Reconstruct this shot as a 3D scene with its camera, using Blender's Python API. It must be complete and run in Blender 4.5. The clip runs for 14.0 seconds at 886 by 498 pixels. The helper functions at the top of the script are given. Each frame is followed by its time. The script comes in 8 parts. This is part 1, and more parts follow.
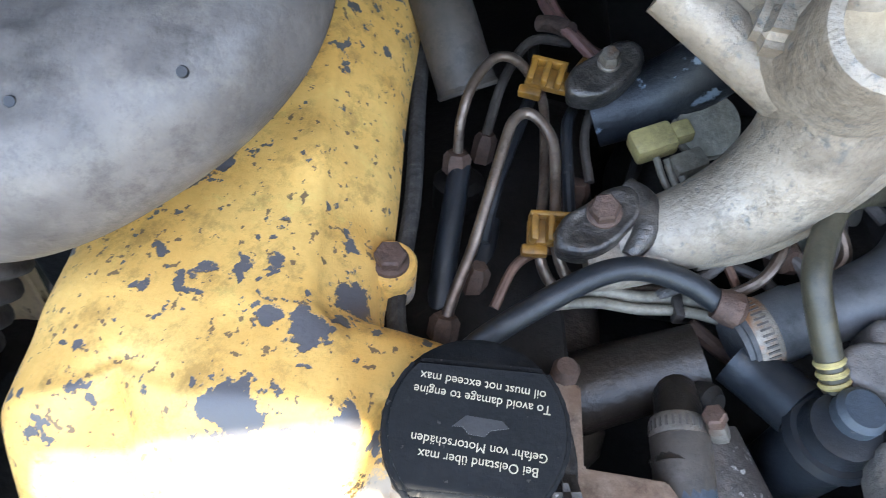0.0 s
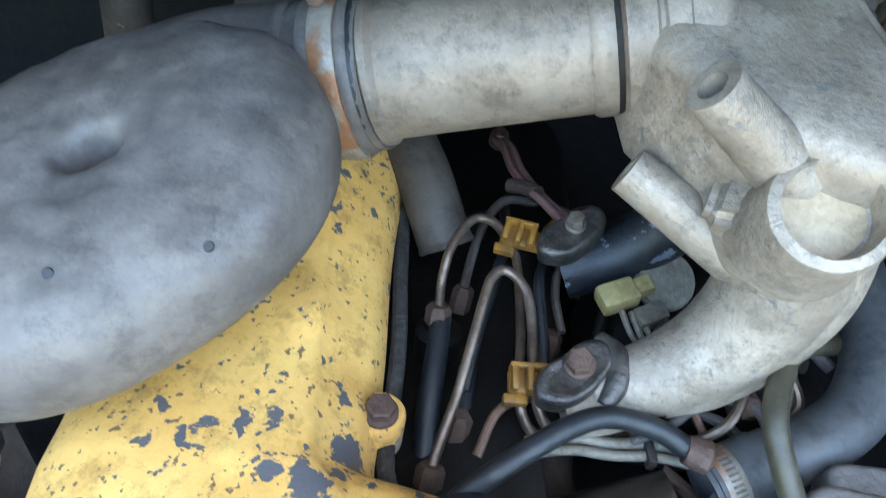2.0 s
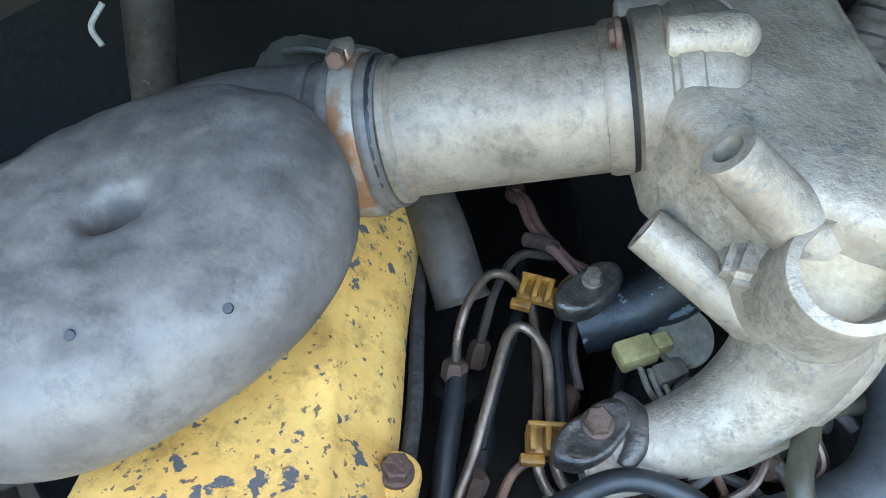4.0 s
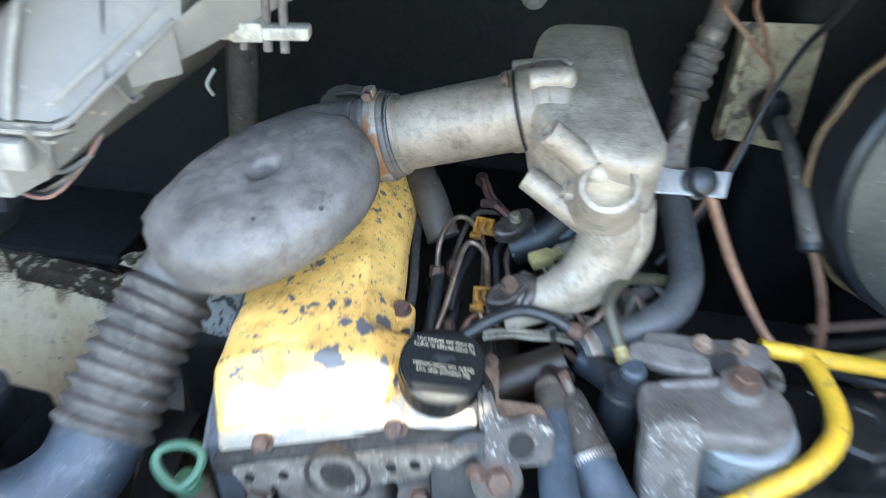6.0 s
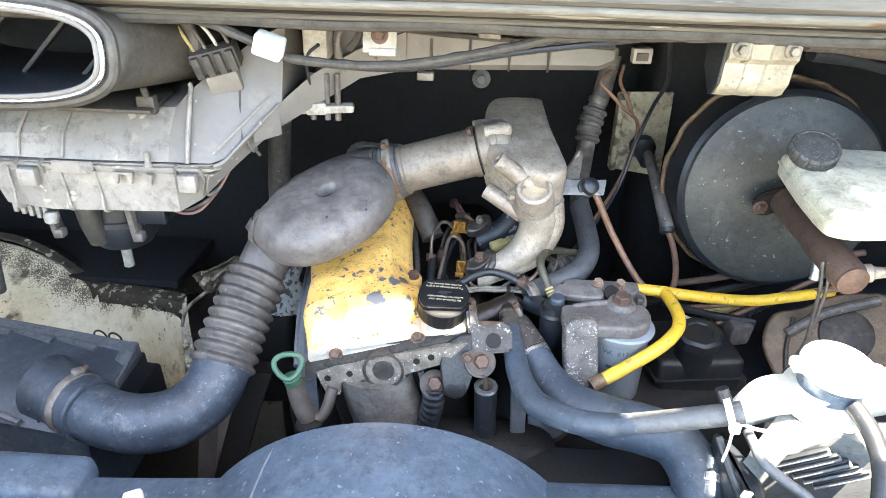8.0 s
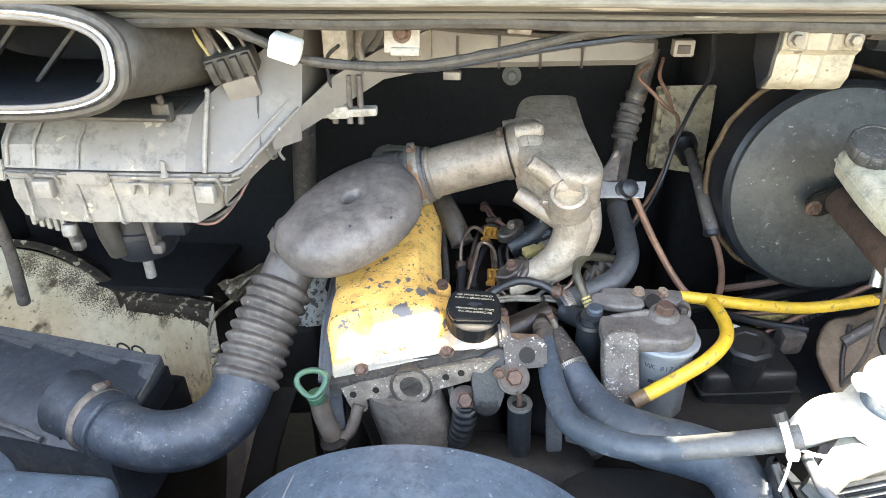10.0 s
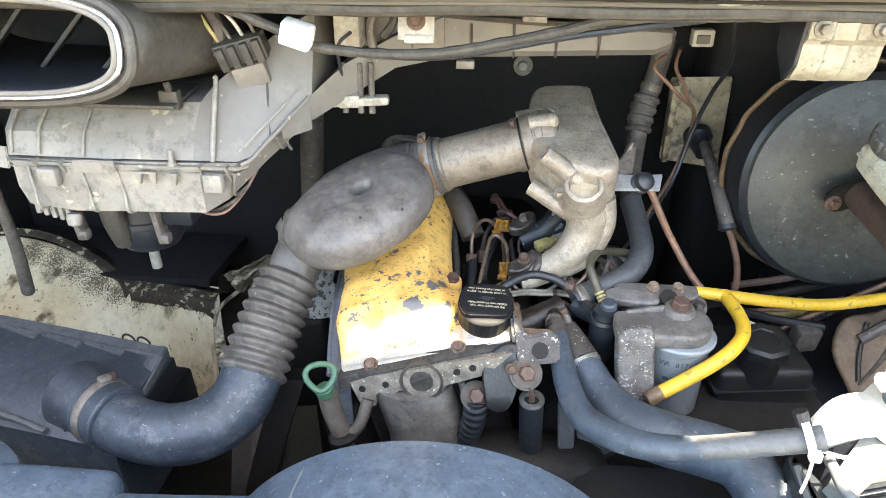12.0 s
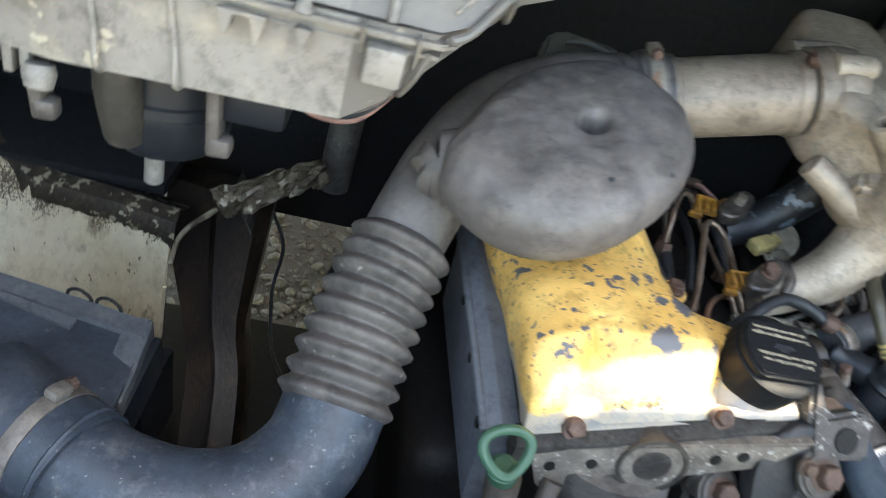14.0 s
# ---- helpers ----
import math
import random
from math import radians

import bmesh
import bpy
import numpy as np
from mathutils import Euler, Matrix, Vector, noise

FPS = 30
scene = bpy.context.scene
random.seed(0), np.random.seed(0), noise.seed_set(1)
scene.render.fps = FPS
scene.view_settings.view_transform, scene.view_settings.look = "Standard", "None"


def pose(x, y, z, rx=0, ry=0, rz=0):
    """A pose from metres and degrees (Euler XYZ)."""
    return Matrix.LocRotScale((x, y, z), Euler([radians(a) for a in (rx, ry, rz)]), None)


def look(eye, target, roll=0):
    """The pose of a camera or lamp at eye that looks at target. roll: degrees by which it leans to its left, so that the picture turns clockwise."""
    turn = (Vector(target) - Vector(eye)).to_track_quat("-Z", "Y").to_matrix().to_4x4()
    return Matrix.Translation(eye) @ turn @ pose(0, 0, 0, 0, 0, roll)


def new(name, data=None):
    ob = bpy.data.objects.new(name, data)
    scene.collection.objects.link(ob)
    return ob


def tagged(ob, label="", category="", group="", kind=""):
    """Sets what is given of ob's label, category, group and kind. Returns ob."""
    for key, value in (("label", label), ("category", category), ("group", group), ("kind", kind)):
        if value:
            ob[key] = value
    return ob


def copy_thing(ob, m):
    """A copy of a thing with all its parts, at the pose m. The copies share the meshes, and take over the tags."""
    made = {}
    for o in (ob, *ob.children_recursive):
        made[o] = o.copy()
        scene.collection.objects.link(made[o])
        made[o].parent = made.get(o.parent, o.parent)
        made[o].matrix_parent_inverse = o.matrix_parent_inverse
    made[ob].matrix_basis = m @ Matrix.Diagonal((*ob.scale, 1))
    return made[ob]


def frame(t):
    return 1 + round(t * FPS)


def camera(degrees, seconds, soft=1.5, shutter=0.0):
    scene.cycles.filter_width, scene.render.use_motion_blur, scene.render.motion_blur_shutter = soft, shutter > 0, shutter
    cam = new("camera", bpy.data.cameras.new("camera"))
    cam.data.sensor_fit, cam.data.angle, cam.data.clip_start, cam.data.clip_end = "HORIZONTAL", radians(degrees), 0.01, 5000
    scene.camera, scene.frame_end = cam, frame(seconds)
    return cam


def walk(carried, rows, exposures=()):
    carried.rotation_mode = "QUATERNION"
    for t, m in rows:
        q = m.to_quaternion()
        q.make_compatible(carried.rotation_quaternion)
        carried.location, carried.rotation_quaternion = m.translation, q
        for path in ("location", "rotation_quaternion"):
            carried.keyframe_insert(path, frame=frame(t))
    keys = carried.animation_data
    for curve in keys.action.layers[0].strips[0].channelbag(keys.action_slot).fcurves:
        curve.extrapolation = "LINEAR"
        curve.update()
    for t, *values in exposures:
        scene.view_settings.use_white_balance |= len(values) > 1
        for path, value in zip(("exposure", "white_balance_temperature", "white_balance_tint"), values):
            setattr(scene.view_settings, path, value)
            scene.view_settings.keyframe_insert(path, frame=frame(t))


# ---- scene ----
cam = camera(64.0, 14.0, soft=0.85, shutter=0.5)
PATH = [
    (0, (0.065, -0.007, 1.517), (-0.065, 1.234, -0.046), 3.8),
    (0.5, (0.054, 0.0, 1.518), (0.055, 1.259, -0.037), 8.2),
    (1, (0.059, 0.009, 1.519), (0.062, 1.332, 0.019), 7.9),
    (1.5, (0.054, 0.012, 1.522), (0.059, 1.397, 0.08), 7.9),
    (2, (0.047, -0.019, 1.545), (-0.005, 1.497, 0.241), 6.7),
    (2.5, (0.046, -0.016, 1.549), (-0.047, 1.519, 0.271), 5.9),
    (3, (0.045, -0.01, 1.548), (-0.058, 1.552, 0.303), 5.5),
    (5.5, (0.053, -0.098, 1.603), (-0.08, 1.517, 0.431), 5.4),
    (6, (0.122, -0.331, 1.679), (-0.083, 1.311, 0.555), 2.3),
    (6.5, (0.204, -0.626, 1.802), (-0.103, 1.029, 0.723), 2.0),
    (7, (0.157, -0.736, 1.815), (-0.042, 0.971, 0.793), 1.6),
    (7.5, (0.11, -0.754, 1.808), (0.015, 0.994, 0.841), 1.2),
    (8, (0.112, -0.752, 1.803), (0.021, 1.005, 0.852), 1.4),
    (8.2, (0.119, -0.748, 1.803), (0.011, 1.007, 0.849), 1.1),
    (10.5, (0.11, -0.69, 1.791), (-0.076, 1.053, 0.828), -0.8),
    (11, (0.105, -0.69, 1.789), (-0.08, 1.052, 0.825), -0.7),
    (11.5, (0.105, -0.687, 1.787), (-0.093, 1.051, 0.817), -0.7),
    (12, (0.1, -0.679, 1.786), (-0.091, 1.052, 0.803), -0.4),
    (12.5, (0.103, -0.653, 1.781), (-0.138, 1.068, 0.789), 1.3),
    (13, (0.023, -0.567, 1.736), (-0.173, 1.151, 0.731), 4.1),
    (13.5, (-0.183, -0.401, 1.659), (-0.021, 1.251, 0.544), 8.6),
    (14, (-0.297, -0.302, 1.588), (0.001, 1.305, 0.436), 18.0),
]
EXPOSURES = [(0.0, 3.68, 6800, 7), (1.5, 3.77, 6450, 1), (3.2, 3.86, 6300, -2), (6.0, 4.0, 6650, 2), (7.0, 4.08, 6850, 6), (8.2, 4.03, 7500, 9), (10.3, 3.97, 8000, 8), (12.5, 3.92, 8100, 8), (13.2, 3.75, 8000, 6), (14.0, 3.43, 7800, 5)]
walk(cam, [(t, look(eye, target, roll)) for t, eye, target, roll in PATH], EXPOSURES)

# ---- world and sun ----
SUN_DIR = Vector((0.20, -0.25, 0.95)).normalized()
world = bpy.data.worlds.new("sky")
scene.world = world
world.use_nodes = True
wn = world.node_tree.nodes
sky = wn.new("ShaderNodeTexSky")
sky.sky_type = "NISHITA"
sky.sun_disc = False
sky.sun_elevation = math.asin(SUN_DIR.z)
sky.sun_rotation = math.atan2(SUN_DIR.x, SUN_DIR.y)
wn["Background"].inputs["Strength"].default_value = 0.11
world.node_tree.links.new(sky.outputs[0], wn["Background"].inputs["Color"])
sun_data = bpy.data.lights.new("sun", "SUN")
sun_data.energy, sun_data.angle, sun_data.color = 5.0, radians(0.4), (1.0, 0.95, 0.86)
sun = new("sun", sun_data)
sun.matrix_world = look(SUN_DIR * 5, (0, 0, 0))


# ---- materials ----
def surface(name, base, second=None, rough=0.6, metal=0.0, big=9.0, fine=90.0, mix=0.5, bump=0.25,
            chips=None, chip_scale=45.0, chip_at=0.62, chip_soft=0.02, specks=None, speck_scale=150.0, speck_at=0.66, dust=None, dust_at=0.5, coat=0.0, stretch=None, chip_vary=0.45, speckle=0.28, patches=(), grime=0.5, blots=None, blots_at=(), spec=0.5, dust_shade_band=None):
    """Worn surface: two colours mixed by large clouds, fine grain, chips or rust with their own outline, and settled dust."""
    m = bpy.data.materials.new(name)
    m.use_nodes = True
    nt = m.node_tree
    n, ln = nt.nodes, nt.links
    bsdf = n["Principled BSDF"]
    tc = n.new("ShaderNodeTexCoord")
    where = tc.outputs["Object"]
    if stretch:
        mp = n.new("ShaderNodeMapping")
        mp.inputs["Scale"].default_value = stretch
        ln.new(where, mp.inputs["Vector"])
        where = mp.outputs["Vector"]

    def noise_node(scale, detail=5.0, roughness=0.6):
        k = n.new("ShaderNodeTexNoise")
        k.inputs["Scale"].default_value, k.inputs["Detail"].default_value = scale, detail
        k.inputs["Roughness"].default_value = roughness
        ln.new(where, k.inputs["Vector"])
        return k.outputs["Fac"]

    def ramp(fac, lo, hi):
        k = n.new("ShaderNodeMapRange")
        k.inputs["From Min"].default_value, k.inputs["From Max"].default_value = lo, hi
        ln.new(fac, k.inputs["Value"])
        return k.outputs["Result"]

    def blend(fac, a, b, amount=1.0):
        k = n.new("ShaderNodeMix")
        k.data_type = "RGBA"
        if amount != 1.0:
            g = n.new("ShaderNodeMath")
            g.operation = "MULTIPLY"
            g.inputs[1].default_value = amount
            ln.new(fac, g.inputs[0])
            fac = g.outputs[0]
        ln.new(fac, k.inputs["Factor"])
        for value, key in ((a, "A"), (b, "B")):
            slot = [i for i in k.inputs if i.name == key and i.type == "RGBA"][0]
            if isinstance(value, tuple):
                slot.default_value = (*value, 1)
            else:
                ln.new(value, slot)
        return [o for o in k.outputs if o.type == "RGBA"][0]

    second = second or tuple(c * 0.72 for c in base)
    large, grain = noise_node(big, 6.0), noise_node(fine, 3.0)
    col = blend(ramp(large, 0.35, 0.65), base, second, mix)
    col = blend(ramp(grain, 0.35, 0.7), col, tuple(c * 0.62 for c in second), speckle)
    rough_fac = grain
    if grime:
        worn = noise_node(48.0, 9.0, 0.78)
        col = blend(ramp(worn, 0.50, 0.64), col, tuple(c * 0.34 for c in second), min(1.0, grime * 1.15))
        col = blend(ramp(noise_node(31.0, 9.0, 0.8), 0.56, 0.72), col, tuple(min(0.8, c * 1.5) for c in base), grime * 0.7)
    if dust:
        f = noise_node(big * 2.3, 7.0, 0.7)
        col = blend(ramp(f, dust_at, dust_at + 0.22), col, dust, 0.75)
    if specks:
        col = blend(ramp(noise_node(speck_scale, 3.0, 0.5), speck_at, speck_at + 0.03), col, specks, 0.9)
    if chips:
        a, b = noise_node(chip_scale, 5.0, 0.55), noise_node(chip_scale * 0.22, 2.0)
        add = n.new("ShaderNodeMath")
        add.operation = "MULTIPLY_ADD"
        add.inputs[1].default_value, add.inputs[2].default_value = chip_vary, -0.49 * chip_vary
        ln.new(b, add.inputs[0])
        both = n.new("ShaderNodeMath")
        both.operation = "ADD"
        ln.new(a, both.inputs[0])
        ln.new(add.outputs[0], both.inputs[1])
        chip = ramp(both.outputs[0], chip_at, chip_at + chip_soft)
        ragged = noise_node(chip_scale * 1.6, 4.0, 0.6)
        for centre, reach in patches:
            far = n.new("ShaderNodeVectorMath")
            far.operation = "DISTANCE"
            far.inputs[1].default_value = centre
            ln.new(tc.outputs["Object"], far.inputs[0])
            wob = n.new("ShaderNodeMath")
            wob.operation = "MULTIPLY_ADD"
            wob.inputs[1].default_value = 2.4 * reach
            ln.new(ragged, wob.inputs[0])
            ln.new(far.outputs["Value"], wob.inputs[2])
            spot = ramp(wob.outputs[0], reach * 2.02, reach * 1.92)
            top = n.new("ShaderNodeMath")
            top.operation = "MAXIMUM"
            ln.new(chip, top.inputs[0])
            ln.new(spot, top.inputs[1])
            chip = top.outputs[0]
        col = blend(chip, col, chips)
    if blots:
        # speckled blots with ragged outlines round a few places
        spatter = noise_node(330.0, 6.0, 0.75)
        for centre, reach in blots_at:
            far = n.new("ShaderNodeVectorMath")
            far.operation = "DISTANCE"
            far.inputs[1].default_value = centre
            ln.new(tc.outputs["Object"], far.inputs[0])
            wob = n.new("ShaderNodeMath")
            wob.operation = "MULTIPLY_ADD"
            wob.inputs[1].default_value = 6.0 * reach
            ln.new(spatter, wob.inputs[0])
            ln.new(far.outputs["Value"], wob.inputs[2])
            col = blend(ramp(wob.outputs[0], reach * 4.0, reach * 3.75), col, blots, 0.93)
    if dust_shade_band:
        # ragged band of dust and painted-in shade below a sloping line: colour, height at x = 0, slope, depth of the
        # ragged edge
        tint, z0, slope, deep = dust_shade_band
        plane = n.new("ShaderNodeVectorMath")
        plane.operation = "DOT_PRODUCT"
        plane.inputs[1].default_value = (-slope, 0, 1)
        ln.new(tc.outputs["Object"], plane.inputs[0])
        wob = n.new("ShaderNodeMath")
        wob.operation = "MULTIPLY_ADD"
        wob.inputs[1].default_value = deep
        ln.new(noise_node(70.0, 8.0, 0.8), wob.inputs[0])
        ln.new(plane.outputs["Value"], wob.inputs[2])
        col = blend(ramp(wob.outputs[0], z0 + deep * 0.56, z0 + deep * 0.44), col, tint, 0.85)
    ln.new(col, bsdf.inputs["Base Color"])
    bsdf.inputs["Specular IOR Level"].default_value = spec
    r = n.new("ShaderNodeMapRange")
    r.inputs["To Min"].default_value, r.inputs["To Max"].default_value = max(0.05, rough - 0.14), min(1.0, rough + 0.14)
    ln.new(rough_fac, r.inputs["Value"])
    ln.new(r.outputs["Result"], bsdf.inputs["Roughness"])
    bsdf.inputs["Metallic"].default_value = metal
    bsdf.inputs["Coat Weight"].default_value = coat
    bp = n.new("ShaderNodeBump")
    bp.inputs["Strength"].default_value, bp.inputs["Distance"].default_value = bump, 0.002
    ln.new(grain, bp.inputs["Height"])
    last = bp
    if grime:
        b3 = n.new("ShaderNodeBump")
        b3.inputs["Strength"].default_value, b3.inputs["Distance"].default_value = 0.35, 0.0012
        ln.new(worn, b3.inputs["Height"])
        ln.new(last.outputs["Normal"], b3.inputs["Normal"])
        last = b3
    if chips:
        b2 = n.new("ShaderNodeBump")
        b2.invert = True
        b2.inputs["Strength"].default_value, b2.inputs["Distance"].default_value = 0.5, 0.0006
        ln.new(chip, b2.inputs["Height"])
        ln.new(last.outputs["Normal"], b2.inputs["Normal"])
        last = b2
    ln.new(last.outputs["Normal"], bsdf.inputs["Normal"])
    return m


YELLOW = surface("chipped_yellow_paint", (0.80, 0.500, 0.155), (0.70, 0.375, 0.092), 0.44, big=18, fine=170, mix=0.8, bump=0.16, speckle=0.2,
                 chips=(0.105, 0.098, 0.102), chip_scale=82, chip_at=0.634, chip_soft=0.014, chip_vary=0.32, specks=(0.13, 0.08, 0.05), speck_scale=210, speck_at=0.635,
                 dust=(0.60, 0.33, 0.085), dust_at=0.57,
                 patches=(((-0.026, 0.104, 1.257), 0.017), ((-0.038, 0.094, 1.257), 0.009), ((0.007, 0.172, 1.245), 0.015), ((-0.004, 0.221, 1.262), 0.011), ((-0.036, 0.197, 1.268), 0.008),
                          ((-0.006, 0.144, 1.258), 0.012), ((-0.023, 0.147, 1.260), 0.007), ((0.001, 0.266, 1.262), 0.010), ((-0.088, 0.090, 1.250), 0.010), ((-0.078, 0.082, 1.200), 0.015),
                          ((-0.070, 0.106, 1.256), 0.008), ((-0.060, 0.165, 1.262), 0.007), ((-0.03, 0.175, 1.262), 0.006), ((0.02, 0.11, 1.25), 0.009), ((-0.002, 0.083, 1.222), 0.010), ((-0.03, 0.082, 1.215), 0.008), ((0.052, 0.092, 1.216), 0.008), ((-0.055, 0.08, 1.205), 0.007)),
                 # blots blackened past the grey grime they mark, to offset the glaring sun
                 blots=(0.016, 0.0135, 0.011), blots_at=(((-0.106, 0.064, 1.166), 0.013), ((-0.064, 0.068, 1.180), 0.008), ((-0.048, 0.074, 1.196), 0.010), ((-0.026, 0.078, 1.203), 0.011), ((0.002, 0.078, 1.200), 0.008), ((-0.085, 0.068, 1.182), 0.011), ((0.030, 0.090, 1.222), 0.009),
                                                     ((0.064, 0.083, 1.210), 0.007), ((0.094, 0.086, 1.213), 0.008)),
                 # grey speckle plus the shade under the sun patch, both in the colour
                 dust_shade_band=((0.31, 0.285, 0.255), 1.212, 0.225, 0.03))
RUBBER = surface("grey_rubber", (0.152, 0.134, 0.124), (0.076, 0.067, 0.062), 0.50, big=22, fine=120, mix=0.9, bump=0.3, speckle=0.14, grime=0.42,
                 dust=(0.185, 0.162, 0.14), dust_at=0.53)
BLACK_RUBBER = surface("black_rubber", (0.020, 0.022, 0.026), (0.012, 0.014, 0.017), 0.42, big=20, fine=170, bump=0.15,
                       specks=(0.06, 0.06, 0.06), speck_scale=120, speck_at=0.68, dust=(0.042, 0.042, 0.043), dust_at=0.57)
# lighter and bluer than the rubber, with the lens haze put in
ELBOW_RUBBER = surface("dusty_elbow_rubber", (0.048, 0.060, 0.077), (0.026, 0.034, 0.046), 0.42, big=18, fine=150, mix=0.9, bump=0.15,
                       specks=(0.15, 0.15, 0.15), speck_scale=130, speck_at=0.675, dust=(0.155, 0.157, 0.158), dust_at=0.53)
BELLOWS = surface("dusty_bellows_rubber", (0.124, 0.105, 0.092), (0.060, 0.052, 0.047), 0.6, big=24, fine=130, mix=0.9, bump=0.16, speckle=0.15,
                  specks=(0.26, 0.24, 0.21), speck_scale=95, speck_at=0.68, dust=(0.18, 0.158, 0.138), dust_at=0.53)
ALLOY = surface("dull_cast_alloy", (0.40, 0.338, 0.272), (0.235, 0.190, 0.145), 0.48, 0.25, big=30, fine=260, mix=0.85, bump=0.5,
                chips=(0.175, 0.165, 0.15), chip_scale=220, chip_at=0.60, chip_soft=0.16, chip_vary=0.6, dust=(0.30, 0.24, 0.165), dust_at=0.57)
DIRTY_ALLOY = surface("dirty_cast_alloy", (0.155, 0.138, 0.122), (0.085, 0.076, 0.068), 0.7, 0.15, big=34, fine=260, mix=0.8, bump=0.55,
                      chips=(0.36, 0.34, 0.31), chip_scale=250, chip_at=0.625, chip_soft=0.09, dust=(0.11, 0.085, 0.065), dust_at=0.50)
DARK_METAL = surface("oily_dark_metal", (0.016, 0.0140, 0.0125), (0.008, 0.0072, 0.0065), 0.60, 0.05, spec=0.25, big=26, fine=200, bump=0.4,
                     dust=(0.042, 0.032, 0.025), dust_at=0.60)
GREY_STEEL = surface("oily_grey_steel", (0.115, 0.100, 0.088), (0.038, 0.033, 0.030), 0.34, 0.5, big=85, fine=260, mix=0.95, bump=0.5, speckle=0.15,
                     dust=(0.13, 0.095, 0.07), dust_at=0.56)
STEEL_PIPE = surface("tarnished_steel_pipe", (0.24, 0.185, 0.145), (0.11, 0.072, 0.052), 0.34, 0.65, big=45, fine=260, mix=0.9, bump=0.2,
                     dust=(0.15, 0.095, 0.065), dust_at=0.54)
COPPER_PIPE = surface("brown_brake_pipe", (0.22, 0.12, 0.08), (0.15, 0.085, 0.06), 0.5, 0.3, big=35, fine=240, bump=0.15)
GASKET = surface("matt_black_gasket", (0.060, 0.055, 0.050), (0.028, 0.025, 0.023), 0.9, big=60, fine=240, mix=0.9, bump=0.4, spec=0.2, dust=(0.12, 0.11, 0.10), dust_at=0.56)
OILY_BROWN = surface("oily_dark_brown_casting", (0.032, 0.023, 0.017), (0.013, 0.010, 0.008), 0.38, 0.05, big=30, fine=200, mix=0.9, bump=0.35)
RUST = surface("rusty_steel", (0.135, 0.078, 0.056), (0.075, 0.045, 0.035), 0.65, 0.25, big=70, fine=320, mix=0.8, bump=0.5,
               dust=(0.23, 0.16, 0.12), dust_at=0.57)
RUSTY_CLAMP = surface("rusted_band", (0.34, 0.31, 0.27), (0.22, 0.18, 0.14), 0.5, 0.35, big=45, fine=260, mix=0.9, bump=0.3,
                      chips=(0.25, 0.12, 0.055), chip_scale=40, chip_at=0.50, chip_soft=0.10)
DULL_CLAMP = surface("dull_stained_band", (0.235, 0.205, 0.175), (0.145, 0.120, 0.098), 0.5, 0.35, big=45, fine=260, mix=0.9, bump=0.3, chips=(0.14, 0.085, 0.055), chip_scale=50, chip_at=0.58, chip_soft=0.10)
ZINC = surface("zinc_band", (0.58, 0.58, 0.56), (0.42, 0.42, 0.41), 0.35, 0.9, big=40, fine=300, bump=0.15)
GREY_PLASTIC = surface("dusty_grey_plastic", (0.285, 0.262, 0.230), (0.180, 0.165, 0.145), 0.5, big=8, fine=150, mix=0.85, bump=0.06, speckle=0.08,
                       specks=(0.42, 0.37, 0.28), speck_scale=40, speck_at=0.67, dust=(0.45, 0.39, 0.29), dust_at=0.55)
DUCT_GREY = surface("smooth_grey_plastic", (0.170, 0.157, 0.138), (0.120, 0.110, 0.097), 0.45, big=7, fine=170, mix=0.7, bump=0.05, speckle=0.07, grime=0.12,
                    specks=(0.33, 0.29, 0.23), speck_scale=45, speck_at=0.70, dust=(0.25, 0.225, 0.185), dust_at=0.58)
BLACK_PLASTIC = surface("black_plastic", (0.019, 0.022, 0.027), (0.012, 0.014, 0.018), 0.36, big=12, fine=220, mix=0.8, bump=0.12, grime=0.3,
                        dust=(0.042, 0.043, 0.046), dust_at=0.59)
CAP_PLASTIC = surface("matt_black_cap_plastic", (0.011, 0.0115, 0.013), (0.007, 0.0075, 0.008), 0.58, spec=0.35, big=40, fine=260, mix=0.8, bump=0.12, grime=0.2,
                      specks=(0.05, 0.045, 0.04), speck_scale=260, speck_at=0.70, dust=(0.035, 0.034, 0.033), dust_at=0.60)
CAP_PLASTIC.node_tree.nodes["Principled BSDF"].inputs["Specular IOR Level"].default_value = 0.15
# lens haze painted in: bluer and brighter than the black plastic itself
SHROUD = surface("scuffed_shroud_plastic", (0.084, 0.117, 0.158), (0.052, 0.076, 0.106), 0.42, big=22, fine=170, mix=0.9, bump=0.15,
                 specks=(0.19, 0.22, 0.25), speck_scale=110, speck_at=0.66, dust=(0.125, 0.155, 0.185), dust_at=0.52)
CREAM = surface("dirty_cream_paint", (0.84, 0.75, 0.54), (0.64, 0.51, 0.30), 0.5, big=6, fine=160, mix=0.85, bump=0.12, speckle=0.12, grime=0.22,
                blots=(0.085, 0.055, 0.027), blots_at=(((-0.755, 0.535, 0.955), 0.030), ((-0.80, 0.550, 0.972), 0.034), ((-0.85, 0.560, 0.995), 0.034), ((-0.90, 0.570, 1.012), 0.034), ((-0.96, 0.58, 1.02), 0.034), ((-0.70, 0.520, 0.940), 0.020), ((-0.62, 0.505, 0.945), 0.018), ((-0.54, 0.495, 0.945), 0.014)),
                chips=(0.12, 0.075, 0.036), chip_scale=26, chip_at=0.64, chip_soft=0.14, chip_vary=0.8, specks=(0.16, 0.11, 0.06), speck_scale=110, speck_at=0.67, dust=(0.42, 0.30, 0.15), dust_at=0.555, stretch=(1.0, 1.0, 0.6))
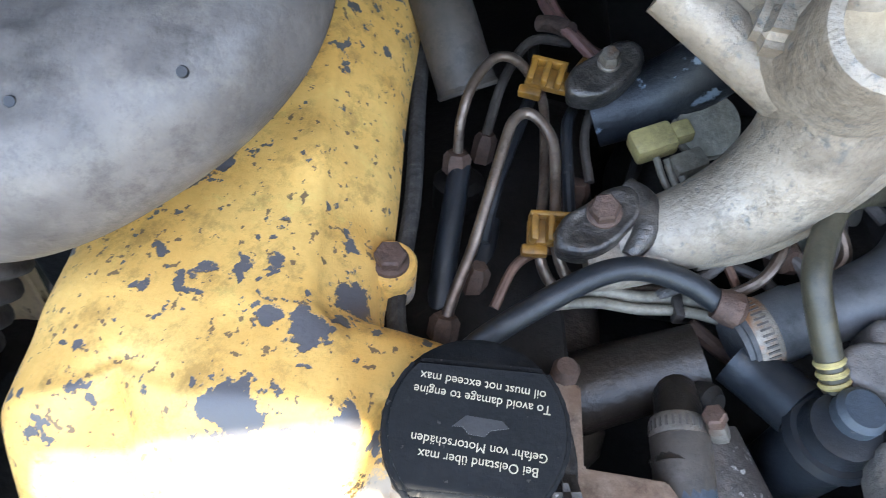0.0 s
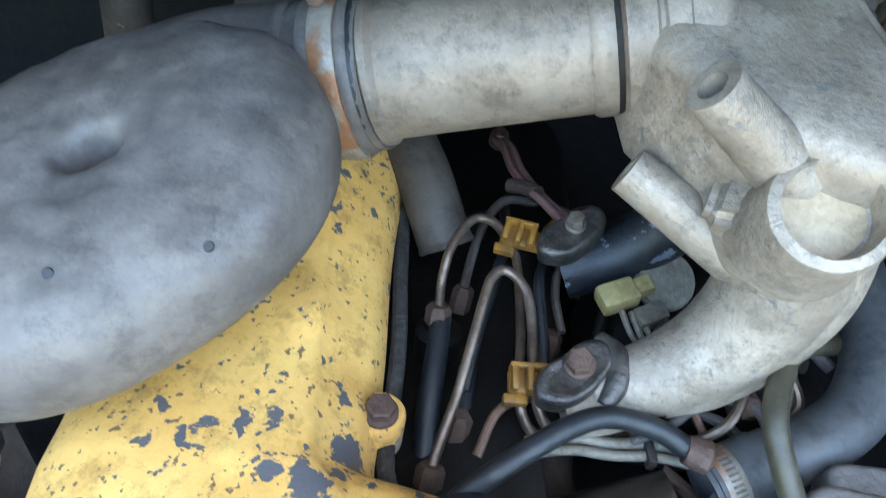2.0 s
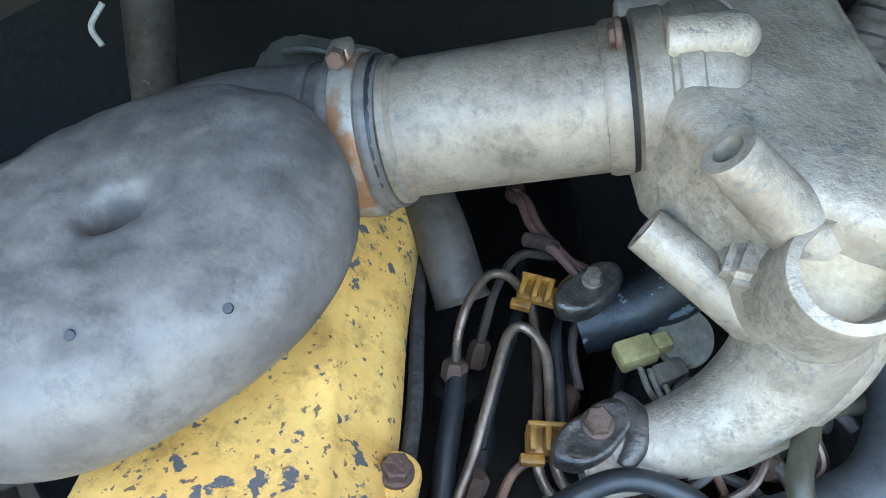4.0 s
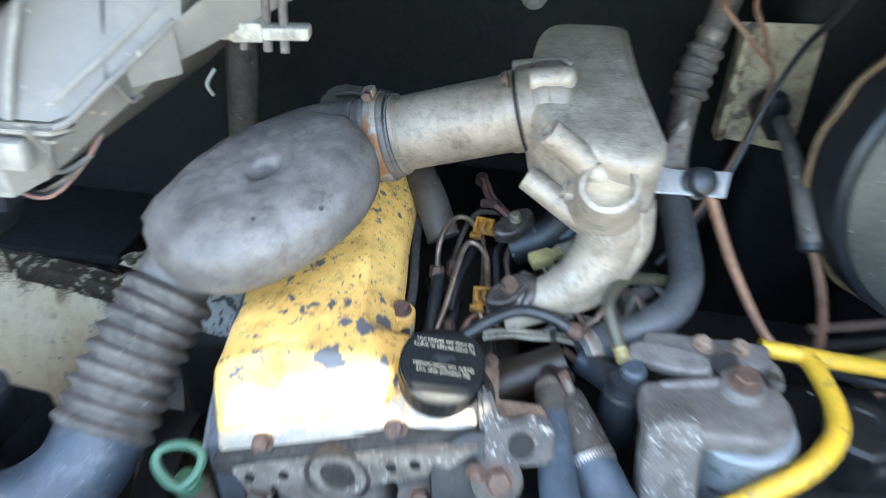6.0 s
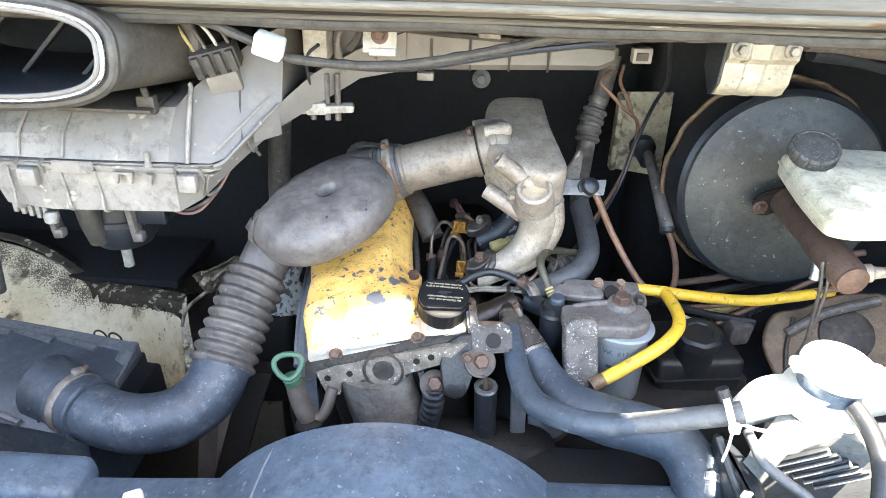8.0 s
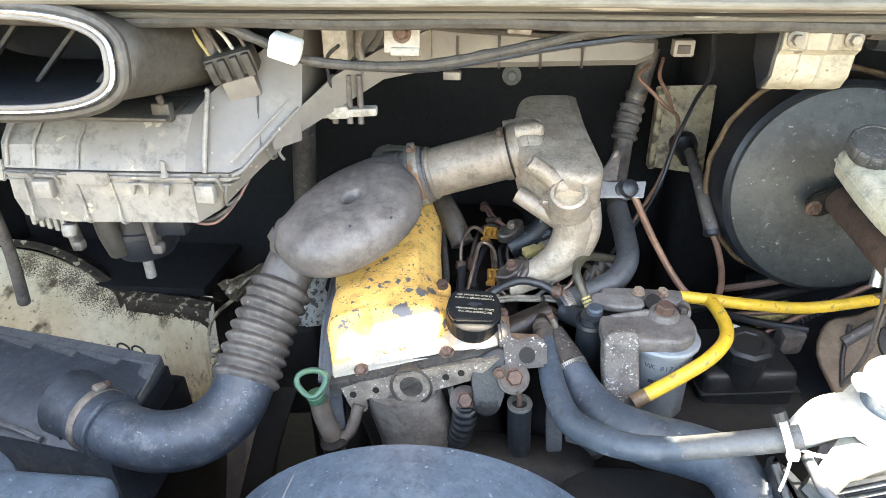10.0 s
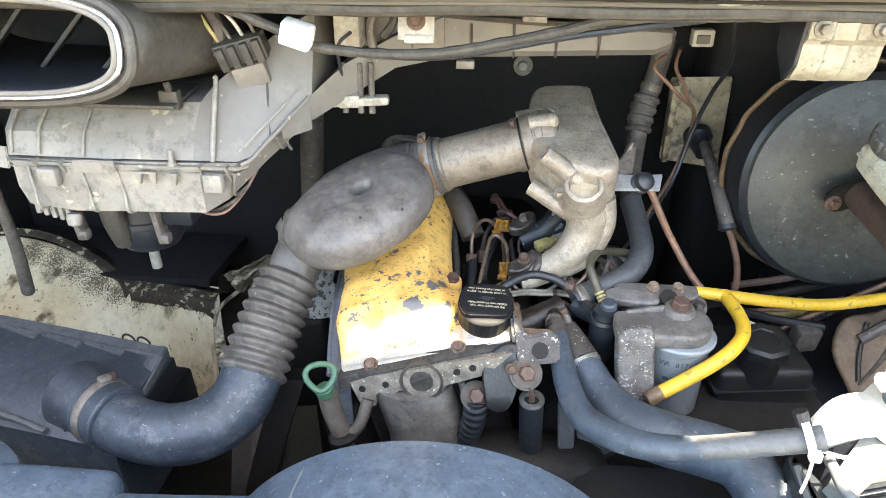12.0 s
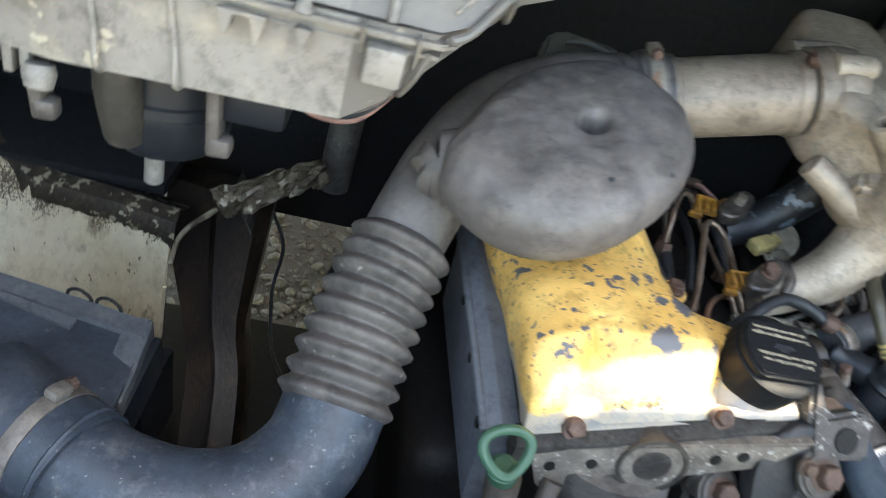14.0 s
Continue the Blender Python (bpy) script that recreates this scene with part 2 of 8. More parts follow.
WHITE_PAINT = surface("weathered_white_paint", (0.62, 0.61, 0.57), (0.46, 0.45, 0.42), 0.5, big=10, fine=180, bump=0.12,
                      chips=(0.10, 0.09, 0.08), chip_scale=70, chip_at=0.64, chip_soft=0.05, dust=(0.36, 0.33, 0.27), dust_at=0.56)
# near black for the walls and for the added pieces that replace shade
FIREWALL = surface("near_black", (0.0085, 0.0080, 0.0082), (0.005, 0.0048, 0.005), 0.85, big=9, fine=90, bump=0.4,
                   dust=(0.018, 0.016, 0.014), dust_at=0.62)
WHITE_PLASTIC = surface("milky_white_plastic", (0.80, 0.80, 0.76), (0.70, 0.70, 0.65), 0.4, big=12, fine=200, bump=0.05, grime=0.15)
YELLOW_HOSE = surface("yellow_plastic_hose", (0.78, 0.48, 0.04), (0.58, 0.33, 0.04), 0.4, big=40, fine=200, bump=0.08,
                      specks=(0.30, 0.20, 0.06), speck_scale=90, speck_at=0.64, dust=(0.46, 0.33, 0.14), dust_at=0.53, grime=0.25)
LOOM = surface("dusty_loom_tape", (0.072, 0.067, 0.058), (0.036, 0.033, 0.029), 0.65, big=40, fine=200, mix=0.9, bump=0.3, dust=(0.12, 0.11, 0.09), dust_at=0.58)
RAIL_PAINT = surface("weathered_grey_scuttle", (0.128, 0.119, 0.100), (0.070, 0.064, 0.053), 0.85, big=14, fine=220, mix=0.9, bump=0.35, grime=0.35,
                     chips=(0.30, 0.29, 0.26), chip_scale=85, chip_at=0.665, chip_soft=0.02, specks=(0.05, 0.044, 0.037), speck_scale=60, speck_at=0.64, dust=(0.14, 0.128, 0.105), dust_at=0.57, stretch=(0.07, 1.0, 1.0))
LIP_PAINT = surface("flaking_cream_lip", (0.165, 0.155, 0.125), (0.095, 0.087, 0.070), 0.8, big=16, fine=200, mix=0.9, bump=0.3, grime=0.35,
                    chips=(0.10, 0.055, 0.030), chip_scale=36, chip_at=0.66, chip_soft=0.05, dust=(0.12, 0.10, 0.07), dust_at=0.57, stretch=(0.2, 1.0, 1.0))
HOSE_BROWN = surface("brown_grey_hose", (0.090, 0.072, 0.058), (0.048, 0.038, 0.030), 0.6, big=40, fine=200, mix=0.8, bump=0.2, dust=(0.12, 0.105, 0.09), dust_at=0.57)
CLIP_YELLOW = surface("yellow_brown_plastic_clip", (0.33, 0.150, 0.020), (0.13, 0.062, 0.015), 0.45, big=90, fine=300, mix=0.9, bump=0.1,
                      dust=(0.12, 0.075, 0.04), dust_at=0.55)
PALE_YELLOW = surface("pale_yellow_plastic", (0.50, 0.40, 0.16), (0.31, 0.24, 0.10), 0.5, big=70, fine=300, mix=0.9, bump=0.1, dust=(0.14, 0.12, 0.09), dust_at=0.56)
GREEN = surface("green_plastic", (0.030, 0.085, 0.050), (0.042, 0.105, 0.062), 0.45, big=40, fine=240, bump=0.05, grime=0.15)
OLIVE = surface("oily_olive_hose", (0.078, 0.067, 0.042), (0.045, 0.039, 0.027), 0.42, big=40, fine=240, mix=0.9, bump=0.1, dust=(0.14, 0.12, 0.07), dust_at=0.60)
FILTER_GREY = surface("grey_painted_can", (0.235, 0.258, 0.280), (0.185, 0.205, 0.225), 0.4, big=12, fine=260, bump=0.04,
                      dust=(0.35, 0.35, 0.34), dust_at=0.6, grime=0.15)
CHROME = surface("bright_trim", (0.56, 0.58, 0.61), (0.38, 0.40, 0.43), 0.2, 0.95, big=30, fine=200, bump=0.05, grime=0.15)
PRINT = surface("pale_print", (0.50, 0.43, 0.31), (0.34, 0.29, 0.21), 0.6, big=120, bump=0.0, grime=0.0)
DARK_PRINT = surface("dark_print", (0.05, 0.06, 0.07), rough=0.6, bump=0.0, grime=0.15)
RED_WIRE = surface("faded_red_wire", (0.28, 0.13, 0.10), (0.20, 0.14, 0.12), 0.5, big=60, bump=0.05)
GRAVEL = surface("gravel_soil", (0.150, 0.118, 0.080), (0.085, 0.065, 0.043), 0.95, big=20, fine=180, bump=0.6)
STONE = surface("pebbles", (0.20, 0.165, 0.115), (0.12, 0.092, 0.060), 0.85, big=14, fine=260, mix=1.0, bump=0.3, dust=(0.34, 0.30, 0.23), dust_at=0.56)


# ---- mesh helpers ----
def part(name, bm, material, parent=None, label="", smooth=True, angle=35):
    me = bpy.data.meshes.new(name)
    bmesh.ops.recalc_face_normals(bm, faces=bm.faces)
    bm.to_mesh(me)
    bm.free()
    me.materials.append(material)
    if smooth:
        me.shade_smooth()
        me.set_sharp_from_angle(angle=radians(angle))
    ob = new(name, me)
    if parent is not None:
        ob.parent = parent
    if label:
        tagged(ob, label)
    return ob


def thing(name, label, category, group="", kind=""):
    return tagged(new(name), label, category, group, kind)


def axes_at(origin, z_axis, x_hint=(1, 0, 0)):
    z = Vector(z_axis).normalized()
    x = Vector(x_hint)
    x = (x - z * x.dot(z)).normalized()
    y = z.cross(x)
    m = Matrix((x, y, z)).transposed().to_4x4()
    m.translation = Vector(origin)
    return m


def spline(points, steps=8):
    """Smooth curve through a few points."""
    p = [Vector(q) for q in points]
    p = [p[0] * 2 - p[1]] + p + [p[-1] * 2 - p[-2]]
    out = []
    for i in range(1, len(p) - 2):
        a, b, c, d = p[i - 1], p[i], p[i + 1], p[i + 2]
        for k in range(steps):
            t = k / steps
            out.append(0.5 * ((2 * b) + (c - a) * t + (2 * a - 5 * b + 4 * c - d) * t * t + (3 * b - a - 3 * c + d) * t ** 3))
    out.append(p[-2])
    return out


def tube(points, radius, sides=20, steps=8, cap=True, wall=0.0, bm=None):
    """Pipe swept along a curve; radius is a number or a function of 0..1 along it; wall > 0 leaves the ends open with a lip."""
    bm = bm or bmesh.new()
    c = spline(points, steps)
    rad = radius if callable(radius) else (lambda s: radius)
    lengths = [0.0]
    for a, b in zip(c, c[1:]):
        lengths.append(lengths[-1] + (b - a).length)
    total = lengths[-1]
    t0 = (c[1] - c[0]).normalized()
    nrm = t0.orthogonal().normalized()
    rings = []
    prev = t0
    for i, q in enumerate(c):
        t = (c[min(i + 1, len(c) - 1)] - c[max(i - 1, 0)]).normalized()
        nrm = prev.rotation_difference(t) @ nrm
        nrm = (nrm - t * nrm.dot(t)).normalized()
        prev = t
        bn = t.cross(nrm)
        r = rad(lengths[i] / total)
        rings.append([bm.verts.new(q + (nrm * math.cos(a) + bn * math.sin(a)) * r) for a in (2 * math.pi * k / sides for k in range(sides))])
    for ra, rb in zip(rings, rings[1:]):
        for k in range(sides):
            bm.faces.new((ra[k], ra[(k + 1) % sides], rb[(k + 1) % sides], rb[k]))
    for ring, q, back in ((rings[0], c[0], c[1]), (rings[-1], c[-1], c[-2])):
        if wall > 0:
            inner = [bm.verts.new(q + (v.co - q) * (1 - wall)) for v in ring]
            deep = [bm.verts.new(v.co + (back - q).normalized() * 0.02) for v in inner]
            for k in range(sides):
                j = (k + 1) % sides
                bm.faces.new((ring[k], ring[j], inner[j], inner[k]))
                bm.faces.new((inner[k], inner[j], deep[j], deep[k]))
            bm.faces.new(deep)
        elif cap:
            bm.faces.new(ring)
    return bm


def lathe(profile, m, sides=32, bm=None):
    """Turned body: profile of (radius, height) about the z axis of m."""
    bm = bm or bmesh.new()
    rings = []
    for r, h in profile:
        rings.append([bm.verts.new(m @ Vector((r * math.cos(2 * math.pi * k / sides), r * math.sin(2 * math.pi * k / sides), h))) for k in range(sides)])
    for ra, rb in zip(rings, rings[1:]):
        for k in range(sides):
            bm.faces.new((ra[k], ra[(k + 1) % sides], rb[(k + 1) % sides], rb[k]))
    bm.faces.new(rings[0])
    bm.faces.new(rings[-1])
    return bm


def block(size, m=Matrix.Identity(4), bevel=0.003, segments=2, bm=None):
    """Box with rounded edges, centred on m."""
    tmp = bmesh.new()
    bmesh.ops.create_cube(tmp, size=1.0, matrix=Matrix.Diagonal((*size, 1)))
    if bevel > 0:
        bmesh.ops.bevel(tmp, geom=tmp.edges[:], offset=min(bevel, min(size) * 0.45), segments=segments, affect="EDGES", profile=0.5)
    tmp.transform(m)
    if bm is None:
        return tmp
    return merge(bm, tmp)


def merge(bm, other):
    me = bpy.data.meshes.new("tmp")
    other.to_mesh(me)
    other.free()
    bm.from_mesh(me)
    bpy.data.meshes.remove(me)
    return bm


def slab(outline, m, depth, bevel=0.002, segments=2):
    """Plate cut to an outline in the xy plane of m, extruded along its z by depth."""
    bm = bmesh.new()
    low = [bm.verts.new((x, y, 0)) for x, y in outline]
    f = bm.faces.new(low)
    top = bmesh.ops.extrude_face_region(bm, geom=[f])
    bmesh.ops.translate(bm, verts=[v for v in top["geom"] if isinstance(v, bmesh.types.BMVert)], vec=(0, 0, depth))
    if bevel > 0:
        bmesh.ops.bevel(bm, geom=bm.edges[:], offset=bevel, segments=segments, affect="EDGES")
    bm.transform(m)
    return bm


def cushion(outline, m, depth, radius, rings=5, steps=3):
    """Cast body over a smooth closed outline in the xy plane of m, its upper and lower edges rounded."""
    q = [Vector((p.x, p.y)) for p in spline([(x, y, 0) for x, y in outline + outline[:1]], steps)[:-1]]
    n = len(q)
    area = sum(q[k].x * q[(k + 1) % n].y - q[(k + 1) % n].x * q[k].y for k in range(n))
    turn = 1.0 if area > 0 else -1.0
    inward = []
    for k in range(n):
        d = (q[(k + 1) % n] - q[k - 1]).normalized()
        inward.append(Vector((-d.y, d.x)) * turn)
    turns = [math.pi / 2 * k / rings for k in range(rings + 1)]
    layers = [(radius * (1 - math.sin(a)), radius * (1 - math.cos(a))) for a in turns]
    layers += [(radius * (1 - math.cos(a)), depth - radius * (1 - math.sin(a))) for a in turns]
    return loft([[tuple(m @ Vector((p.x + v.x * d, p.y + v.y * d, h))) for p, v in zip(q, inward)] for d, h in layers])


def loft(sections, cap=True):
    """Skin over closed rings of equal length."""
    bm = bmesh.new()
    rings = [[bm.verts.new(p) for p in s] for s in sections]
    n = len(rings[0])
    for ra, rb in zip(rings, rings[1:]):
        for k in range(n):
            bm.faces.new((ra[k], ra[(k + 1) % n], rb[(k + 1) % n], rb[k]))
    if cap:
        bm.faces.new(rings[0])
        bm.faces.new(rings[-1])
    return bm


def hex_bolt(parent, place, axis, size=0.008, height=0.007, washer=1.35, material=None, name="bolt"):
    m = axes_at(place, axis, (1, 0.2, 0.1))
    bm = lathe([(size * washer, -0.001), (size * washer, 0.0015), (size * washer * 0.9, 0.002)], m, 20)
    lathe([(size, 0.0015), (size, height * 0.85), (size * 0.86, height)], m, 6, bm)
    return part(name, bm, material or RUST, parent)


def band(parent, centre, axis, radius, width=0.012, material=None, screw_at=None, name="hose_clamp", label="", category="hose clamp", slotted=True):
    """Worm-drive clamp round a hose: a strap with its screw housing and screw."""
    own = thing(name, label or "steel worm-drive clamp round a hose", category)
    m = axes_at(centre, axis, (0, 0, 1))
    w = width / 2
    part("strap", lathe([(radius - 0.004, -w), (radius + 0.0012, -w), (radius + 0.0016, -w + 0.001), (radius + 0.0016, w - 0.001), (radius + 0.0012, w), (radius - 0.004, w)], m, 40), material or ZINC, own)
    slots = bmesh.new()
    for k in range(int(radius * 2300) if slotted else 0):
        ang = 2 * math.pi * k / int(radius * 2300)
        c, s = math.cos(ang), math.sin(ang)
        block((0.0010, 0.0011, width * 0.5), m @ pose(c * (radius + 0.0015), s * (radius + 0.0015), 0, 0, 0, math.degrees(ang)), 0, bm=slots)
    if slotted:
        part("slots", slots, BELLOWS, own, "dark worm slots")
    else:
        slots.free()
    a = screw_at if screw_at is not None else 0.0
    d = m.to_3x3() @ Vector((math.cos(a), math.sin(a), 0))
    tangent = m.to_3x3() @ Vector((-math.sin(a), math.cos(a), 0))
    hm = axes_at(Vector(centre) + d * (radius + 0.006), d, tangent)
    part("screw_housing", block((0.018, width * 0.95, 0.009), hm, 0.003), material or ZINC, own)
    sm = axes_at(Vector(centre) + d * (radius + 0.0065) + tangent * 0.009, tangent, d)
    bm = lathe([(0.0055, 0), (0.0055, 0.006), (0.0045, 0.007)], sm, 6)
    part("screw", bm, RUST, own, "rusty hexagonal screw")
    return own


def soften(ob, levels=2):
    mod = ob.modifiers.new("smooth", "SUBSURF")
    mod.levels = mod.render_levels = levels
    return ob


# ---- ground and body of the van ----
def build_ground():
    bm = bmesh.new()
    bmesh.ops.create_grid(bm, x_segments=1, y_segments=1, size=60.0)
    bm.transform(Matrix.Translation((0, 0, 0.2)))
    tagged(part("ground", bm, GRAVEL), "brown gravelly soil under the van", "ground", kind="structure")
    rng = random.Random(4)
    verts, faces = [], []
    src = bmesh.new()
    bmesh.ops.create_icosphere(src, subdivisions=2, radius=1.0)
    shape = [v.co.copy() for v in src.verts]
    tris = [[v.index for v in f.verts] for f in src.faces]
    src.free()
    for _ in range(7000):
        x, y = rng.uniform(-1.0, 0.25), rng.uniform(0.45, 1.95)
        r = 0.003 + 0.016 * rng.random() ** 6
        turn = Euler((rng.uniform(-0.4, 0.4), rng.uniform(-0.4, 0.4), rng.uniform(0, 6.3))).to_matrix()
        sx, sy, sz = r * rng.uniform(0.8, 1.5), r * rng.uniform(0.7, 1.1), r * rng.uniform(0.35, 0.7)
        k = len(verts)
        for c in shape:
            q = turn @ Vector((c.x * sx, c.y * sy, c.z * sz)) * (1 + 0.06 * rng.uniform(-1, 1))
            verts.append((x + q.x, y + q.y, 0.2 + sz * 0.5 + q.z))
        faces += [[k + j for j in f] for f in tris]
    me = bpy.data.meshes.new("pebbles")
    me.from_pydata(verts, [], faces)
    me.materials.append(STONE)
    me.shade_smooth()
    tagged(new("pebbles", me), "loose brown and pale pebbles on the soil", "gravel", kind="stuff")


RUSTY_RAIL = surface("oily_black_rail", (0.055, 0.036, 0.021), (0.016, 0.012, 0.010), 0.42, 0.1, big=22, fine=180, mix=0.95, bump=0.4, dust=(0.13, 0.080, 0.042), dust_at=0.56, stretch=(1.0, 0.5, 0.5))
UNDERSEAL = surface("peeling_underseal", (0.060, 0.044, 0.027), (0.026, 0.020, 0.014), 0.7, big=24, fine=160, bump=0.5,
                    chips=(0.42, 0.37, 0.25), chip_scale=60, chip_at=0.595, chip_soft=0.05, dust=(0.15, 0.11, 0.06), dust_at=0.53)


def build_body():
    # bulkhead behind the engine, unseen cab and floor of the van behind it, shutting out light
    wall = tagged(part("wall_bulkhead", block((2.3, 0.03, 1.0), pose(-0.03, 0.815, 1.30), 0.004), FIREWALL), "black bulkhead behind the engine", "bulkhead", kind="structure")
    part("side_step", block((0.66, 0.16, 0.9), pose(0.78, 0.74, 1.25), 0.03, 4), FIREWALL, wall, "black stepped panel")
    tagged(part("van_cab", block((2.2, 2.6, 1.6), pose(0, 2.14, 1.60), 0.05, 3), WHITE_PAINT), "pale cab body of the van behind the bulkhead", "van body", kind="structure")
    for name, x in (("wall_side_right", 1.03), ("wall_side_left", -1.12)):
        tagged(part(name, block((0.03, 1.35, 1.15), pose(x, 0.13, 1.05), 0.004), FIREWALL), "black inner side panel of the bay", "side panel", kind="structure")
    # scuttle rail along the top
    rail = thing("scuttle_rail", "weathered pale scuttle rail with peeling paint above the bay", "body panel", kind="structure")
    prof = [(0.075, 1.674), (0.092, 1.660), (0.100, 1.652), (0.135, 1.638), (0.15, 1.640), (0.20, 1.650), (0.83, 1.655), (0.83, 1.72), (0.09, 1.71)]
    part("rail", loft([[(x, y, z) for y, z in prof] for x in (-1.1, -0.5, 0.0, 0.5, 1.1)]), RAIL_PAINT, rail)
    part("seal", tube([(x, 0.130 + 0.002 * math.sin(x * 9), 1.632 + 0.0015 * math.sin(x * 23)) for x in np.linspace(-1.1, 1.1, 16)], 0.0085, 10, 4), LOOM, rail, "cracked grey rubber seal")
    part("lip", tube([(x, 0.083, 1.662 + 0.001 * math.sin(x * 31)) for x in np.linspace(-1.1, 1.1, 16)], 0.0055, 10, 4), LIP_PAINT, rail, "folded sheet lip")
    part("gutter", tube([(x, 0.112 + 0.0015 * math.sin(x * 17), 1.648 + 0.001 * math.sin(x * 29)) for x in np.linspace(-1.1, 1.1, 16)], 0.0032, 8, 4), DARK_METAL, rail, "dark dirt-filled seam")
    part("bead", tube([(x, 0.120 + 0.0015 * math.sin(x * 13), 1.641 + 0.001 * math.sin(x * 37)) for x in np.linspace(-1.1, 1.1, 16)], 0.004, 8, 4), RAIL_PAINT, rail, "peeling sealer bead")
    # unseen open bonnet overhead, its sheets and gaps added to shape the sun
    hood = thing("bonnet", "unseen raised bonnet, cut to shape the sun on the engine", "bonnet", kind="structure")

    rise = Vector((0.0, -math.cos(radians(52)), math.sin(radians(52))))
    hinge = Vector((0.0, 0.32, 1.74))
    across = Vector((0.0, rise.z, -rise.y))

    def raised(x, y, z):
        p = Vector((x, y, z))
        return p + SUN_DIR * ((hinge - p).dot(across) / SUN_DIR.dot(across))

    def sheet(name, x0, x1, y0, z0, y1, z1):
        ring = [raised(x0, y0, z0), raised(x1, y0, z0), raised(x1, y1, z1), raised(x0, y1, z1)]
        part(name, loft([[tuple(q) for q in ring], [tuple(q + across * 0.008) for q in ring]]), WHITE_PAINT, hood)
    def shade_sheet(name, corners):
        ring = [raised(x, y, 1.256) for x, y in corners]
        part(name, loft([[tuple(q) for q in ring], [tuple(q + across * 0.008) for q in ring]]), WHITE_PAINT, hood)
    sheet("rear_skin", -1.20, 0.95, 0.32, 1.74, -0.058, 1.9045)
    shade_sheet("shade_bridge", [(-0.94, 0.1122), (-0.103, 0.1122), (-0.103, 0.0384), (-0.94, 0.0384)])
    shade_sheet("shade_bridge", [(0.119, 0.1122), (0.81, 0.1122), (0.81, 0.0384), (0.119, 0.0384)])
    # added slanting sheets that trim the sun patch on the valve cover
    shade_sheet("shade_lip", [(-0.1025, 0.1122), (0.030, 0.1122), (0.030, 0.1090), (-0.1025, 0.0740)])
    shade_sheet("shade_lip", [(0.0305, 0.1122), (0.1185, 0.1122), (0.1185, 0.0850), (0.0305, 0.0830)])
    shade_sheet("shade_lip", [(-0.1025, 0.0384), (-0.1025, 0.0470), (0.1185, 0.0735), (0.1185, 0.0384)])
    # split round an added slot that drops a sun strip on the hose
    shade_sheet("front_skin", [(-0.95, 0.0380), (0.459, 0.0380), (0.446, -0.0890), (-0.95, -0.0890)])
    shade_sheet("front_skin", [(-0.95, -0.0894), (0.303, -0.0894), (0.303, -0.1066), (-0.95, -0.1066)])
    shade_sheet("front_skin", [(0.360, -0.0894), (0.446, -0.0894), (0.444, -0.1066), (0.360, -0.1066)])
    shade_sheet("front_skin", [(-0.95, -0.1070), (0.444, -0.1070), (0.424, -0.3105), (-0.95, -0.3105)])
    # added sheet that keeps sun off the front of the louvred box
    sheet("shade_corner", 0.60, 0.95, -0.345, 2.0132, -0.53, 2.09)
    # front panel with its flat top rail
    front = thing("front_panel", "pale slam panel and black radiator front of the van", "front panel", kind="structure")
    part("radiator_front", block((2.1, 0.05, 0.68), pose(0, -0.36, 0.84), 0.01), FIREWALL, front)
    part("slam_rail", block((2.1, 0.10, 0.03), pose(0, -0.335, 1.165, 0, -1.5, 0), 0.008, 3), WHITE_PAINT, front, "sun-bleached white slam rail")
    # black plate added where the floor is only seen as shade
    part("floor_blank", block((2.1, 1.04, 0.02), pose(0, 0.17, 0.62), 0.004), FIREWALL, front, "added black plate in place of the shaded floor")
    # black panel added over the dark gap behind the wing
    part("gap_blank", block((0.62, 0.26, 0.02), pose(-0.86, 0.70, 0.955, -3, 0, 0), 0.004), FIREWALL, wall, "added black panel over the shaded gap")
    # cream inner wing beside the air box
    arch = thing("inner_wing", "dirty cream-painted inner wing with black grime", "inner wing", kind="structure")
    top = [(-0.515, 0.490, 0.935), (-0.60, 0.505, 0.938), (-0.70, 0.525, 0.932), (-0.755, 0.545, 0.934), (-0.82, 0.562, 0.962), (-0.90, 0.580, 0.994), (-0.99, 0.59, 1.010), (-1.10, 0.59, 1.01)]
    rows = []
    for k, (dy, dz) in enumerate(((0.05, 0.0), (0.035, 0.022), (0.012, 0.018), (0.0, 0.0), (-0.015, -0.06), (-0.03, -0.20), (-0.05, -0.45))):
        rows.append([(x + (0.02 * (k - 3) if x < -0.7 and k > 3 else 0), y + dy - (0.10 * max(0, k - 3) * (min(1, max(0, (-0.62 - x) / 0.2)))), z + dz) for x, y, z in top])
    bm = bmesh.new()
    grid = [[bm.verts.new(p) for p in r] for r in rows]
    for ra, rb in zip(grid, grid[1:]):
        for j in range(len(ra) - 1):
            bm.faces.new((ra[j], ra[j + 1], rb[j + 1], rb[j]))
    skin = part("wing_skin", bm, CREAM, arch)
    solid = skin.modifiers.new("thick", "SOLIDIFY")
    solid.thickness = 0.006
    soften(skin, 2)
    bm = bmesh.new()
    fine = spline(top, 26)
    sheet_rows = []
    for k, (dy, dz) in enumerate(((0.100, -0.004), (0.040, 0.029), (0.014, 0.025), (-0.001, 0.005))):
        bare = [min(1.0, max(0.0, (-0.74 - p.x) / 0.08)) * (0.0, 0.3, 0.8, 1.0)[k] for p in fine]
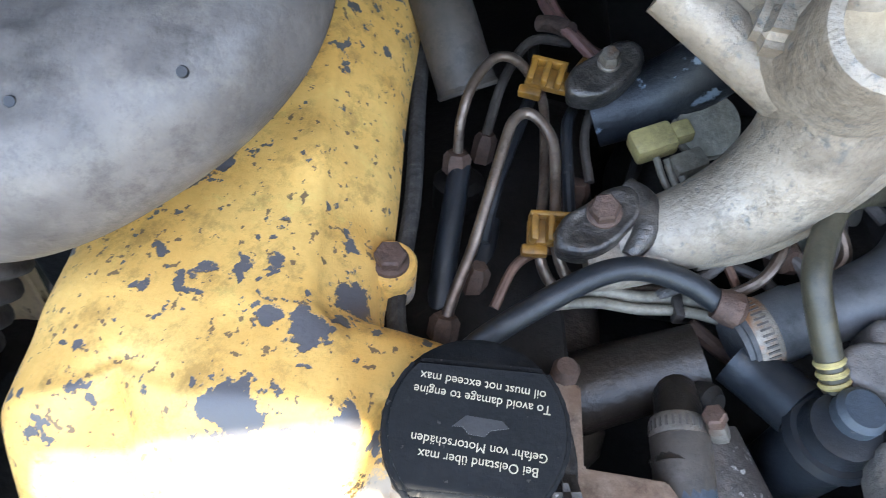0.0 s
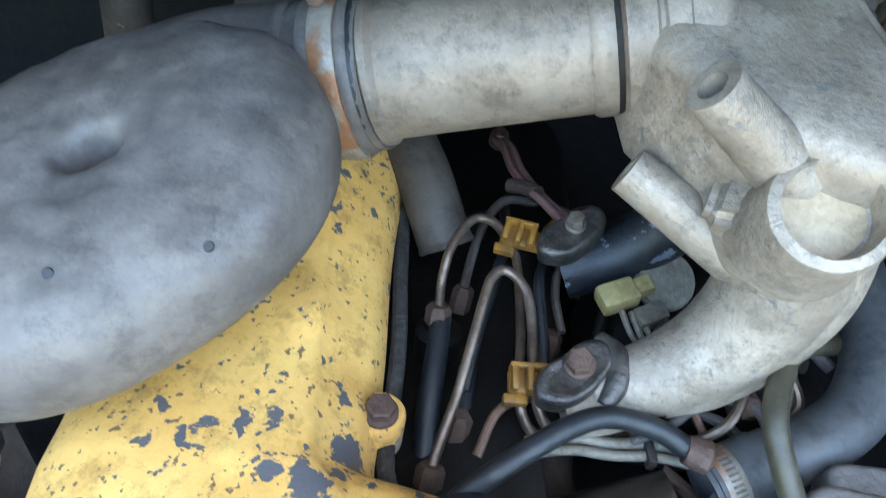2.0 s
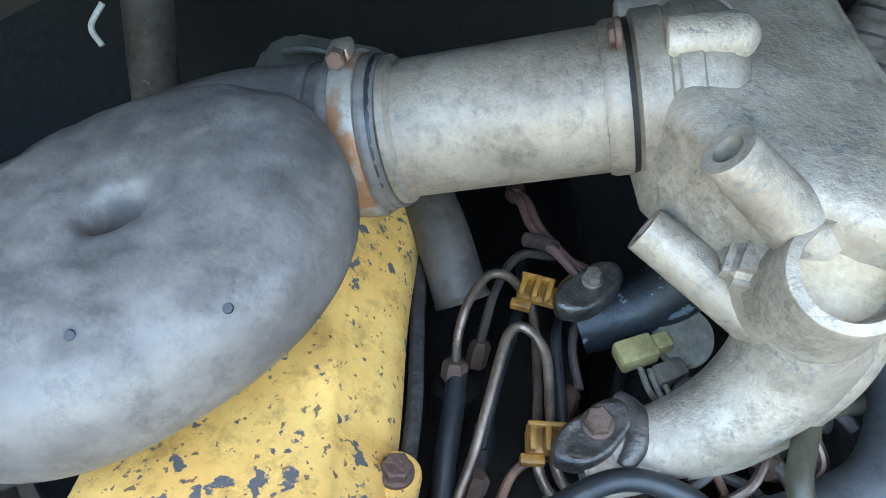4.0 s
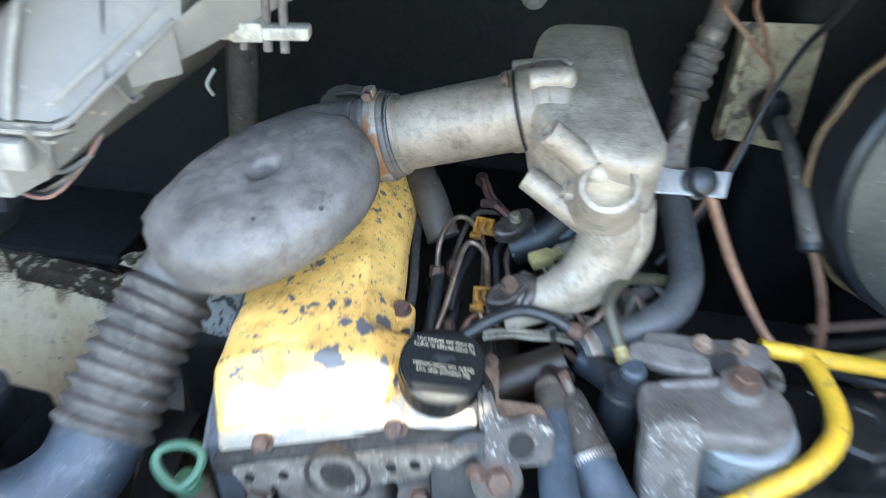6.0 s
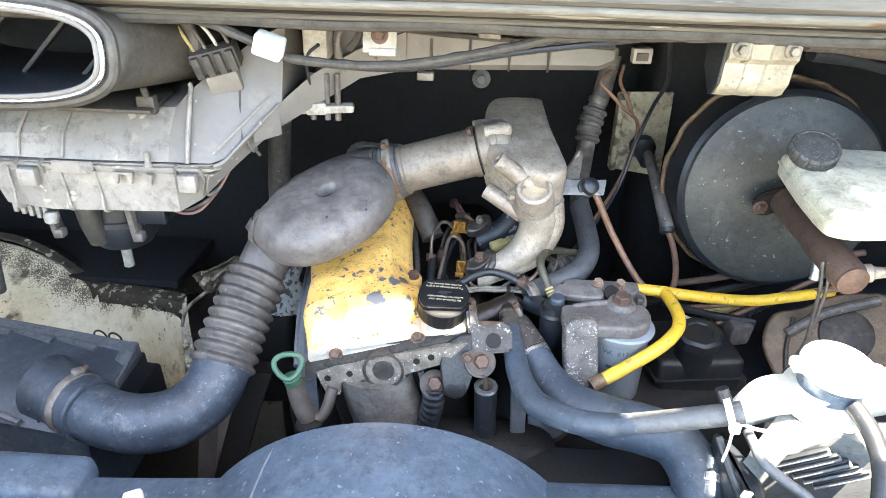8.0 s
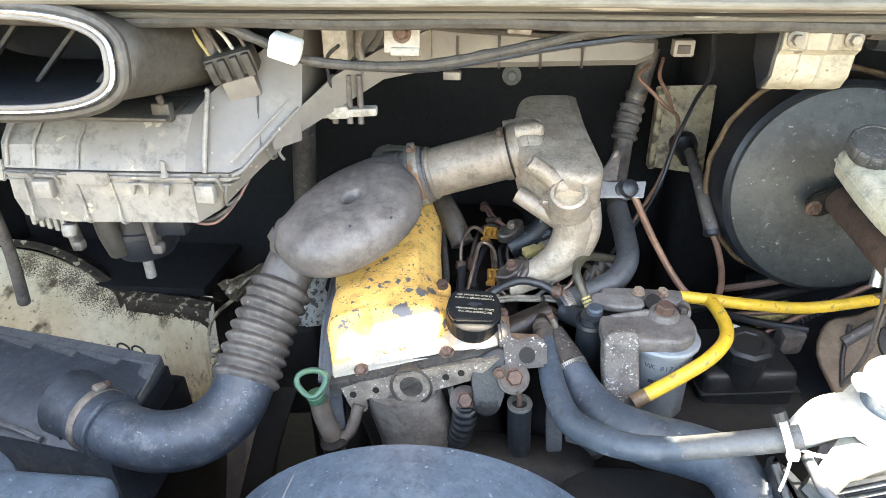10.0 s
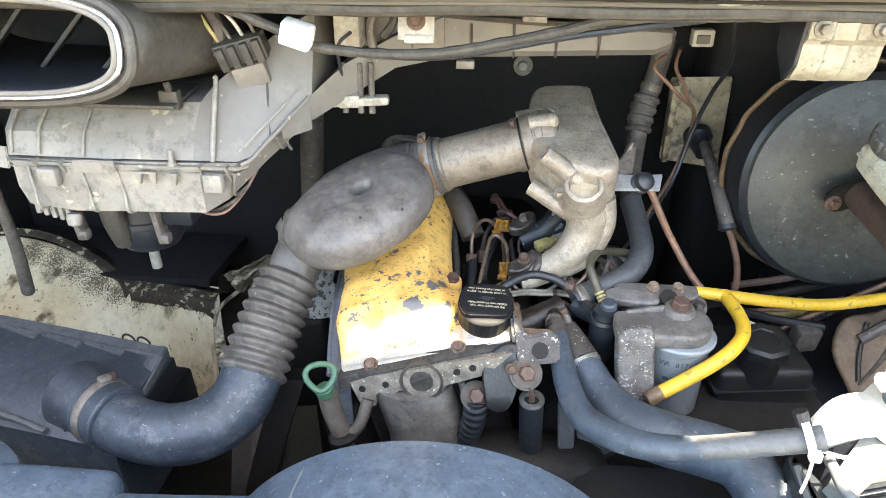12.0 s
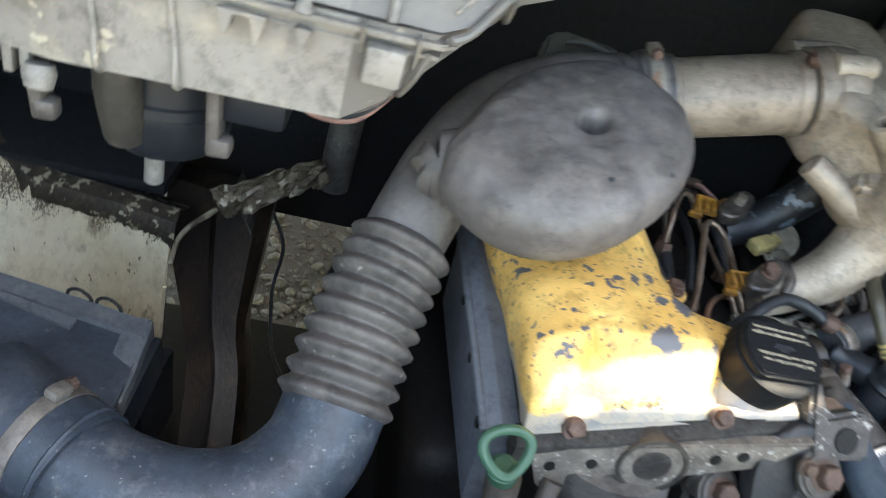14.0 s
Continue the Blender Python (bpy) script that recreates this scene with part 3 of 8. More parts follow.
        sheet_rows.append([bm.verts.new((p.x, p.y + dy + 0.030 * w - (0.003 * max(0.0, noise.noise(Vector((p.x * 80, 1, 4)))) if k == 3 else 0), p.z + dz + 0.020 * w * (k == 3) - (1 - 0.6 * w) * (0.016 * max(0.0, noise.noise(Vector((p.x * 45, 3, 1)))) + 0.010 * max(0.0, noise.noise(Vector((p.x * 140, 7, 2)))) if k == 3 else 0))) for p, w in zip(fine, bare)])
    for ra, rb in zip(sheet_rows, sheet_rows[1:]):
        for q in range(len(ra) - 1):
            bm.faces.new((ra[q], ra[q + 1], rb[q + 1], rb[q]))
    tar = part("underseal", bm, UNDERSEAL, arch, "peeling black underseal on the ledge")
    tar.modifiers.new("thick", "SOLIDIFY").thickness = 0.002
    part("edge_flange", tube([(-0.470, 0.540, 0.970), (-0.480, 0.526, 0.966), (-0.497, 0.510, 0.955), (-0.509, 0.496, 0.938), (-0.512, 0.478, 0.915)], lambda s: 0.0045 - 0.0012 * s, 12, 6), CREAM_DIRTY, arch, "rolled cream sheet edge")
    part("edge_bead", tube([(-0.511, 0.449, 0.890), (-0.5125, 0.446, 0.84), (-0.515, 0.442, 0.70), (-0.52, 0.43, 0.50)], 0.0024, 8, 6), CREAM, arch)
    # chassis rail below
    rails = ((-0.575, 0.66, 0.93), (-0.535, 0.56, 0.86), (-0.475, 0.44, 0.78), (-0.455, 0.34, 0.70), (-0.44, 0.25, 0.60))
    section = ((0.0, 0.0, 0.0), (0.036, 0.004, -0.016), (0.042, -0.004, 0.004), (0.074, 0.000, 0.002), (0.085, 0.010, -0.010), (0.085, 0.060, -0.020), (0.0, 0.060, -0.010))
    part("chassis_rail", loft([[(x0 + u * (1 + max(0.0, -0.49 - x0) / 0.085), y + v, z + w) for u, v, w in section] for x0, y, z in [tuple(p) for p in spline(rails, 5)]]), RUSTY_RAIL, arch, "oily rust-brown chassis rail", angle=20)


# ---- engine ----
def cover_skin(secs):
    """Fine skin over the cover's cross-sections, with bolt recesses in the front face and a pressed bump."""
    dense = []
    for y, pts in secs:
        square = 0.5 if y < 0.09 else 1.0
        pts = [(x - square * (0.0, 0.006, 0.013, 0.008, 0.0, 0.0, 0.0, 0.0)[k], z) for k, (x, z) in enumerate(pts)]
        dense.append([Vector((p.x, y + 0.09 * (p.x + 0.1), p.z)) for p in spline([(x, 0, z) for x, z in pts], 7)])
    columns = [spline([row[j] for row in dense], 6) for j in range(len(dense[0]))]
    rings = []
    for i in range(len(columns[0])):
        ring = []
        for col in columns:
            p = col[i].copy()
            front = 1 / (1 + math.exp((p.y - 0.118) / 0.004))
            for cx in (-0.080, 0.036):
                w = max(0.0, 1 - abs(p.x - cx) / 0.0175)
                w = w * w * (3 - 2 * w)
                p.y += 0.016 * w * front * min(1.0, max(0.0, (p.z - 1.165 - 0.2 * (cx + 0.08)) / 0.02))
                p.z -= 0.006 * w * front
            d = Vector((p.x + 0.027, (p.y - 0.243) * 0.8))
            p.z += 0.0065 * math.exp(-(d.length / 0.013) ** 2)
            d = Vector((p.x - 0.001, (p.y - 0.222) * 1.2))
            p.z -= 0.004 * math.exp(-(d.length / 0.012) ** 2)
            p += Vector((0, 0, 0.0008 * noise.noise(p * 60)))
            ring.append(p)
        rings.append(ring)
    bm = bmesh.new()
    grid = [[bm.verts.new(p) for p in r] for r in rings]
    for ra, rb in zip(grid, grid[1:]):
        for j in range(len(ra) - 1):
            bm.faces.new((ra[j], ra[j + 1], rb[j + 1], rb[j]))
    bm.faces.new(grid[0])
    bm.faces.new(grid[-1])
    return bm


def build_valve_cover():
    own = thing("valve_cover", "yellow-painted engine valve cover with chipped worn paint", "engine cover")
    secs = [
        (0.066, [(-0.116, 1.158), (-0.117, 1.164), (-0.113, 1.172), (-0.08, 1.182), (0.0, 1.199), (0.03, 1.205), (0.095, 1.216), (0.107, 1.210)]),
        (0.078, [(-0.120, 1.160), (-0.122, 1.185), (-0.114, 1.205), (-0.08, 1.216), (0.0, 1.222), (0.03, 1.222), (0.097, 1.222), (0.109, 1.211)]),
        (0.098, [(-0.121, 1.162), (-0.125, 1.198), (-0.116, 1.228), (-0.085, 1.247), (0.0, 1.253), (0.035, 1.243), (0.096, 1.234), (0.109, 1.213)]),
        (0.112, [(-0.122, 1.164), (-0.127, 1.202), (-0.118, 1.232), (-0.086, 1.251), (-0.005, 1.259), (0.03, 1.248), (0.093, 1.236), (0.106, 1.214)]),
        (0.136, [(-0.124, 1.166), (-0.129, 1.204), (-0.120, 1.234), (-0.090, 1.253), (-0.010, 1.260), (0.022, 1.250), (0.086, 1.236), (0.099, 1.215)]),
        (0.147, [(-0.126, 1.167), (-0.131, 1.205), (-0.121, 1.236), (-0.093, 1.254), (-0.018, 1.261), (0.006, 1.251), (0.052, 1.236), (0.066, 1.216)]),
        (0.157, [(-0.128, 1.168), (-0.133, 1.206), (-0.122, 1.237), (-0.095, 1.255), (-0.022, 1.261), (-0.003, 1.251), (0.015, 1.237), (0.024, 1.217)]),
        (0.190, [(-0.131, 1.170), (-0.136, 1.207), (-0.124, 1.239), (-0.097, 1.256), (-0.028, 1.262), (-0.010, 1.253), (0.009, 1.238), (0.017, 1.219)]),
        (0.240, [(-0.142, 1.175), (-0.148, 1.214), (-0.130, 1.246), (-0.10, 1.260), (-0.036, 1.267), (-0.018, 1.259), (0.004, 1.241), (0.012, 1.223)]),
        (0.320, [(-0.152, 1.182), (-0.158, 1.220), (-0.138, 1.252), (-0.11, 1.268), (-0.046, 1.282), (-0.030, 1.276), (-0.004, 1.251), (0.003, 1.232)]),
        (0.430, [(-0.164, 1.192), (-0.170, 1.230), (-0.150, 1.262), (-0.12, 1.280), (-0.056, 1.296), (-0.036, 1.290), (-0.008, 1.262), (-0.002, 1.240)]),
    ]
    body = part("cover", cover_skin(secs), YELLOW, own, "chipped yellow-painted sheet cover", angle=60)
    # rolled rim round the base
    rim = [(-0.126, 0.056, 1.151), (-0.05, 0.060, 1.170), (0.04, 0.069, 1.193), (0.113, 0.082, 1.206)]
    part("rim", loft([[tuple(p + Vector((0, dy, dz))) for dy, dz in ((0.020, 0.011), (0.002, 0.011), (-0.002, 0.008), (-0.002, -0.010), (0.002, -0.013), (0.020, -0.013))] for p in spline(rim, 6)]), GASKET, own, "grimy dark gasket rim", angle=40)
    part("side_rim", tube([(0.113, 0.086, 1.209), (0.112, 0.13, 1.212), (0.095, 0.155, 1.213), (0.045, 0.166, 1.214), (0.024, 0.182, 1.215), (0.018, 0.26, 1.220), (0.007, 0.34, 1.229), (-0.004, 0.44, 1.238)], 0.0050, 10, 6), GASKET, own)
    # moulded bolt recesses on the front face
    for x, y, z in ((-0.082, 0.068, 1.172), (0.036, 0.079, 1.203)):
        part("bolt_boss", lathe([(0.012, -0.01), (0.012, 0.002), (0.010, 0.003)], axes_at((x, y + 0.004, z - 0.002), (-0.05, -0.62, 0.78)), 24), DIRTY_ALLOY, own)
        hex_bolt(own, (x, y - 0.0, z + 0.004), (-0.05, -0.62, 0.78), 0.0075, 0.008)
    # side bolt with its ear
    part("side_ear", lathe([(0.0138, -0.024), (0.0138, 0.0), (0.0125, 0.002)], axes_at((0.0165, 0.206, 1.231), (0.05, -0.05, 1)), 24), YELLOW, own)
    hex_bolt(own, (0.0165, 0.205, 1.234), (0.05, -0.05, 1), 0.0082, 0.008, 1.2, RUST)
    part("filler_neck", lathe([(0.043, -0.03), (0.040, -0.018), (0.036, -0.012), (0.030, -0.010)], axes_at((0.064, 0.121, 1.228), (0.06, -0.30, 0.95)), 36), YELLOW, own)


def build_oil_cap():
    own = thing("oil_filler_cap", "black plastic oil filler cap with pale printed warning", "filler cap")
    n = Vector((0.06, -0.30, 0.95))
    m = axes_at((0.0690, 0.117, 1.240), n, (1, 0.08, 0.0))
    bm = bmesh.new()
    sides = 96
    rings = []
    for r, h, flute in ((0.028, -0.030, 0), (0.034, -0.014, 0), (0.0370, -0.010, 0), (0.0378, -0.004, 0.0012), (0.0380, 0.0125, 0.0012), (0.0372, 0.0160, 0.0), (0.0345, 0.0180, 0.0), (0.028, 0.0190, 0), (0.01, 0.0195, 0)):
        ring = []
        for k in range(sides):
            a = 2 * math.pi * k / sides
            rr = r - flute * (0.5 + 0.5 * math.cos(a * 24))
            ring.append(bm.verts.new(m @ Vector((rr * math.cos(a), rr * math.sin(a), h))))
        rings.append(ring)
    for ra, rb in zip(rings, rings[1:]):
        for k in range(sides):
            bm.faces.new((ra[k], ra[(k + 1) % sides], rb[(k + 1) % sides], rb[k]))
    bm.faces.new(rings[0])
    bm.faces.new(rings[-1])
    part("cap", bm, CAP_PLASTIC, own)
    # raised grip bar that carries the print
    out = []
    for k in range(40):
        a = 2 * math.pi * k / 40
        out.append((0.0365 * math.cos(a), max(-0.026, min(0.026, 0.0365 * math.sin(a)))))
    grip = []
    for q in out:
        if not grip or (Vector(q) - Vector(grip[-1])).length > 1e-4:
            grip.append(q)
    part("grip", slab(grip, m @ pose(0, 0, 0.0175), 0.009, 0.0025, 3), CAP_PLASTIC, own)
    icon = [(-0.011, -0.001), (-0.008, -0.0035), (0.006, -0.0035), (0.011, 0.0015), (0.007, 0.001), (0.004, 0.0035), (-0.002, 0.0035), (-0.004, 0.001)]
    part("oil_can_emblem", slab(icon, m @ pose(0.001, 0.001, 0.0262, 0, 0, 176), 0.0006, 0.0002), BLACK_PLASTIC, own)
    for line, y, size in (("oil must not exceed max", 0.0170, 0.0049), ("To avoid damage to engine", 0.0115, 0.0049),
                          ("Gefahr von Motorsch\u00e4den", -0.0065, 0.0049), ("Bei Oelstand \u00fcber max", -0.0120, 0.0049)):
        cu = bpy.data.curves.new("print", "FONT")
        cu.body, cu.size, cu.extrude, cu.align_x, cu.align_y = line, size, 0.0002, "CENTER", "CENTER"
        ob = new("print", cu)
        ob.data.materials.append(PRINT)
        ob.parent = own
        ob.matrix_world = m @ pose(0.001, y, 0.0266, 0, 0, 176)


CASTING_TAN = surface("grimy_tan_casting", (0.185, 0.165, 0.146), (0.075, 0.066, 0.058), 0.6, 0.1, big=20, fine=180, mix=0.9, bump=0.3, dust=(0.22, 0.205, 0.185), dust_at=0.56)
DARK_STEEL = surface("oily_blue_black_steel", (0.030, 0.029, 0.030), (0.014, 0.0135, 0.014), 0.42, 0.2, big=30, fine=220, mix=0.9, bump=0.35, dust=(0.065, 0.056, 0.05), dust_at=0.58)
GRIMY_CAST = surface("grimy_brown_casting", (0.062, 0.050, 0.041), (0.022, 0.018, 0.016), 0.6, 0.1, big=34, fine=200, mix=0.9, bump=0.5, speckle=0.2, dust=(0.11, 0.088, 0.068), dust_at=0.55)
FLANGE_GREY = surface("speckled_flange_alloy", (0.225, 0.188, 0.155), (0.10, 0.083, 0.068), 0.65, 0.15, big=40, fine=240, mix=0.9, bump=0.5,
                      chips=(0.42, 0.40, 0.36), chip_scale=260, chip_at=0.63, chip_soft=0.08, dust=(0.09, 0.07, 0.055), dust_at=0.57)


def build_engine_block():
    own = thing("engine_block", "oily cast engine block and cylinder head under the cover", "engine")
    # head flange following the cover's lower edge
    m = Matrix(((0.965, -0.13, -0.225, 0), (0.13, 0.99, 0.0, 0), (0.225, -0.03, 0.975, 0), (0, 0, 0, 1)))
    m.translation = Vector((0.0, 0.25, 1.165))
    part("cylinder_head", block((0.225, 0.37, 0.035), m @ pose(-0.004, 0.01, -0.008), 0.006), DARK_METAL, own, "oily dark head flange")
    flange = [(-0.112, 0.020), (0.118, 0.022), (0.104, 0.012), (0.087, 0.000), (0.0675, -0.0067), (0.0416, -0.0105), (0.022, -0.013), (0.0092, -0.0174), (0.002, -0.0270), (-0.001, -0.0340), (-0.007, -0.0385), (-0.0142, -0.0380), (-0.0190, -0.0305),
              (-0.0307, -0.0233), (-0.0441, -0.0110), (-0.0525, -0.0150), (-0.0607, -0.0172), (-0.0660, -0.0130), (-0.0720, -0.0100), (-0.0806, -0.0125), (-0.0815, -0.0240), (-0.0850, -0.0311), (-0.0963, -0.0316), (-0.1053, -0.0233), (-0.1100, 0.0030)]
    fm = axes_at((0.0, 0.068, 1.165), (0.0, -1, 0.10), (0.965, 0.10, 0.225))
    part("front_flange", slab(flange, fm, 0.012, 0.0015), FLANGE_GREY, own)
    part("gasket", tube([(-0.108, 0.063, 1.150), (-0.05, 0.064, 1.164), (0.04, 0.072, 1.188), (0.108, 0.083, 1.201)], 0.0072, 10, 6), DARK_METAL, own, "dark cork gasket line")
    for x, y in ((-0.0956, 0.0006), (-0.0618, 0.0024), (0.0387, 0.0060), (0.0607, 0.0088), (-0.0088, -0.0325), (-0.0930, -0.0255)):
        part("bolt_hole", lathe([(0.0048, 0.009), (0.0048, 0.0132), (0.0025, 0.0132)], fm @ pose(x, y, 0), 16), DARK_METAL, own)
    part("end_plug", lathe([(0.030, -0.004), (0.030, 0.0125), (0.0265, 0.0128), (0.0245, 0.0085), (0.018, 0.0080), (0.016, 0.0110), (0.004, 0.0115)], fm @ pose(-0.012, -0.001, 0.001), 36), GRIMY_CAST, own, "grimy round end plug")
    part("plug_web", block((0.030, 0.006, 0.004), fm @ pose(-0.012, 0.002, 0.0118, 0, 0, 20), 0.0015), GRIMY_CAST, own)
    for k in range(5):
        part("casting_rib", tube([fm @ Vector((-0.075 + 0.028 * k, -0.02, -0.004)), fm @ Vector((-0.072 + 0.027 * k, -0.06, -0.010)), fm @ Vector((-0.068 + 0.026 * k, -0.11, -0.012))], 0.0045, 8), CASTING_TAN, own)
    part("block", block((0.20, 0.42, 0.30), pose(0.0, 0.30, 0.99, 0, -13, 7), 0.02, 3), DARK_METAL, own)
    part("front_casting", loft([[(x0 + s * math.cos(a) * rx, 0.085 + math.sin(a) * 0.045, z) for a in np.linspace(0, 2 * math.pi, 20, endpoint=False)] for x0, s, rx, z in
                               ((-0.03, 1, 0.055, 1.14), (-0.02, 1, 0.058, 1.10), (-0.005, 1, 0.06, 1.05), (0.0, 1, 0.062, 0.98), (0.0, 1, 0.062, 0.85))]), CASTING_TAN, own, "grimy tan front casting")
    # right bracket ear
    ear = [(-0.03, -0.022), (0.03, -0.022), (0.034, 0.012), (0.02, 0.02), (-0.012, 0.016), (-0.02, 0.045), (-0.03, 0.045)]
    part("bracket_ear", slab(ear, axes_at((0.137, 0.092, 1.203), (0.1, -0.8, 0.6), (0.97, 0.1, 0.1)), 0.02, 0.004), NECK_CAST, own)
    part("ear_hole", lathe([(0.011, 0.015), (0.011, 0.0215), (0.006, 0.0215)], axes_at((0.142, 0.090, 1.200), (0.1, -0.8, 0.6)), 20), DARK_METAL, own)
    # two hose unions with large bolts
    for (x, y, z), r, ax in (((0.062, 0.060, 1.140), 0.021, (0.1, -0.75, 0.65)), ((0.127, 0.056, 1.187), 0.022, (0.15, -0.75, 0.65))):
        am = axes_at((x, y, z), ax)
        part("union", lathe([(r * 0.85, -0.03), (r * 0.85, -0.006), (r, -0.004), (r, 0.0), (r * 0.85, 0.001), (r * 0.85, 0.003), (r * 0.7, 0.004)], am, 28), HOSE_BROWN, own)
        hex_bolt(own, Vector((x, y, z)) + Vector(ax).normalized() * 0.003, ax, 0.0108, 0.012, 1.25)
    part("union_pipe", tube([(0.062, 0.062, 1.135), (0.060, 0.06, 1.10), (0.052, 0.065, 1.06), (0.05, 0.07, 0.98)], lambda s: 0.0165 + 0.001 * math.sin(s * 90), 16, 24), BLACK_RUBBER, own)
    lever = [(-0.03, -0.035), (-0.015, -0.045), (0.005, -0.035), (0.03, 0.02), (0.03, 0.04), (0.005, 0.045), (-0.025, 0.02)]
    lm = axes_at((0.098, 0.066, 1.172), (0.1, -0.9, 0.4), (1, 0.1, 0.2))
    rim = spline([(x, y, 0) for x, y in lever + lever[:1]], 5)[:-1]
    part("lever_plate", loft([[tuple(lm @ Vector((q.x * s, q.y * s, z))) for q in rim] for s, z in ((1.0, -0.004), (1.0, 0.008), (0.94, 0.012), (0.5, 0.013))]), DARK_STEEL, own, "dark oily lever plate", angle=60)
    for dx, dz in ((0.090, 1.140), (0.108, 1.196)):
        hex_bolt(own, (dx, 0.053, dz), (0.1, -0.9, 0.4), 0.006, 0.007, 1.3, RUST_DARK)
    part("drain_pipe", tube([(0.137, 0.055, 1.142), (0.138, 0.055, 1.10), (0.14, 0.058, 1.04), (0.14, 0.07, 0.92)], 0.0165, 20), BLACK_RUBBER, own)
    part("pipe_ring", lathe([(0.0165, -0.003), (0.0175, 0.0), (0.0165, 0.003), (0.011, 0.003), (0.010, -0.004)], axes_at((0.137, 0.055, 1.144), (0, -0.1, 1)), 24), ZINC, own)
    part("link_rod", tube([(0.130, 0.045, 1.176), (0.136, 0.052, 1.160), (0.137, 0.055, 1.135)], 0.004, 10), RUST, own)
    part("accessory_bracket", slab([(-0.012, -0.060), (0.010, -0.064), (0.014, 0.030), (0.004, 0.046), (-0.010, 0.040)], axes_at((0.186, 0.088, 1.100), (0.1, -0.85, 0.5), (1, 0.1, 0)), 0.008, 0.002), DARK_STEEL, own)
    for dz in (-0.045, -0.012, 0.022):
        hex_bolt(own, (0.187, 0.080 - 0.3 * dz * 0.5, 1.104 + dz), (0.1, -0.85, 0.5), 0.005, 0.006, 1.4, RUST_DARK)
    part("pump_nose", lathe([(0.040, -0.05), (0.040, 0.0), (0.032, 0.010), (0.014, 0.014), (0.012, 0.024)], axes_at((0.235, 0.095, 1.060), (0.1, -0.8, 0.6)), 28), DARK_STEEL, own)
    # side casting beneath the injection pipes
    part("side_casting", block((0.10, 0.30, 0.06), pose(0.085, 0.30, 1.135, 0, 10, 4), 0.02, 3), GRIMY_CAST, own)


def build_dipstick():
    own = thing("dipstick", "green plastic loop handle of an oil dipstick", "dipstick")
    c = Vector((-0.142, 0.030, 1.180))
    m = axes_at(c, (0.15, -0.75, 0.65), (1, 0.1, 0.1))
    loop = [m @ Vector((0.0185 * math.cos(a) * (1 + 0.35 * math.sin(a)), 0.0175 * math.sin(a), 0)) for a in np.linspace(0, 2 * math.pi, 17)]
    part("loop", tube(loop, 0.0042, 10, 4), GREEN, own)
    part("neck", lathe([(0.009, -0.002), (0.012, 0.006), (0.013, 0.016), (0.008, 0.020)], axes_at((-0.136, 0.032, 1.146), (-0.2, -0.1, 1)), 20), GREEN, own)
    part("tube", tube([(-0.135, 0.032, 1.15), (-0.130, 0.03, 1.12), (-0.118, 0.025, 1.085), (-0.11, 0.04, 1.0)], lambda s: 0.011 + 0.003 * (s < 0.45), 16), HOSE_BROWN, own)
    part("collar", lathe([(0.018, -0.006), (0.021, 0), (0.018, 0.006), (0.012, 0.008)], axes_at((-0.117, 0.024, 1.085), (-0.2, 0.1, 1)), 20), DARK_METAL, own)
    part("bracket", tube([(-0.112, 0.025, 1.088), (-0.095, 0.03, 1.10), (-0.085, 0.05, 1.13)], 0.0085, 12), HOSE_BROWN, own)


# ---- intake ----
BON_C, BON_1, BON_2, BON_N = Vector((-0.1319, 0.2339, 1.3286)), Vector((0.745, 0.583, 0.323)), Vector((-0.637, 0.766, 0.086)), Vector((-0.197, -0.270, 0.943))


RUBBER_BROWN = surface("oily_brown_rubber", (0.09, 0.085, 0.065), (0.055, 0.05, 0.04), 0.55, big=30, fine=200, bump=0.3)


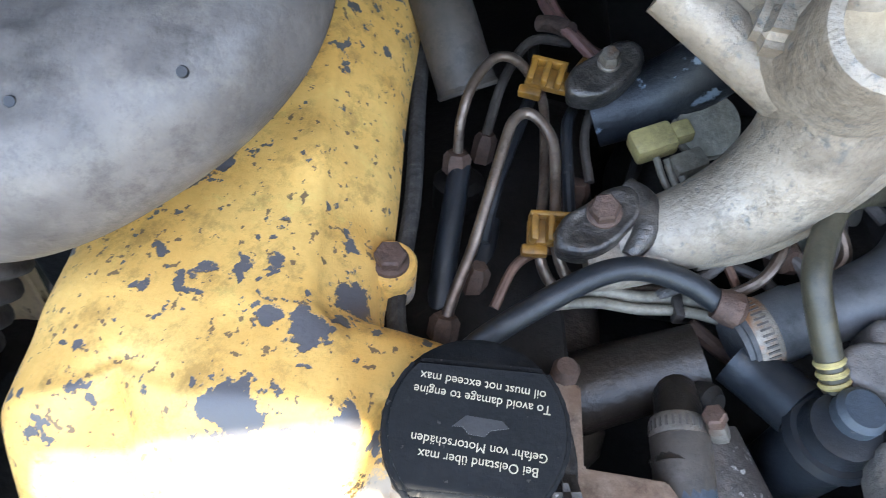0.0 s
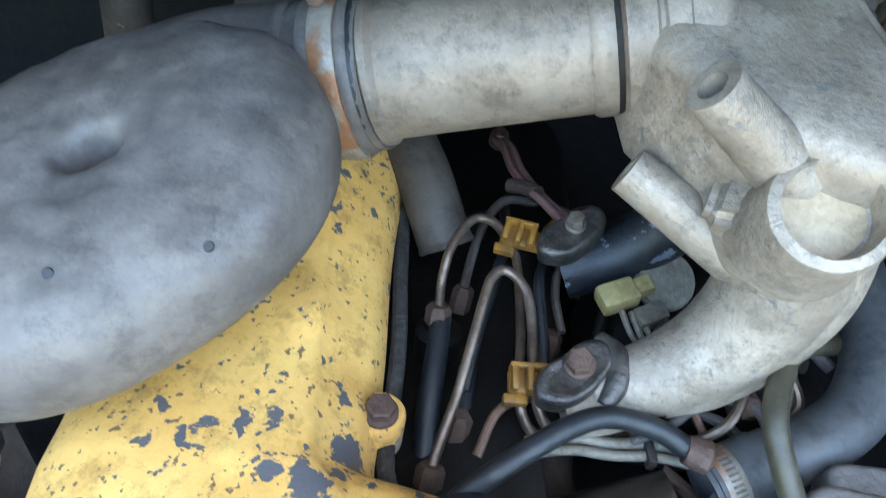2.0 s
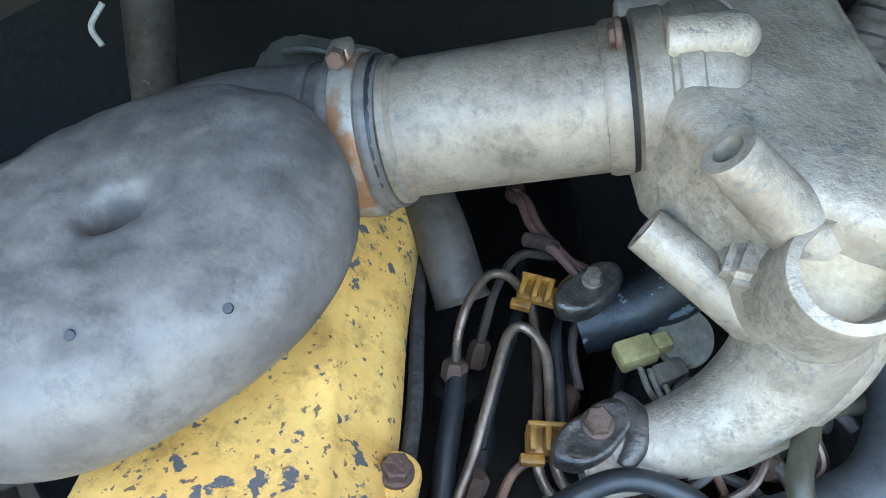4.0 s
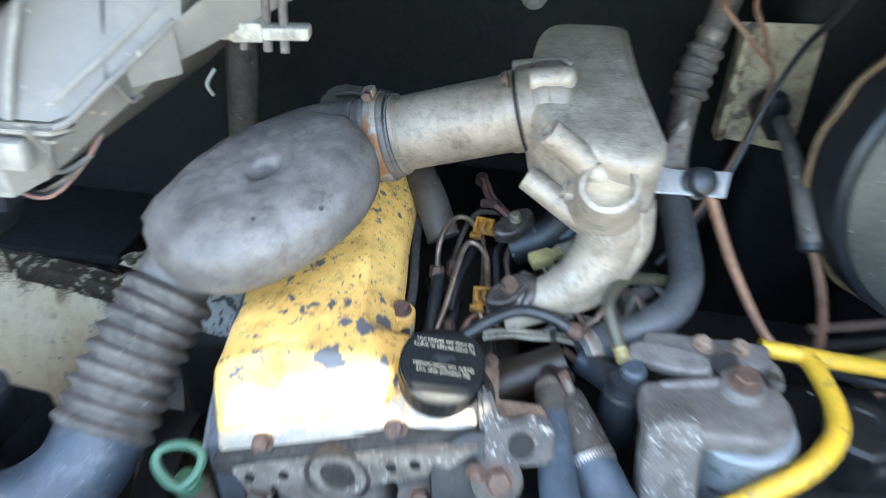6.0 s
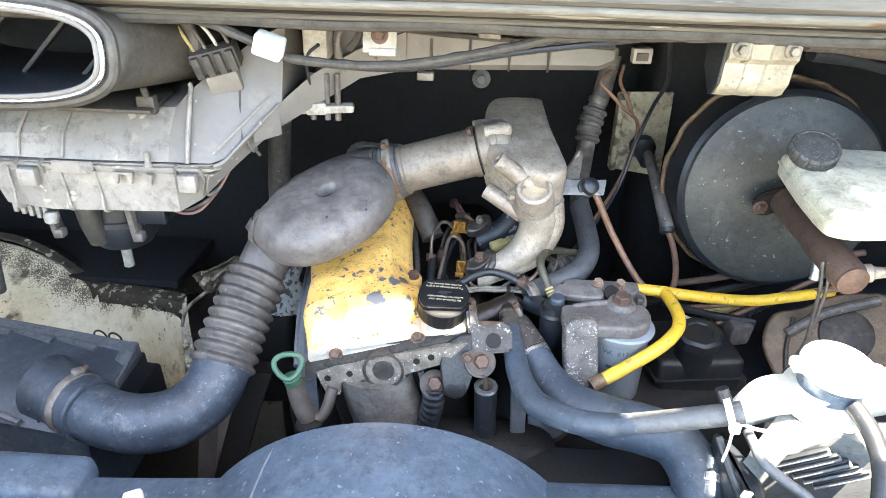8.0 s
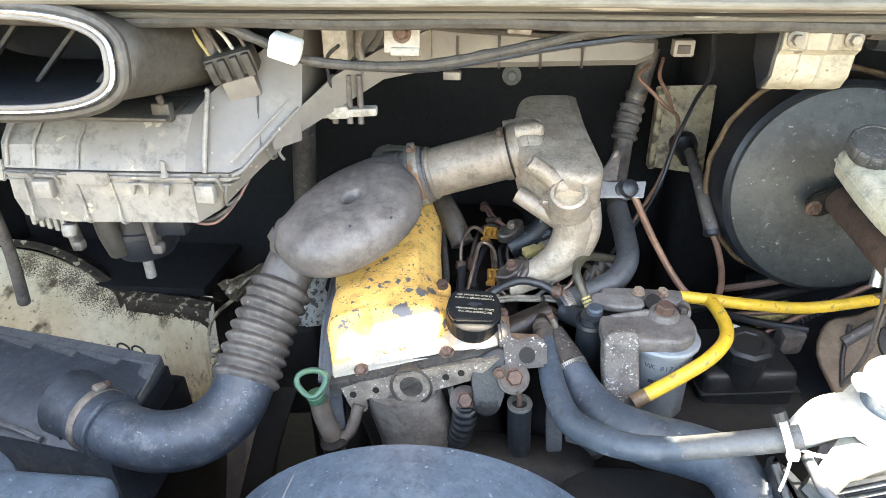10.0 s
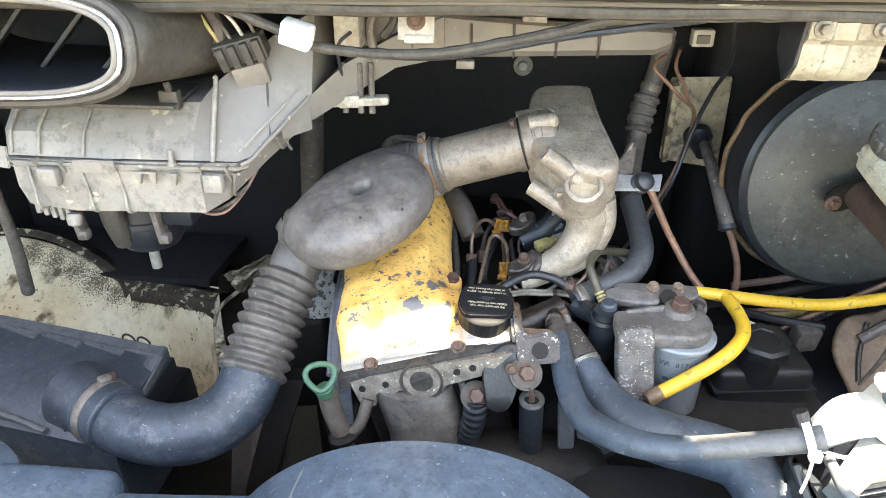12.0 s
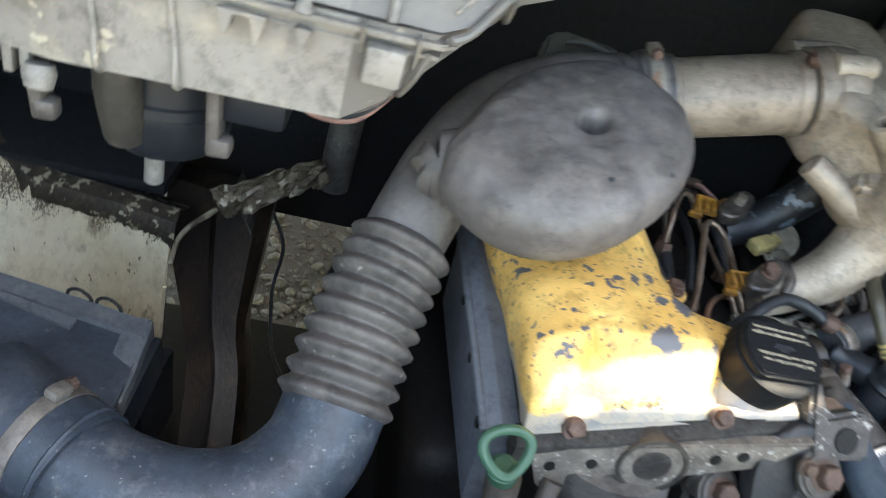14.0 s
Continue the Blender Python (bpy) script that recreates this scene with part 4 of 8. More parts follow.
def build_resonator():
    own = thing("intake_resonator", "dusty grey rubber intake resonator with a dimple", "air intake")
    PINS = ((-0.0160, -0.0744), (0.0395, -0.0888))
    found = [(1.0, None), (1.0, None)]
    bm = bmesh.new()
    bmesh.ops.create_icosphere(bm, subdivisions=6, radius=1.0)
    for v in bm.verts:
        x, y, z = v.co
        # flattened, boxier than an ellipsoid
        k = (abs(x) ** 2.3 + abs(y) ** 2.3 + abs(z) ** 2.6) ** (-1 / 2.4)
        x, y, z = x * k, y * k, z * k
        px, py, pz = x * (0.1225 if x > 0 else 0.1095), y * ((0.0760 if x > 0 else 0.0760 - 0.012 * min(1.0, -2 * x)) if y > 0 else 0.1010), z * (0.0500 if z > 0 else 0.046)
        # flattened upper face with a dimple and moulded bumps
        if z > 0:
            if pz > 0.030:
                pz = 0.030 + 0.015 * math.tanh((pz - 0.030) / 0.015)
            d = math.hypot((px - 0.017) / 1.25, (py + 0.0195) / 0.95)
            pz -= 0.0360 / (1 + math.exp((d - 0.0095) / 0.0011))
            pz -= 0.0030 * math.exp(-(d / 0.020) ** 2)
            pz -= 0.0022 * math.exp(-(math.hypot(px - 0.053, py + 0.060) / 0.022) ** 2)
            pz -= 0.0020 * math.exp(-(math.hypot(px + 0.0535, py) / 0.012) ** 2)
            pz -= 0.0010 * math.exp(-((math.hypot(px + 0.048, py + 0.068) - 0.0075) / 0.0012) ** 2)
            pz += 0.0024 * noise.noise(Vector((px * 34, py * 34, 2))) + 0.0013 * noise.noise(Vector((px * 85, py * 85, 5))) + 0.0006 * noise.noise(Vector((px * 210, py * 210, 9)))
            for row, lo, hi in ((-0.0525, 0.0, 0.022), (-0.0745, 0.0075, 0.023)):
                pz += 0.0011 * max(0, 1 - abs(py - row) / 0.0024) * (1 if lo < px < hi and math.sin(px * 1100 + row * 900) > -0.2 else 0)
            for k, (hx, hy) in enumerate(PINS):
                near = math.hypot(px - hx, py - hy)
                if near < found[k][0]:
                    found[k] = (near, Vector((px, py, pz)))
        v.co = BON_C + BON_1 * px + BON_2 * py + BON_N * pz
    part("shell", bm, RUBBER, own, angle=180)
    for _, q in found:
        place = BON_C + BON_1 * q.x + BON_2 * q.y + BON_N * q.z
        part("pin_hole", lathe([(0.0022, -0.005), (0.0024, 0.0), (0.0020, 0.0008)], axes_at(place, BON_N * 0.8 - BON_2 * 0.5), 12), BLACK_RUBBER, own)


def build_intake_hose():
    own = thing("intake_hose", "grey rubber intake hose with ribbed bellows", "air hose")
    part("spigot", tube([(-0.165, 0.225, 1.312), (-0.196, 0.222, 1.302), (-0.220, 0.223, 1.294), (-0.2225, 0.2235, 1.2935)], lambda s: 0.036 - 0.003 * s - (0.006 if s > 0.97 else 0.0), 26), RUBBER, own, "moulded stub beside the neck")
    part("upper_neck", tube([(-0.012, 0.346, 1.356), (-0.045, 0.347, 1.346), (-0.11, 0.348, 1.332), (-0.17, 0.320, 1.308), (-0.206, 0.282, 1.272), (-0.226, 0.248, 1.236), (-0.240, 0.219, 1.205)],
                            lambda s: 0.044 - 0.005 * s, 28), RUBBER, own)

    def ribs(s):
        w = 0.5 - 0.5 * math.cos(2 * math.pi * (s * 9.0))
        return 0.0410 + 0.0080 * w ** 0.7 + 0.003 * s
    part("bellows", tube([(-0.236, 0.224, 1.211), (-0.250, 0.185, 1.180), (-0.261, 0.145, 1.148), (-0.271, 0.100, 1.112)], ribs, 32, 40), BELLOWS, own, "ribbed dusty bellows", angle=180)
    part("elbow", tube([(-0.268, 0.105, 1.118), (-0.282, 0.066, 1.090), (-0.320, 0.032, 1.072), (-0.372, 0.020, 1.066), (-0.425, 0.028, 1.066), (-0.475, 0.050, 1.068)],
                       lambda s: 0.0445 - 0.001 * s, 32), ELBOW_RUBBER, own, "smooth black elbow")
    ax = Vector((-0.05, 0.022, 0.002))
    part("end_cuff", tube([(-0.452, 0.038, 1.067), (-0.475, 0.050, 1.068), (-0.50, 0.062, 1.069)], 0.048, 32), ELBOW_RUBBER, own)
    part("cuff_edge", lathe([(0.0478, -0.002), (0.0495, 0.0), (0.0478, 0.002)], axes_at((-0.458, 0.041, 1.0673), ax), 32), ELBOW_RUBBER, own)
    band(None, (-0.484, 0.054, 1.068), ax, 0.0485, 0.014, DULL_CLAMP, 0.25, slotted=False, label="rusty steel clamp joining the hose to the air box")
    band(None, (-0.030, 0.346, 1.351), (0.12, 0.002, 0.036), 0.0465, 0.0135, RUSTY_CLAMP, 0.05, slotted=False, label="rust-streaked steel clamp round the intake neck")
    nx = Vector((0.12, 0.002, 0.036)).normalized()
    for d, r, mat in ((-0.026, 0.0460, RUBBER), (-0.0105, 0.0470, RUBBER), (0.0092, 0.0455, RUBBER), (0.0130, 0.0440, BLACK_RUBBER)):
        part("neck_ring", lathe([(r - 0.006, -0.0045), (r - 0.0008, -0.0035), (r, -0.001), (r, 0.001), (r - 0.0008, 0.0035), (r - 0.006, 0.0045)], axes_at(Vector((-0.030, 0.346, 1.351)) + nx * d, nx), 40), mat, own)
    # bracket plate behind the neck
    lobe = thing("lifting_eye", "oily dark cast lifting eye behind the intake neck", "bracket")
    part("plate", slab([(-0.06, -0.03), (0.055, -0.03), (0.045, 0.020), (0.03, 0.030), (-0.035, 0.030), (-0.052, 0.015)], axes_at((-0.074, 0.440, 1.333), (0.1, -0.6, 0.8), (1, 0, 0)), 0.016, 0.005, 3), RUBBER_BROWN, lobe)
    part("rib", tube([(-0.105, 0.426, 1.361), (-0.085, 0.421, 1.367), (-0.060, 0.423, 1.363)], 0.003, 8), RUBBER_BROWN, lobe)


STAINED_CREAM = surface("stained_cream", (0.50, 0.39, 0.26), (0.30, 0.21, 0.12), 0.6, big=60, fine=300, bump=0.3, dust=(0.24, 0.17, 0.10), dust_at=0.56)


PIPE_ALLOY = surface("tan_stained_alloy", (0.285, 0.238, 0.190), (0.160, 0.127, 0.097), 0.48, 0.25, big=22, fine=260, mix=0.85, bump=0.4, speckle=0.15,
                     chips=(0.15, 0.135, 0.115), chip_scale=200, chip_at=0.63, chip_soft=0.16, chip_vary=0.6, dust=(0.26, 0.205, 0.145), dust_at=0.56)
RUNNER_BLACK = surface("blue_black_casting", (0.021, 0.023, 0.027), (0.011, 0.012, 0.015), 0.45, 0.2, big=24, fine=220, bump=0.3,
                       chips=(0.16, 0.19, 0.23), chip_scale=75, chip_at=0.63, chip_soft=0.05)


def build_throttle():
    own = thing("intake_manifold", "pale cast alloy throttle housing and curved intake pipe", "intake manifold")
    axis = Vector((0.12, 0.002, 0.036))
    part("inlet_pipe", tube([(-0.018, 0.346, 1.3546), (0.045, 0.347, 1.3736), (0.112, 0.348, 1.3937)], lambda s: 0.0392 + 0.0003 * s, 36, 8), PIPE_ALLOY, own, "smooth dull alloy inlet pipe")
    part("pipe_lip", lathe([(0.0395, -0.004), (0.0425, -0.001), (0.0425, 0.003), (0.0395, 0.006)], axes_at((-0.012, 0.346, 1.3565), axis), 36), PIPE_ALLOY, own)
    fl = axes_at((0.112, 0.348, 1.3937), axis, (0, 0, 1))
    part("pipe_collar", lathe([(0.0405, -0.014), (0.0418, -0.011), (0.0418, -0.003), (0.0405, -0.001)], fl, 40), PIPE_ALLOY, own)
    part("gasket", lathe([(0.0400, -0.003), (0.0412, -0.002), (0.0412, 0.002), (0.0400, 0.003)], fl, 36), DARK_METAL, own)
    part("joint_flange", lathe([(0.0415, 0.001), (0.0445, 0.003), (0.0445, 0.017), (0.0430, 0.0185), (0.0430, 0.0205), (0.0445, 0.022), (0.0445, 0.032), (0.040, 0.036)], fl, 40), PIPE_ALLOY, own, "stained grey joint flange")
    part("drum", lathe([(0.0430, 0.028), (0.0435, 0.036), (0.0415, 0.046), (0.034, 0.054), (0.02, 0.058)], fl, 36), PIPE_ALLOY, own)
    hex_bolt(own, fl @ Vector((0.0435, 0.022, -0.005)), -axis, 0.006, 0.005)
    plan = [(0.124, 0.325), (0.117, 0.37), (0.117, 0.43), (0.122, 0.470), (0.138, 0.489), (0.175, 0.494), (0.206, 0.493), (0.2165, 0.478), (0.225, 0.40), (0.238, 0.335), (0.246, 0.300), (0.239, 0.275), (0.216, 0.262), (0.178, 0.276), (0.146, 0.300)]
    hm = pose(0, 0, 1.259, 14, 0, 0)
    part("housing", cushion(plan, hm, 0.082, 0.014), ALLOY, own, "angular cast throttle housing", angle=60)
    part("housing_ridge", tube([hm @ Vector((0.2115, 0.484, 0.076)), hm @ Vector((0.2215, 0.40, 0.077)), hm @ Vector((0.2345, 0.335, 0.077)), hm @ Vector((0.2420, 0.300, 0.076))], 0.0026, 8, 6), ALLOY, own)
    for up, fore, a, b, r in ((0.0345, 0.018, 0.016, 0.060, 0.0125), (0.0300, -0.030, -0.004, 0.058, 0.0130)):
        bm_ax = axes_at(fl @ Vector((up, fore, a)), fl.to_3x3() @ Vector((-0.10, 0.0, 1.0)))
        d = b - a
        part("housing_boss", lathe([(r * 0.9, 0.0), (r, 0.001), (r, d * 0.72), (r * 0.9, d * 0.84), (r * 0.65, d * 0.94), (r * 0.3, d)], bm_ax, 22), ALLOY, own)
    bm = bmesh.new()
    bmesh.ops.create_icosphere(bm, subdivisions=4, radius=1.0)
    for v in bm.verts:
        v.co = Vector((0.200, 0.289, 1.343)) + Vector((v.co.x * 0.044, v.co.y * 0.052, v.co.z * 0.048))
    part("port_body", bm, ALLOY, own, angle=180)
    part("runner_rib", tube([(0.220, 0.268, 1.345), (0.2265, 0.266, 1.305), (0.214, 0.262, 1.268), (0.192, 0.253, 1.246), (0.166, 0.246, 1.236)], lambda s: 0.027 - 0.010 * s, 24, 8), ALLOY, own)
    # round port with its cap seat
    pm = axes_at((0.197, 0.2345, 1.3755), (-0.10, -0.62, 0.78), (1, 0, 0))
    part("port", lathe([(0.033, -0.034), (0.030, -0.022), (0.0285, -0.012), (0.0276, 0.004), (0.0262, 0.0072), (0.0215, 0.009), (0.0205, 0.006), (0.0200, -0.004), (0.017, -0.0055)], pm, 40), ALLOY, own)
    part("port_plug", lathe([(0.0198, -0.0050), (0.016, -0.0040), (0.004, -0.0036)], pm, 36), STAINED_CREAM, own, "stained cream round plug")
    # vacuum spouts
    for tip, root in (((0.138, 0.252, 1.418), (0.190, 0.258, 1.376)), ((0.124, 0.287, 1.351), (0.184, 0.264, 1.324))):
        part("spout", tube([tip, (Vector(tip) + Vector(root)) / 2, root], lambda s: 0.0125 + 0.003 * s, 20, 6, wall=0.45), ALLOY, own)
    part("web", slab([(-0.012, -0.016), (0.02, -0.02), (0.025, 0.02), (0.0, 0.024)], axes_at((0.168, 0.272, 1.348), (-0.1, -0.5, 0.85), (1, 0, 0)), 0.02, 0.006, 3), ALLOY, own)
    # curved runner to the head
    part("runner", tube([(0.203, 0.285, 1.365), (0.210, 0.268, 1.330), (0.2085, 0.264, 1.296), (0.195, 0.258, 1.268), (0.175, 0.252, 1.249), (0.153, 0.247, 1.237), (0.134, 0.244, 1.228)],
                        lambda s: 0.036 - 0.0165 * min(1, s * 1.08) ** 1.3, 32, 10), ALLOY, own, "curved cast runner")
    part("runner_boss", tube([(0.154, 0.240, 1.232), (0.136, 0.236, 1.226), (0.116, 0.232, 1.222)], 0.0158, 22), ALLOY, own)
    # pressed two-lobed lugs that carry the pipe clips
    outline = [(-0.021, 0.006), (-0.014, 0.013), (-0.002, 0.015), (0.008, 0.018), (0.017, 0.014), (0.0205, 0.004), (0.018, -0.007), (0.010, -0.014), (0.001, -0.019), (-0.009, -0.0205), (-0.017, -0.016), (-0.023, -0.006)]

    def lug(place, material, bolt_size, bolt_material):
        n = (-0.12, -0.35, 0.93)
        fm = axes_at(place, n, (0.86, 0.50, 0.3))
        rim = spline([(x * 1.18, y * 0.74, 0) for x, y in outline + outline[:1]], 5)[:-1]
        layers = [(1.0, -0.010), (1.0, 0.0005), (0.97, 0.0032), (0.90, 0.0046), (0.78, 0.0050), (0.66, 0.0040), (0.4, 0.0038)]
        part("mounting_lug", loft([[tuple(fm @ Vector((q.x * s, q.y * s, h))) for q in rim] for s, h in layers]), material, own, "oily pressed steel lug", angle=60)
        hex_bolt(own, fm @ Vector((0.0025, 0.002, 0.0042)), n, bolt_size, 0.009, 1.15, bolt_material)
    lug((0.119, 0.241, 1.2465), GREY_STEEL, 0.0078, RUST)
    part("lug_curl", tube([(0.135, 0.226, 1.240), (0.1415, 0.238, 1.2475), (0.140, 0.252, 1.252), (0.130, 0.262, 1.254)], lambda s: 0.0045 + 0.003 * math.sin(math.pi * s), 14, 6), GREY_STEEL, own)
    # second runner behind, blackened
    part("rear_runner", tube([(0.20, 0.345, 1.325), (0.180, 0.354, 1.275), (0.152, 0.354, 1.243), (0.116, 0.348, 1.226)], 0.021, 22, 8), RUNNER_BLACK, own, "dark oily rear runner")
    lug((0.117, 0.345, 1.262), GREY_STEEL, 0.006, DULL_CLAMP)
    # cable bracket on the right
    part("horn_plate", slab([(-0.02, -0.02), (0.012, -0.016), (0.022, 0.026), (0.014, 0.030), (0.002, 0.008), (-0.02, 0.006)], axes_at((0.258, 0.315, 1.378), (-0.15, -0.6, 0.75), (1, 0, 0.1)), 0.003, 0.0008), DULL_CLAMP, own)
    part("cable_bracket", slab([(-0.03, -0.011), (0.045, -0.013), (0.05, 0.013), (0.0, 0.013), (-0.03, 0.018)], axes_at((0.262, 0.283, 1.362), (-0.1, -0.65, 0.75), (1, 0, 0.02)), 0.004, 0.001), ZINC, own)
    part("lever_arm", tube([(0.246, 0.31, 1.37), (0.262, 0.33, 1.385), (0.272, 0.34, 1.40), (0.266, 0.36, 1.36)], 0.005, 8), DULL_CLAMP, own)


# ---- heater and air ducts on the bulkhead side ----
def build_heater_box():
    own = thing("heater_box", "dusty grey plastic heater box with ribbed panels", "heater box")

    def skin(rows, deep=0.44):
        """Front face drawn through rows of points from bottom to top, closed at the back."""
        return loft([[tuple(q) for q in row] + [(row[-1][0] + 0.01, deep, row[-1][2] + 0.003), (row[0][0] + 0.01, deep, row[0][2])] for row in rows])
    lower = [[(-0.588, 0.172, 1.380), (-0.589, 0.164, 1.398), (-0.588, 0.158, 1.425)], [(-0.574, 0.153, 1.356), (-0.579, 0.148, 1.385), (-0.578, 0.149, 1.426)],
             [(-0.500, 0.143, 1.353), (-0.500, 0.141, 1.390), (-0.500, 0.142, 1.428)], [(-0.312, 0.142, 1.359), (-0.312, 0.141, 1.395), (-0.312, 0.142, 1.431)]]
    part("lower_shell", skin(lower), GREY_PLASTIC, own, "dusty lower shell", angle=28)
    turn = [lower[-1], [(-0.284, 0.158, 1.373), (-0.272, 0.148, 1.405), (-0.258, 0.142, 1.433)], [(-0.235, 0.186, 1.419), (-0.229, 0.179, 1.438), (-0.222, 0.172, 1.455)],
            [(-0.187, 0.217, 1.460), (-0.184, 0.215, 1.478), (-0.181, 0.222, 1.496)], [(-0.126, 0.270, 1.490), (-0.132, 0.268, 1.512), (-0.136, 0.268, 1.532)],
            [(-0.075, 0.310, 1.516), (-0.076, 0.307, 1.538), (-0.076, 0.306, 1.560)], [(-0.008, 0.338, 1.524), (-0.008, 0.335, 1.550), (-0.008, 0.336, 1.582)]]
    part("duct_shoulder", skin(turn, 0.47), DUCT_GREY, own, "slanting lower shell", angle=24)
    upper = [[(-0.590, 0.160, 1.429), (-0.592, 0.172, 1.458), (-0.594, 0.200, 1.479)], [(-0.580, 0.150, 1.430), (-0.581, 0.160, 1.460), (-0.583, 0.196, 1.482)],
             [(-0.450, 0.143, 1.432), (-0.450, 0.160, 1.464), (-0.450, 0.196, 1.490)], [(-0.318, 0.143, 1.434), (-0.318, 0.162, 1.468), (-0.318, 0.195, 1.496)]]
    part("upper_shell", skin(upper), GREY_PLASTIC, own, "dust-bleached upper shell", angle=30)
    corner = [upper[-1], [(-0.258, 0.143, 1.4345), (-0.279, 0.172, 1.476), (-0.298, 0.204, 1.518)], [(-0.238, 0.154, 1.440), (-0.248, 0.187, 1.496), (-0.256, 0.222, 1.551)],
              [(-0.204, 0.196, 1.473), (-0.209, 0.218, 1.527), (-0.213, 0.242, 1.581)], [(-0.176, 0.229, 1.500), (-0.174, 0.245, 1.551), (-0.171, 0.262, 1.602)]]
    part("corner_shell", skin(corner, 0.46), DUCT_GREY, own, "smooth slanting upper shell", angle=26)
    long = []
    for x, y, lo, hi in ((-0.16, 0.325, 1.535, 1.600), (-0.01, 0.338, 1.523, 1.585), (0.10, 0.346, 1.524, 1.578), (0.22, 0.354, 1.526, 1.570), (0.29, 0.358, 1.527, 1.567), (0.312, 0.365, 1.535, 1.563), (0.320, 0.378, 1.545, 1.558)):
        long.append([(x, y + 0.010, lo), (x, y, lo + 0.010), (x, y + 0.004, hi), (x, y + 0.10, hi + 0.004), (x, y + 0.10, lo)])
    part("long_duct", loft(long), DUCT_GREY, own, "long grey duct", angle=28)
    part("duct_lip", tube([(-0.10, 0.338, 1.592), (0.05, 0.347, 1.578), (0.18, 0.355, 1.570), (0.31, 0.362, 1.564)], 0.0045, 8), INLET_GREY, own, "dirty joint lip")
    part("duct_rail", tube([(-0.095, 0.330, 1.604), (0.05, 0.340, 1.592), (0.18, 0.348, 1.584), (0.32, 0.356, 1.577)], 0.0035, 8), GREY_PLASTIC, own)
    part("lip_clip", block((0.034, 0.010, 0.014), pose(0.118, 0.340, 1.583, 0, 4, 4), 0.002), GREY_PLASTIC, own)
    # flange between the two shells, level and then climbing
    part("flange", slab([(-0.596, 0.012), (-0.575, -0.004), (-0.50, -0.010), (-0.30, -0.012), (-0.256, -0.010), (-0.245, 0.0), (-0.25, 0.03), (-0.596, 0.03)], pose(0, 0.146, 1.4275, 0, -0.6, 0), 0.004, 0.0010), GREY_PLASTIC, own)
    part("flange_lip", slab([(-0.590, 0.008), (-0.573, -0.001), (-0.50, -0.005), (-0.30, -0.007), (-0.256, -0.005), (-0.25, 0.03), (-0.590, 0.03)], pose(0, 0.146, 1.4185, 0, -0.6, 0), 0.003, 0.0008), GREY_PLASTIC, own)
    climb = [(-0.252, 0.137, 1.4325), (-0.240, 0.146, 1.437), (-0.222, 0.166, 1.455), (-0.204, 0.190, 1.472), (-0.178, 0.222, 1.498)]
    part("flange", tube(climb, 0.0034, 8), DUCT_GREY, own)
    part("flange_edge", tube([(x - 0.012, y - 0.004, z + 0.012) for x, y, z in climb[1:]], 0.0016, 6), GREY_PLASTIC, own)
    # raised ribs that wrap the shells
    for x in (-0.574, -0.534, -0.469):
        part("rib", tube([(x, 0.1415 + 0.07 * max(0.0, -x - 0.46), 1.434), (x, 0.159 + 0.02 * max(0.0, -x - 0.46), 1.464), (x, 0.196, 1.4895)], 0.0024, 8, 6), GREY_PLASTIC, own)
    for x in (-0.554, -0.476, -0.426):
        part("rib", tube([(x, 0.1395 + 0.05 * max(0.0, -x - 0.46), 1.417), (x + 0.004, 0.1395, 1.385), (x + 0.006, 0.143, 1.354), (x + 0.006, 0.22, 1.352)], 0.0024, 8, 6), GREY_PLASTIC, own)
    part("rib", tube([(-0.262, 0.141, 1.420), (-0.268, 0.145, 1.400), (-0.275, 0.162, 1.378), (-0.270, 0.20, 1.376)], 0.0024, 8, 6), DUCT_GREY, own)
    part("rib", tube([(-0.213, 0.176, 1.456), (-0.213, 0.190, 1.438), (-0.212, 0.205, 1.436)], 0.0024, 8, 6), DUCT_GREY, own)
    part("fin", tube([(-0.290, 0.140, 1.434), (-0.291, 0.160, 1.472), (-0.296, 0.202, 1.520), (-0.298, 0.205, 1.528)], 0.0034, 10, 6), GREY_PLASTIC, own, "dust-whitened fin")
    part("rib", tube([(-0.2220, 0.1755, 1.458), (-0.2275, 0.2030, 1.512), (-0.2330, 0.2320, 1.566)], 0.0016, 8, 6), INLET_GREY, own)
    corners = [(-0.206, 0.186, 1.474), (-0.178, 0.219, 1.500), (-0.176, 0.216, 1.456), (-0.206, 0.190, 1.452)]
    part("gusset_plate", loft([corners, [(x - 0.002, y - 0.003, z - 0.001) for x, y, z in corners]]), DUCT_GREY, own, angle=20)
    for x in (0.03, 0.09, 0.15, 0.21):
        part("rib", tube([(x, 0.341 + x * 0.06, 1.572), (x, 0.338 + x * 0.06, 1.55), (x, 0.345 + x * 0.06, 1.524)], 0.0020, 8, 6), INLET_GREY, own)
    part("rib", tube([(-0.052, 0.328, 1.578), (-0.052, 0.318, 1.55), (-0.050, 0.326, 1.522)], 0.0020, 8, 6), INLET_GREY, own)
    # snap clips with gussets
    for x in (-0.518, -0.290):
        clip = part("snap_clip", block((0.026, 0.014, 0.026), pose(x, 0.133, 1.408), 0.003), GREY_PLASTIC, own)
        for dx in (-0.018, 0.018):
            part("gusset", slab([(0, 0), (0.016, 0), (0, 0.026)], axes_at((x + dx, 0.144, 1.431), (1, 0, 0), (0, -1, 0)), 0.003, 0.0006), GREY_PLASTIC, clip)
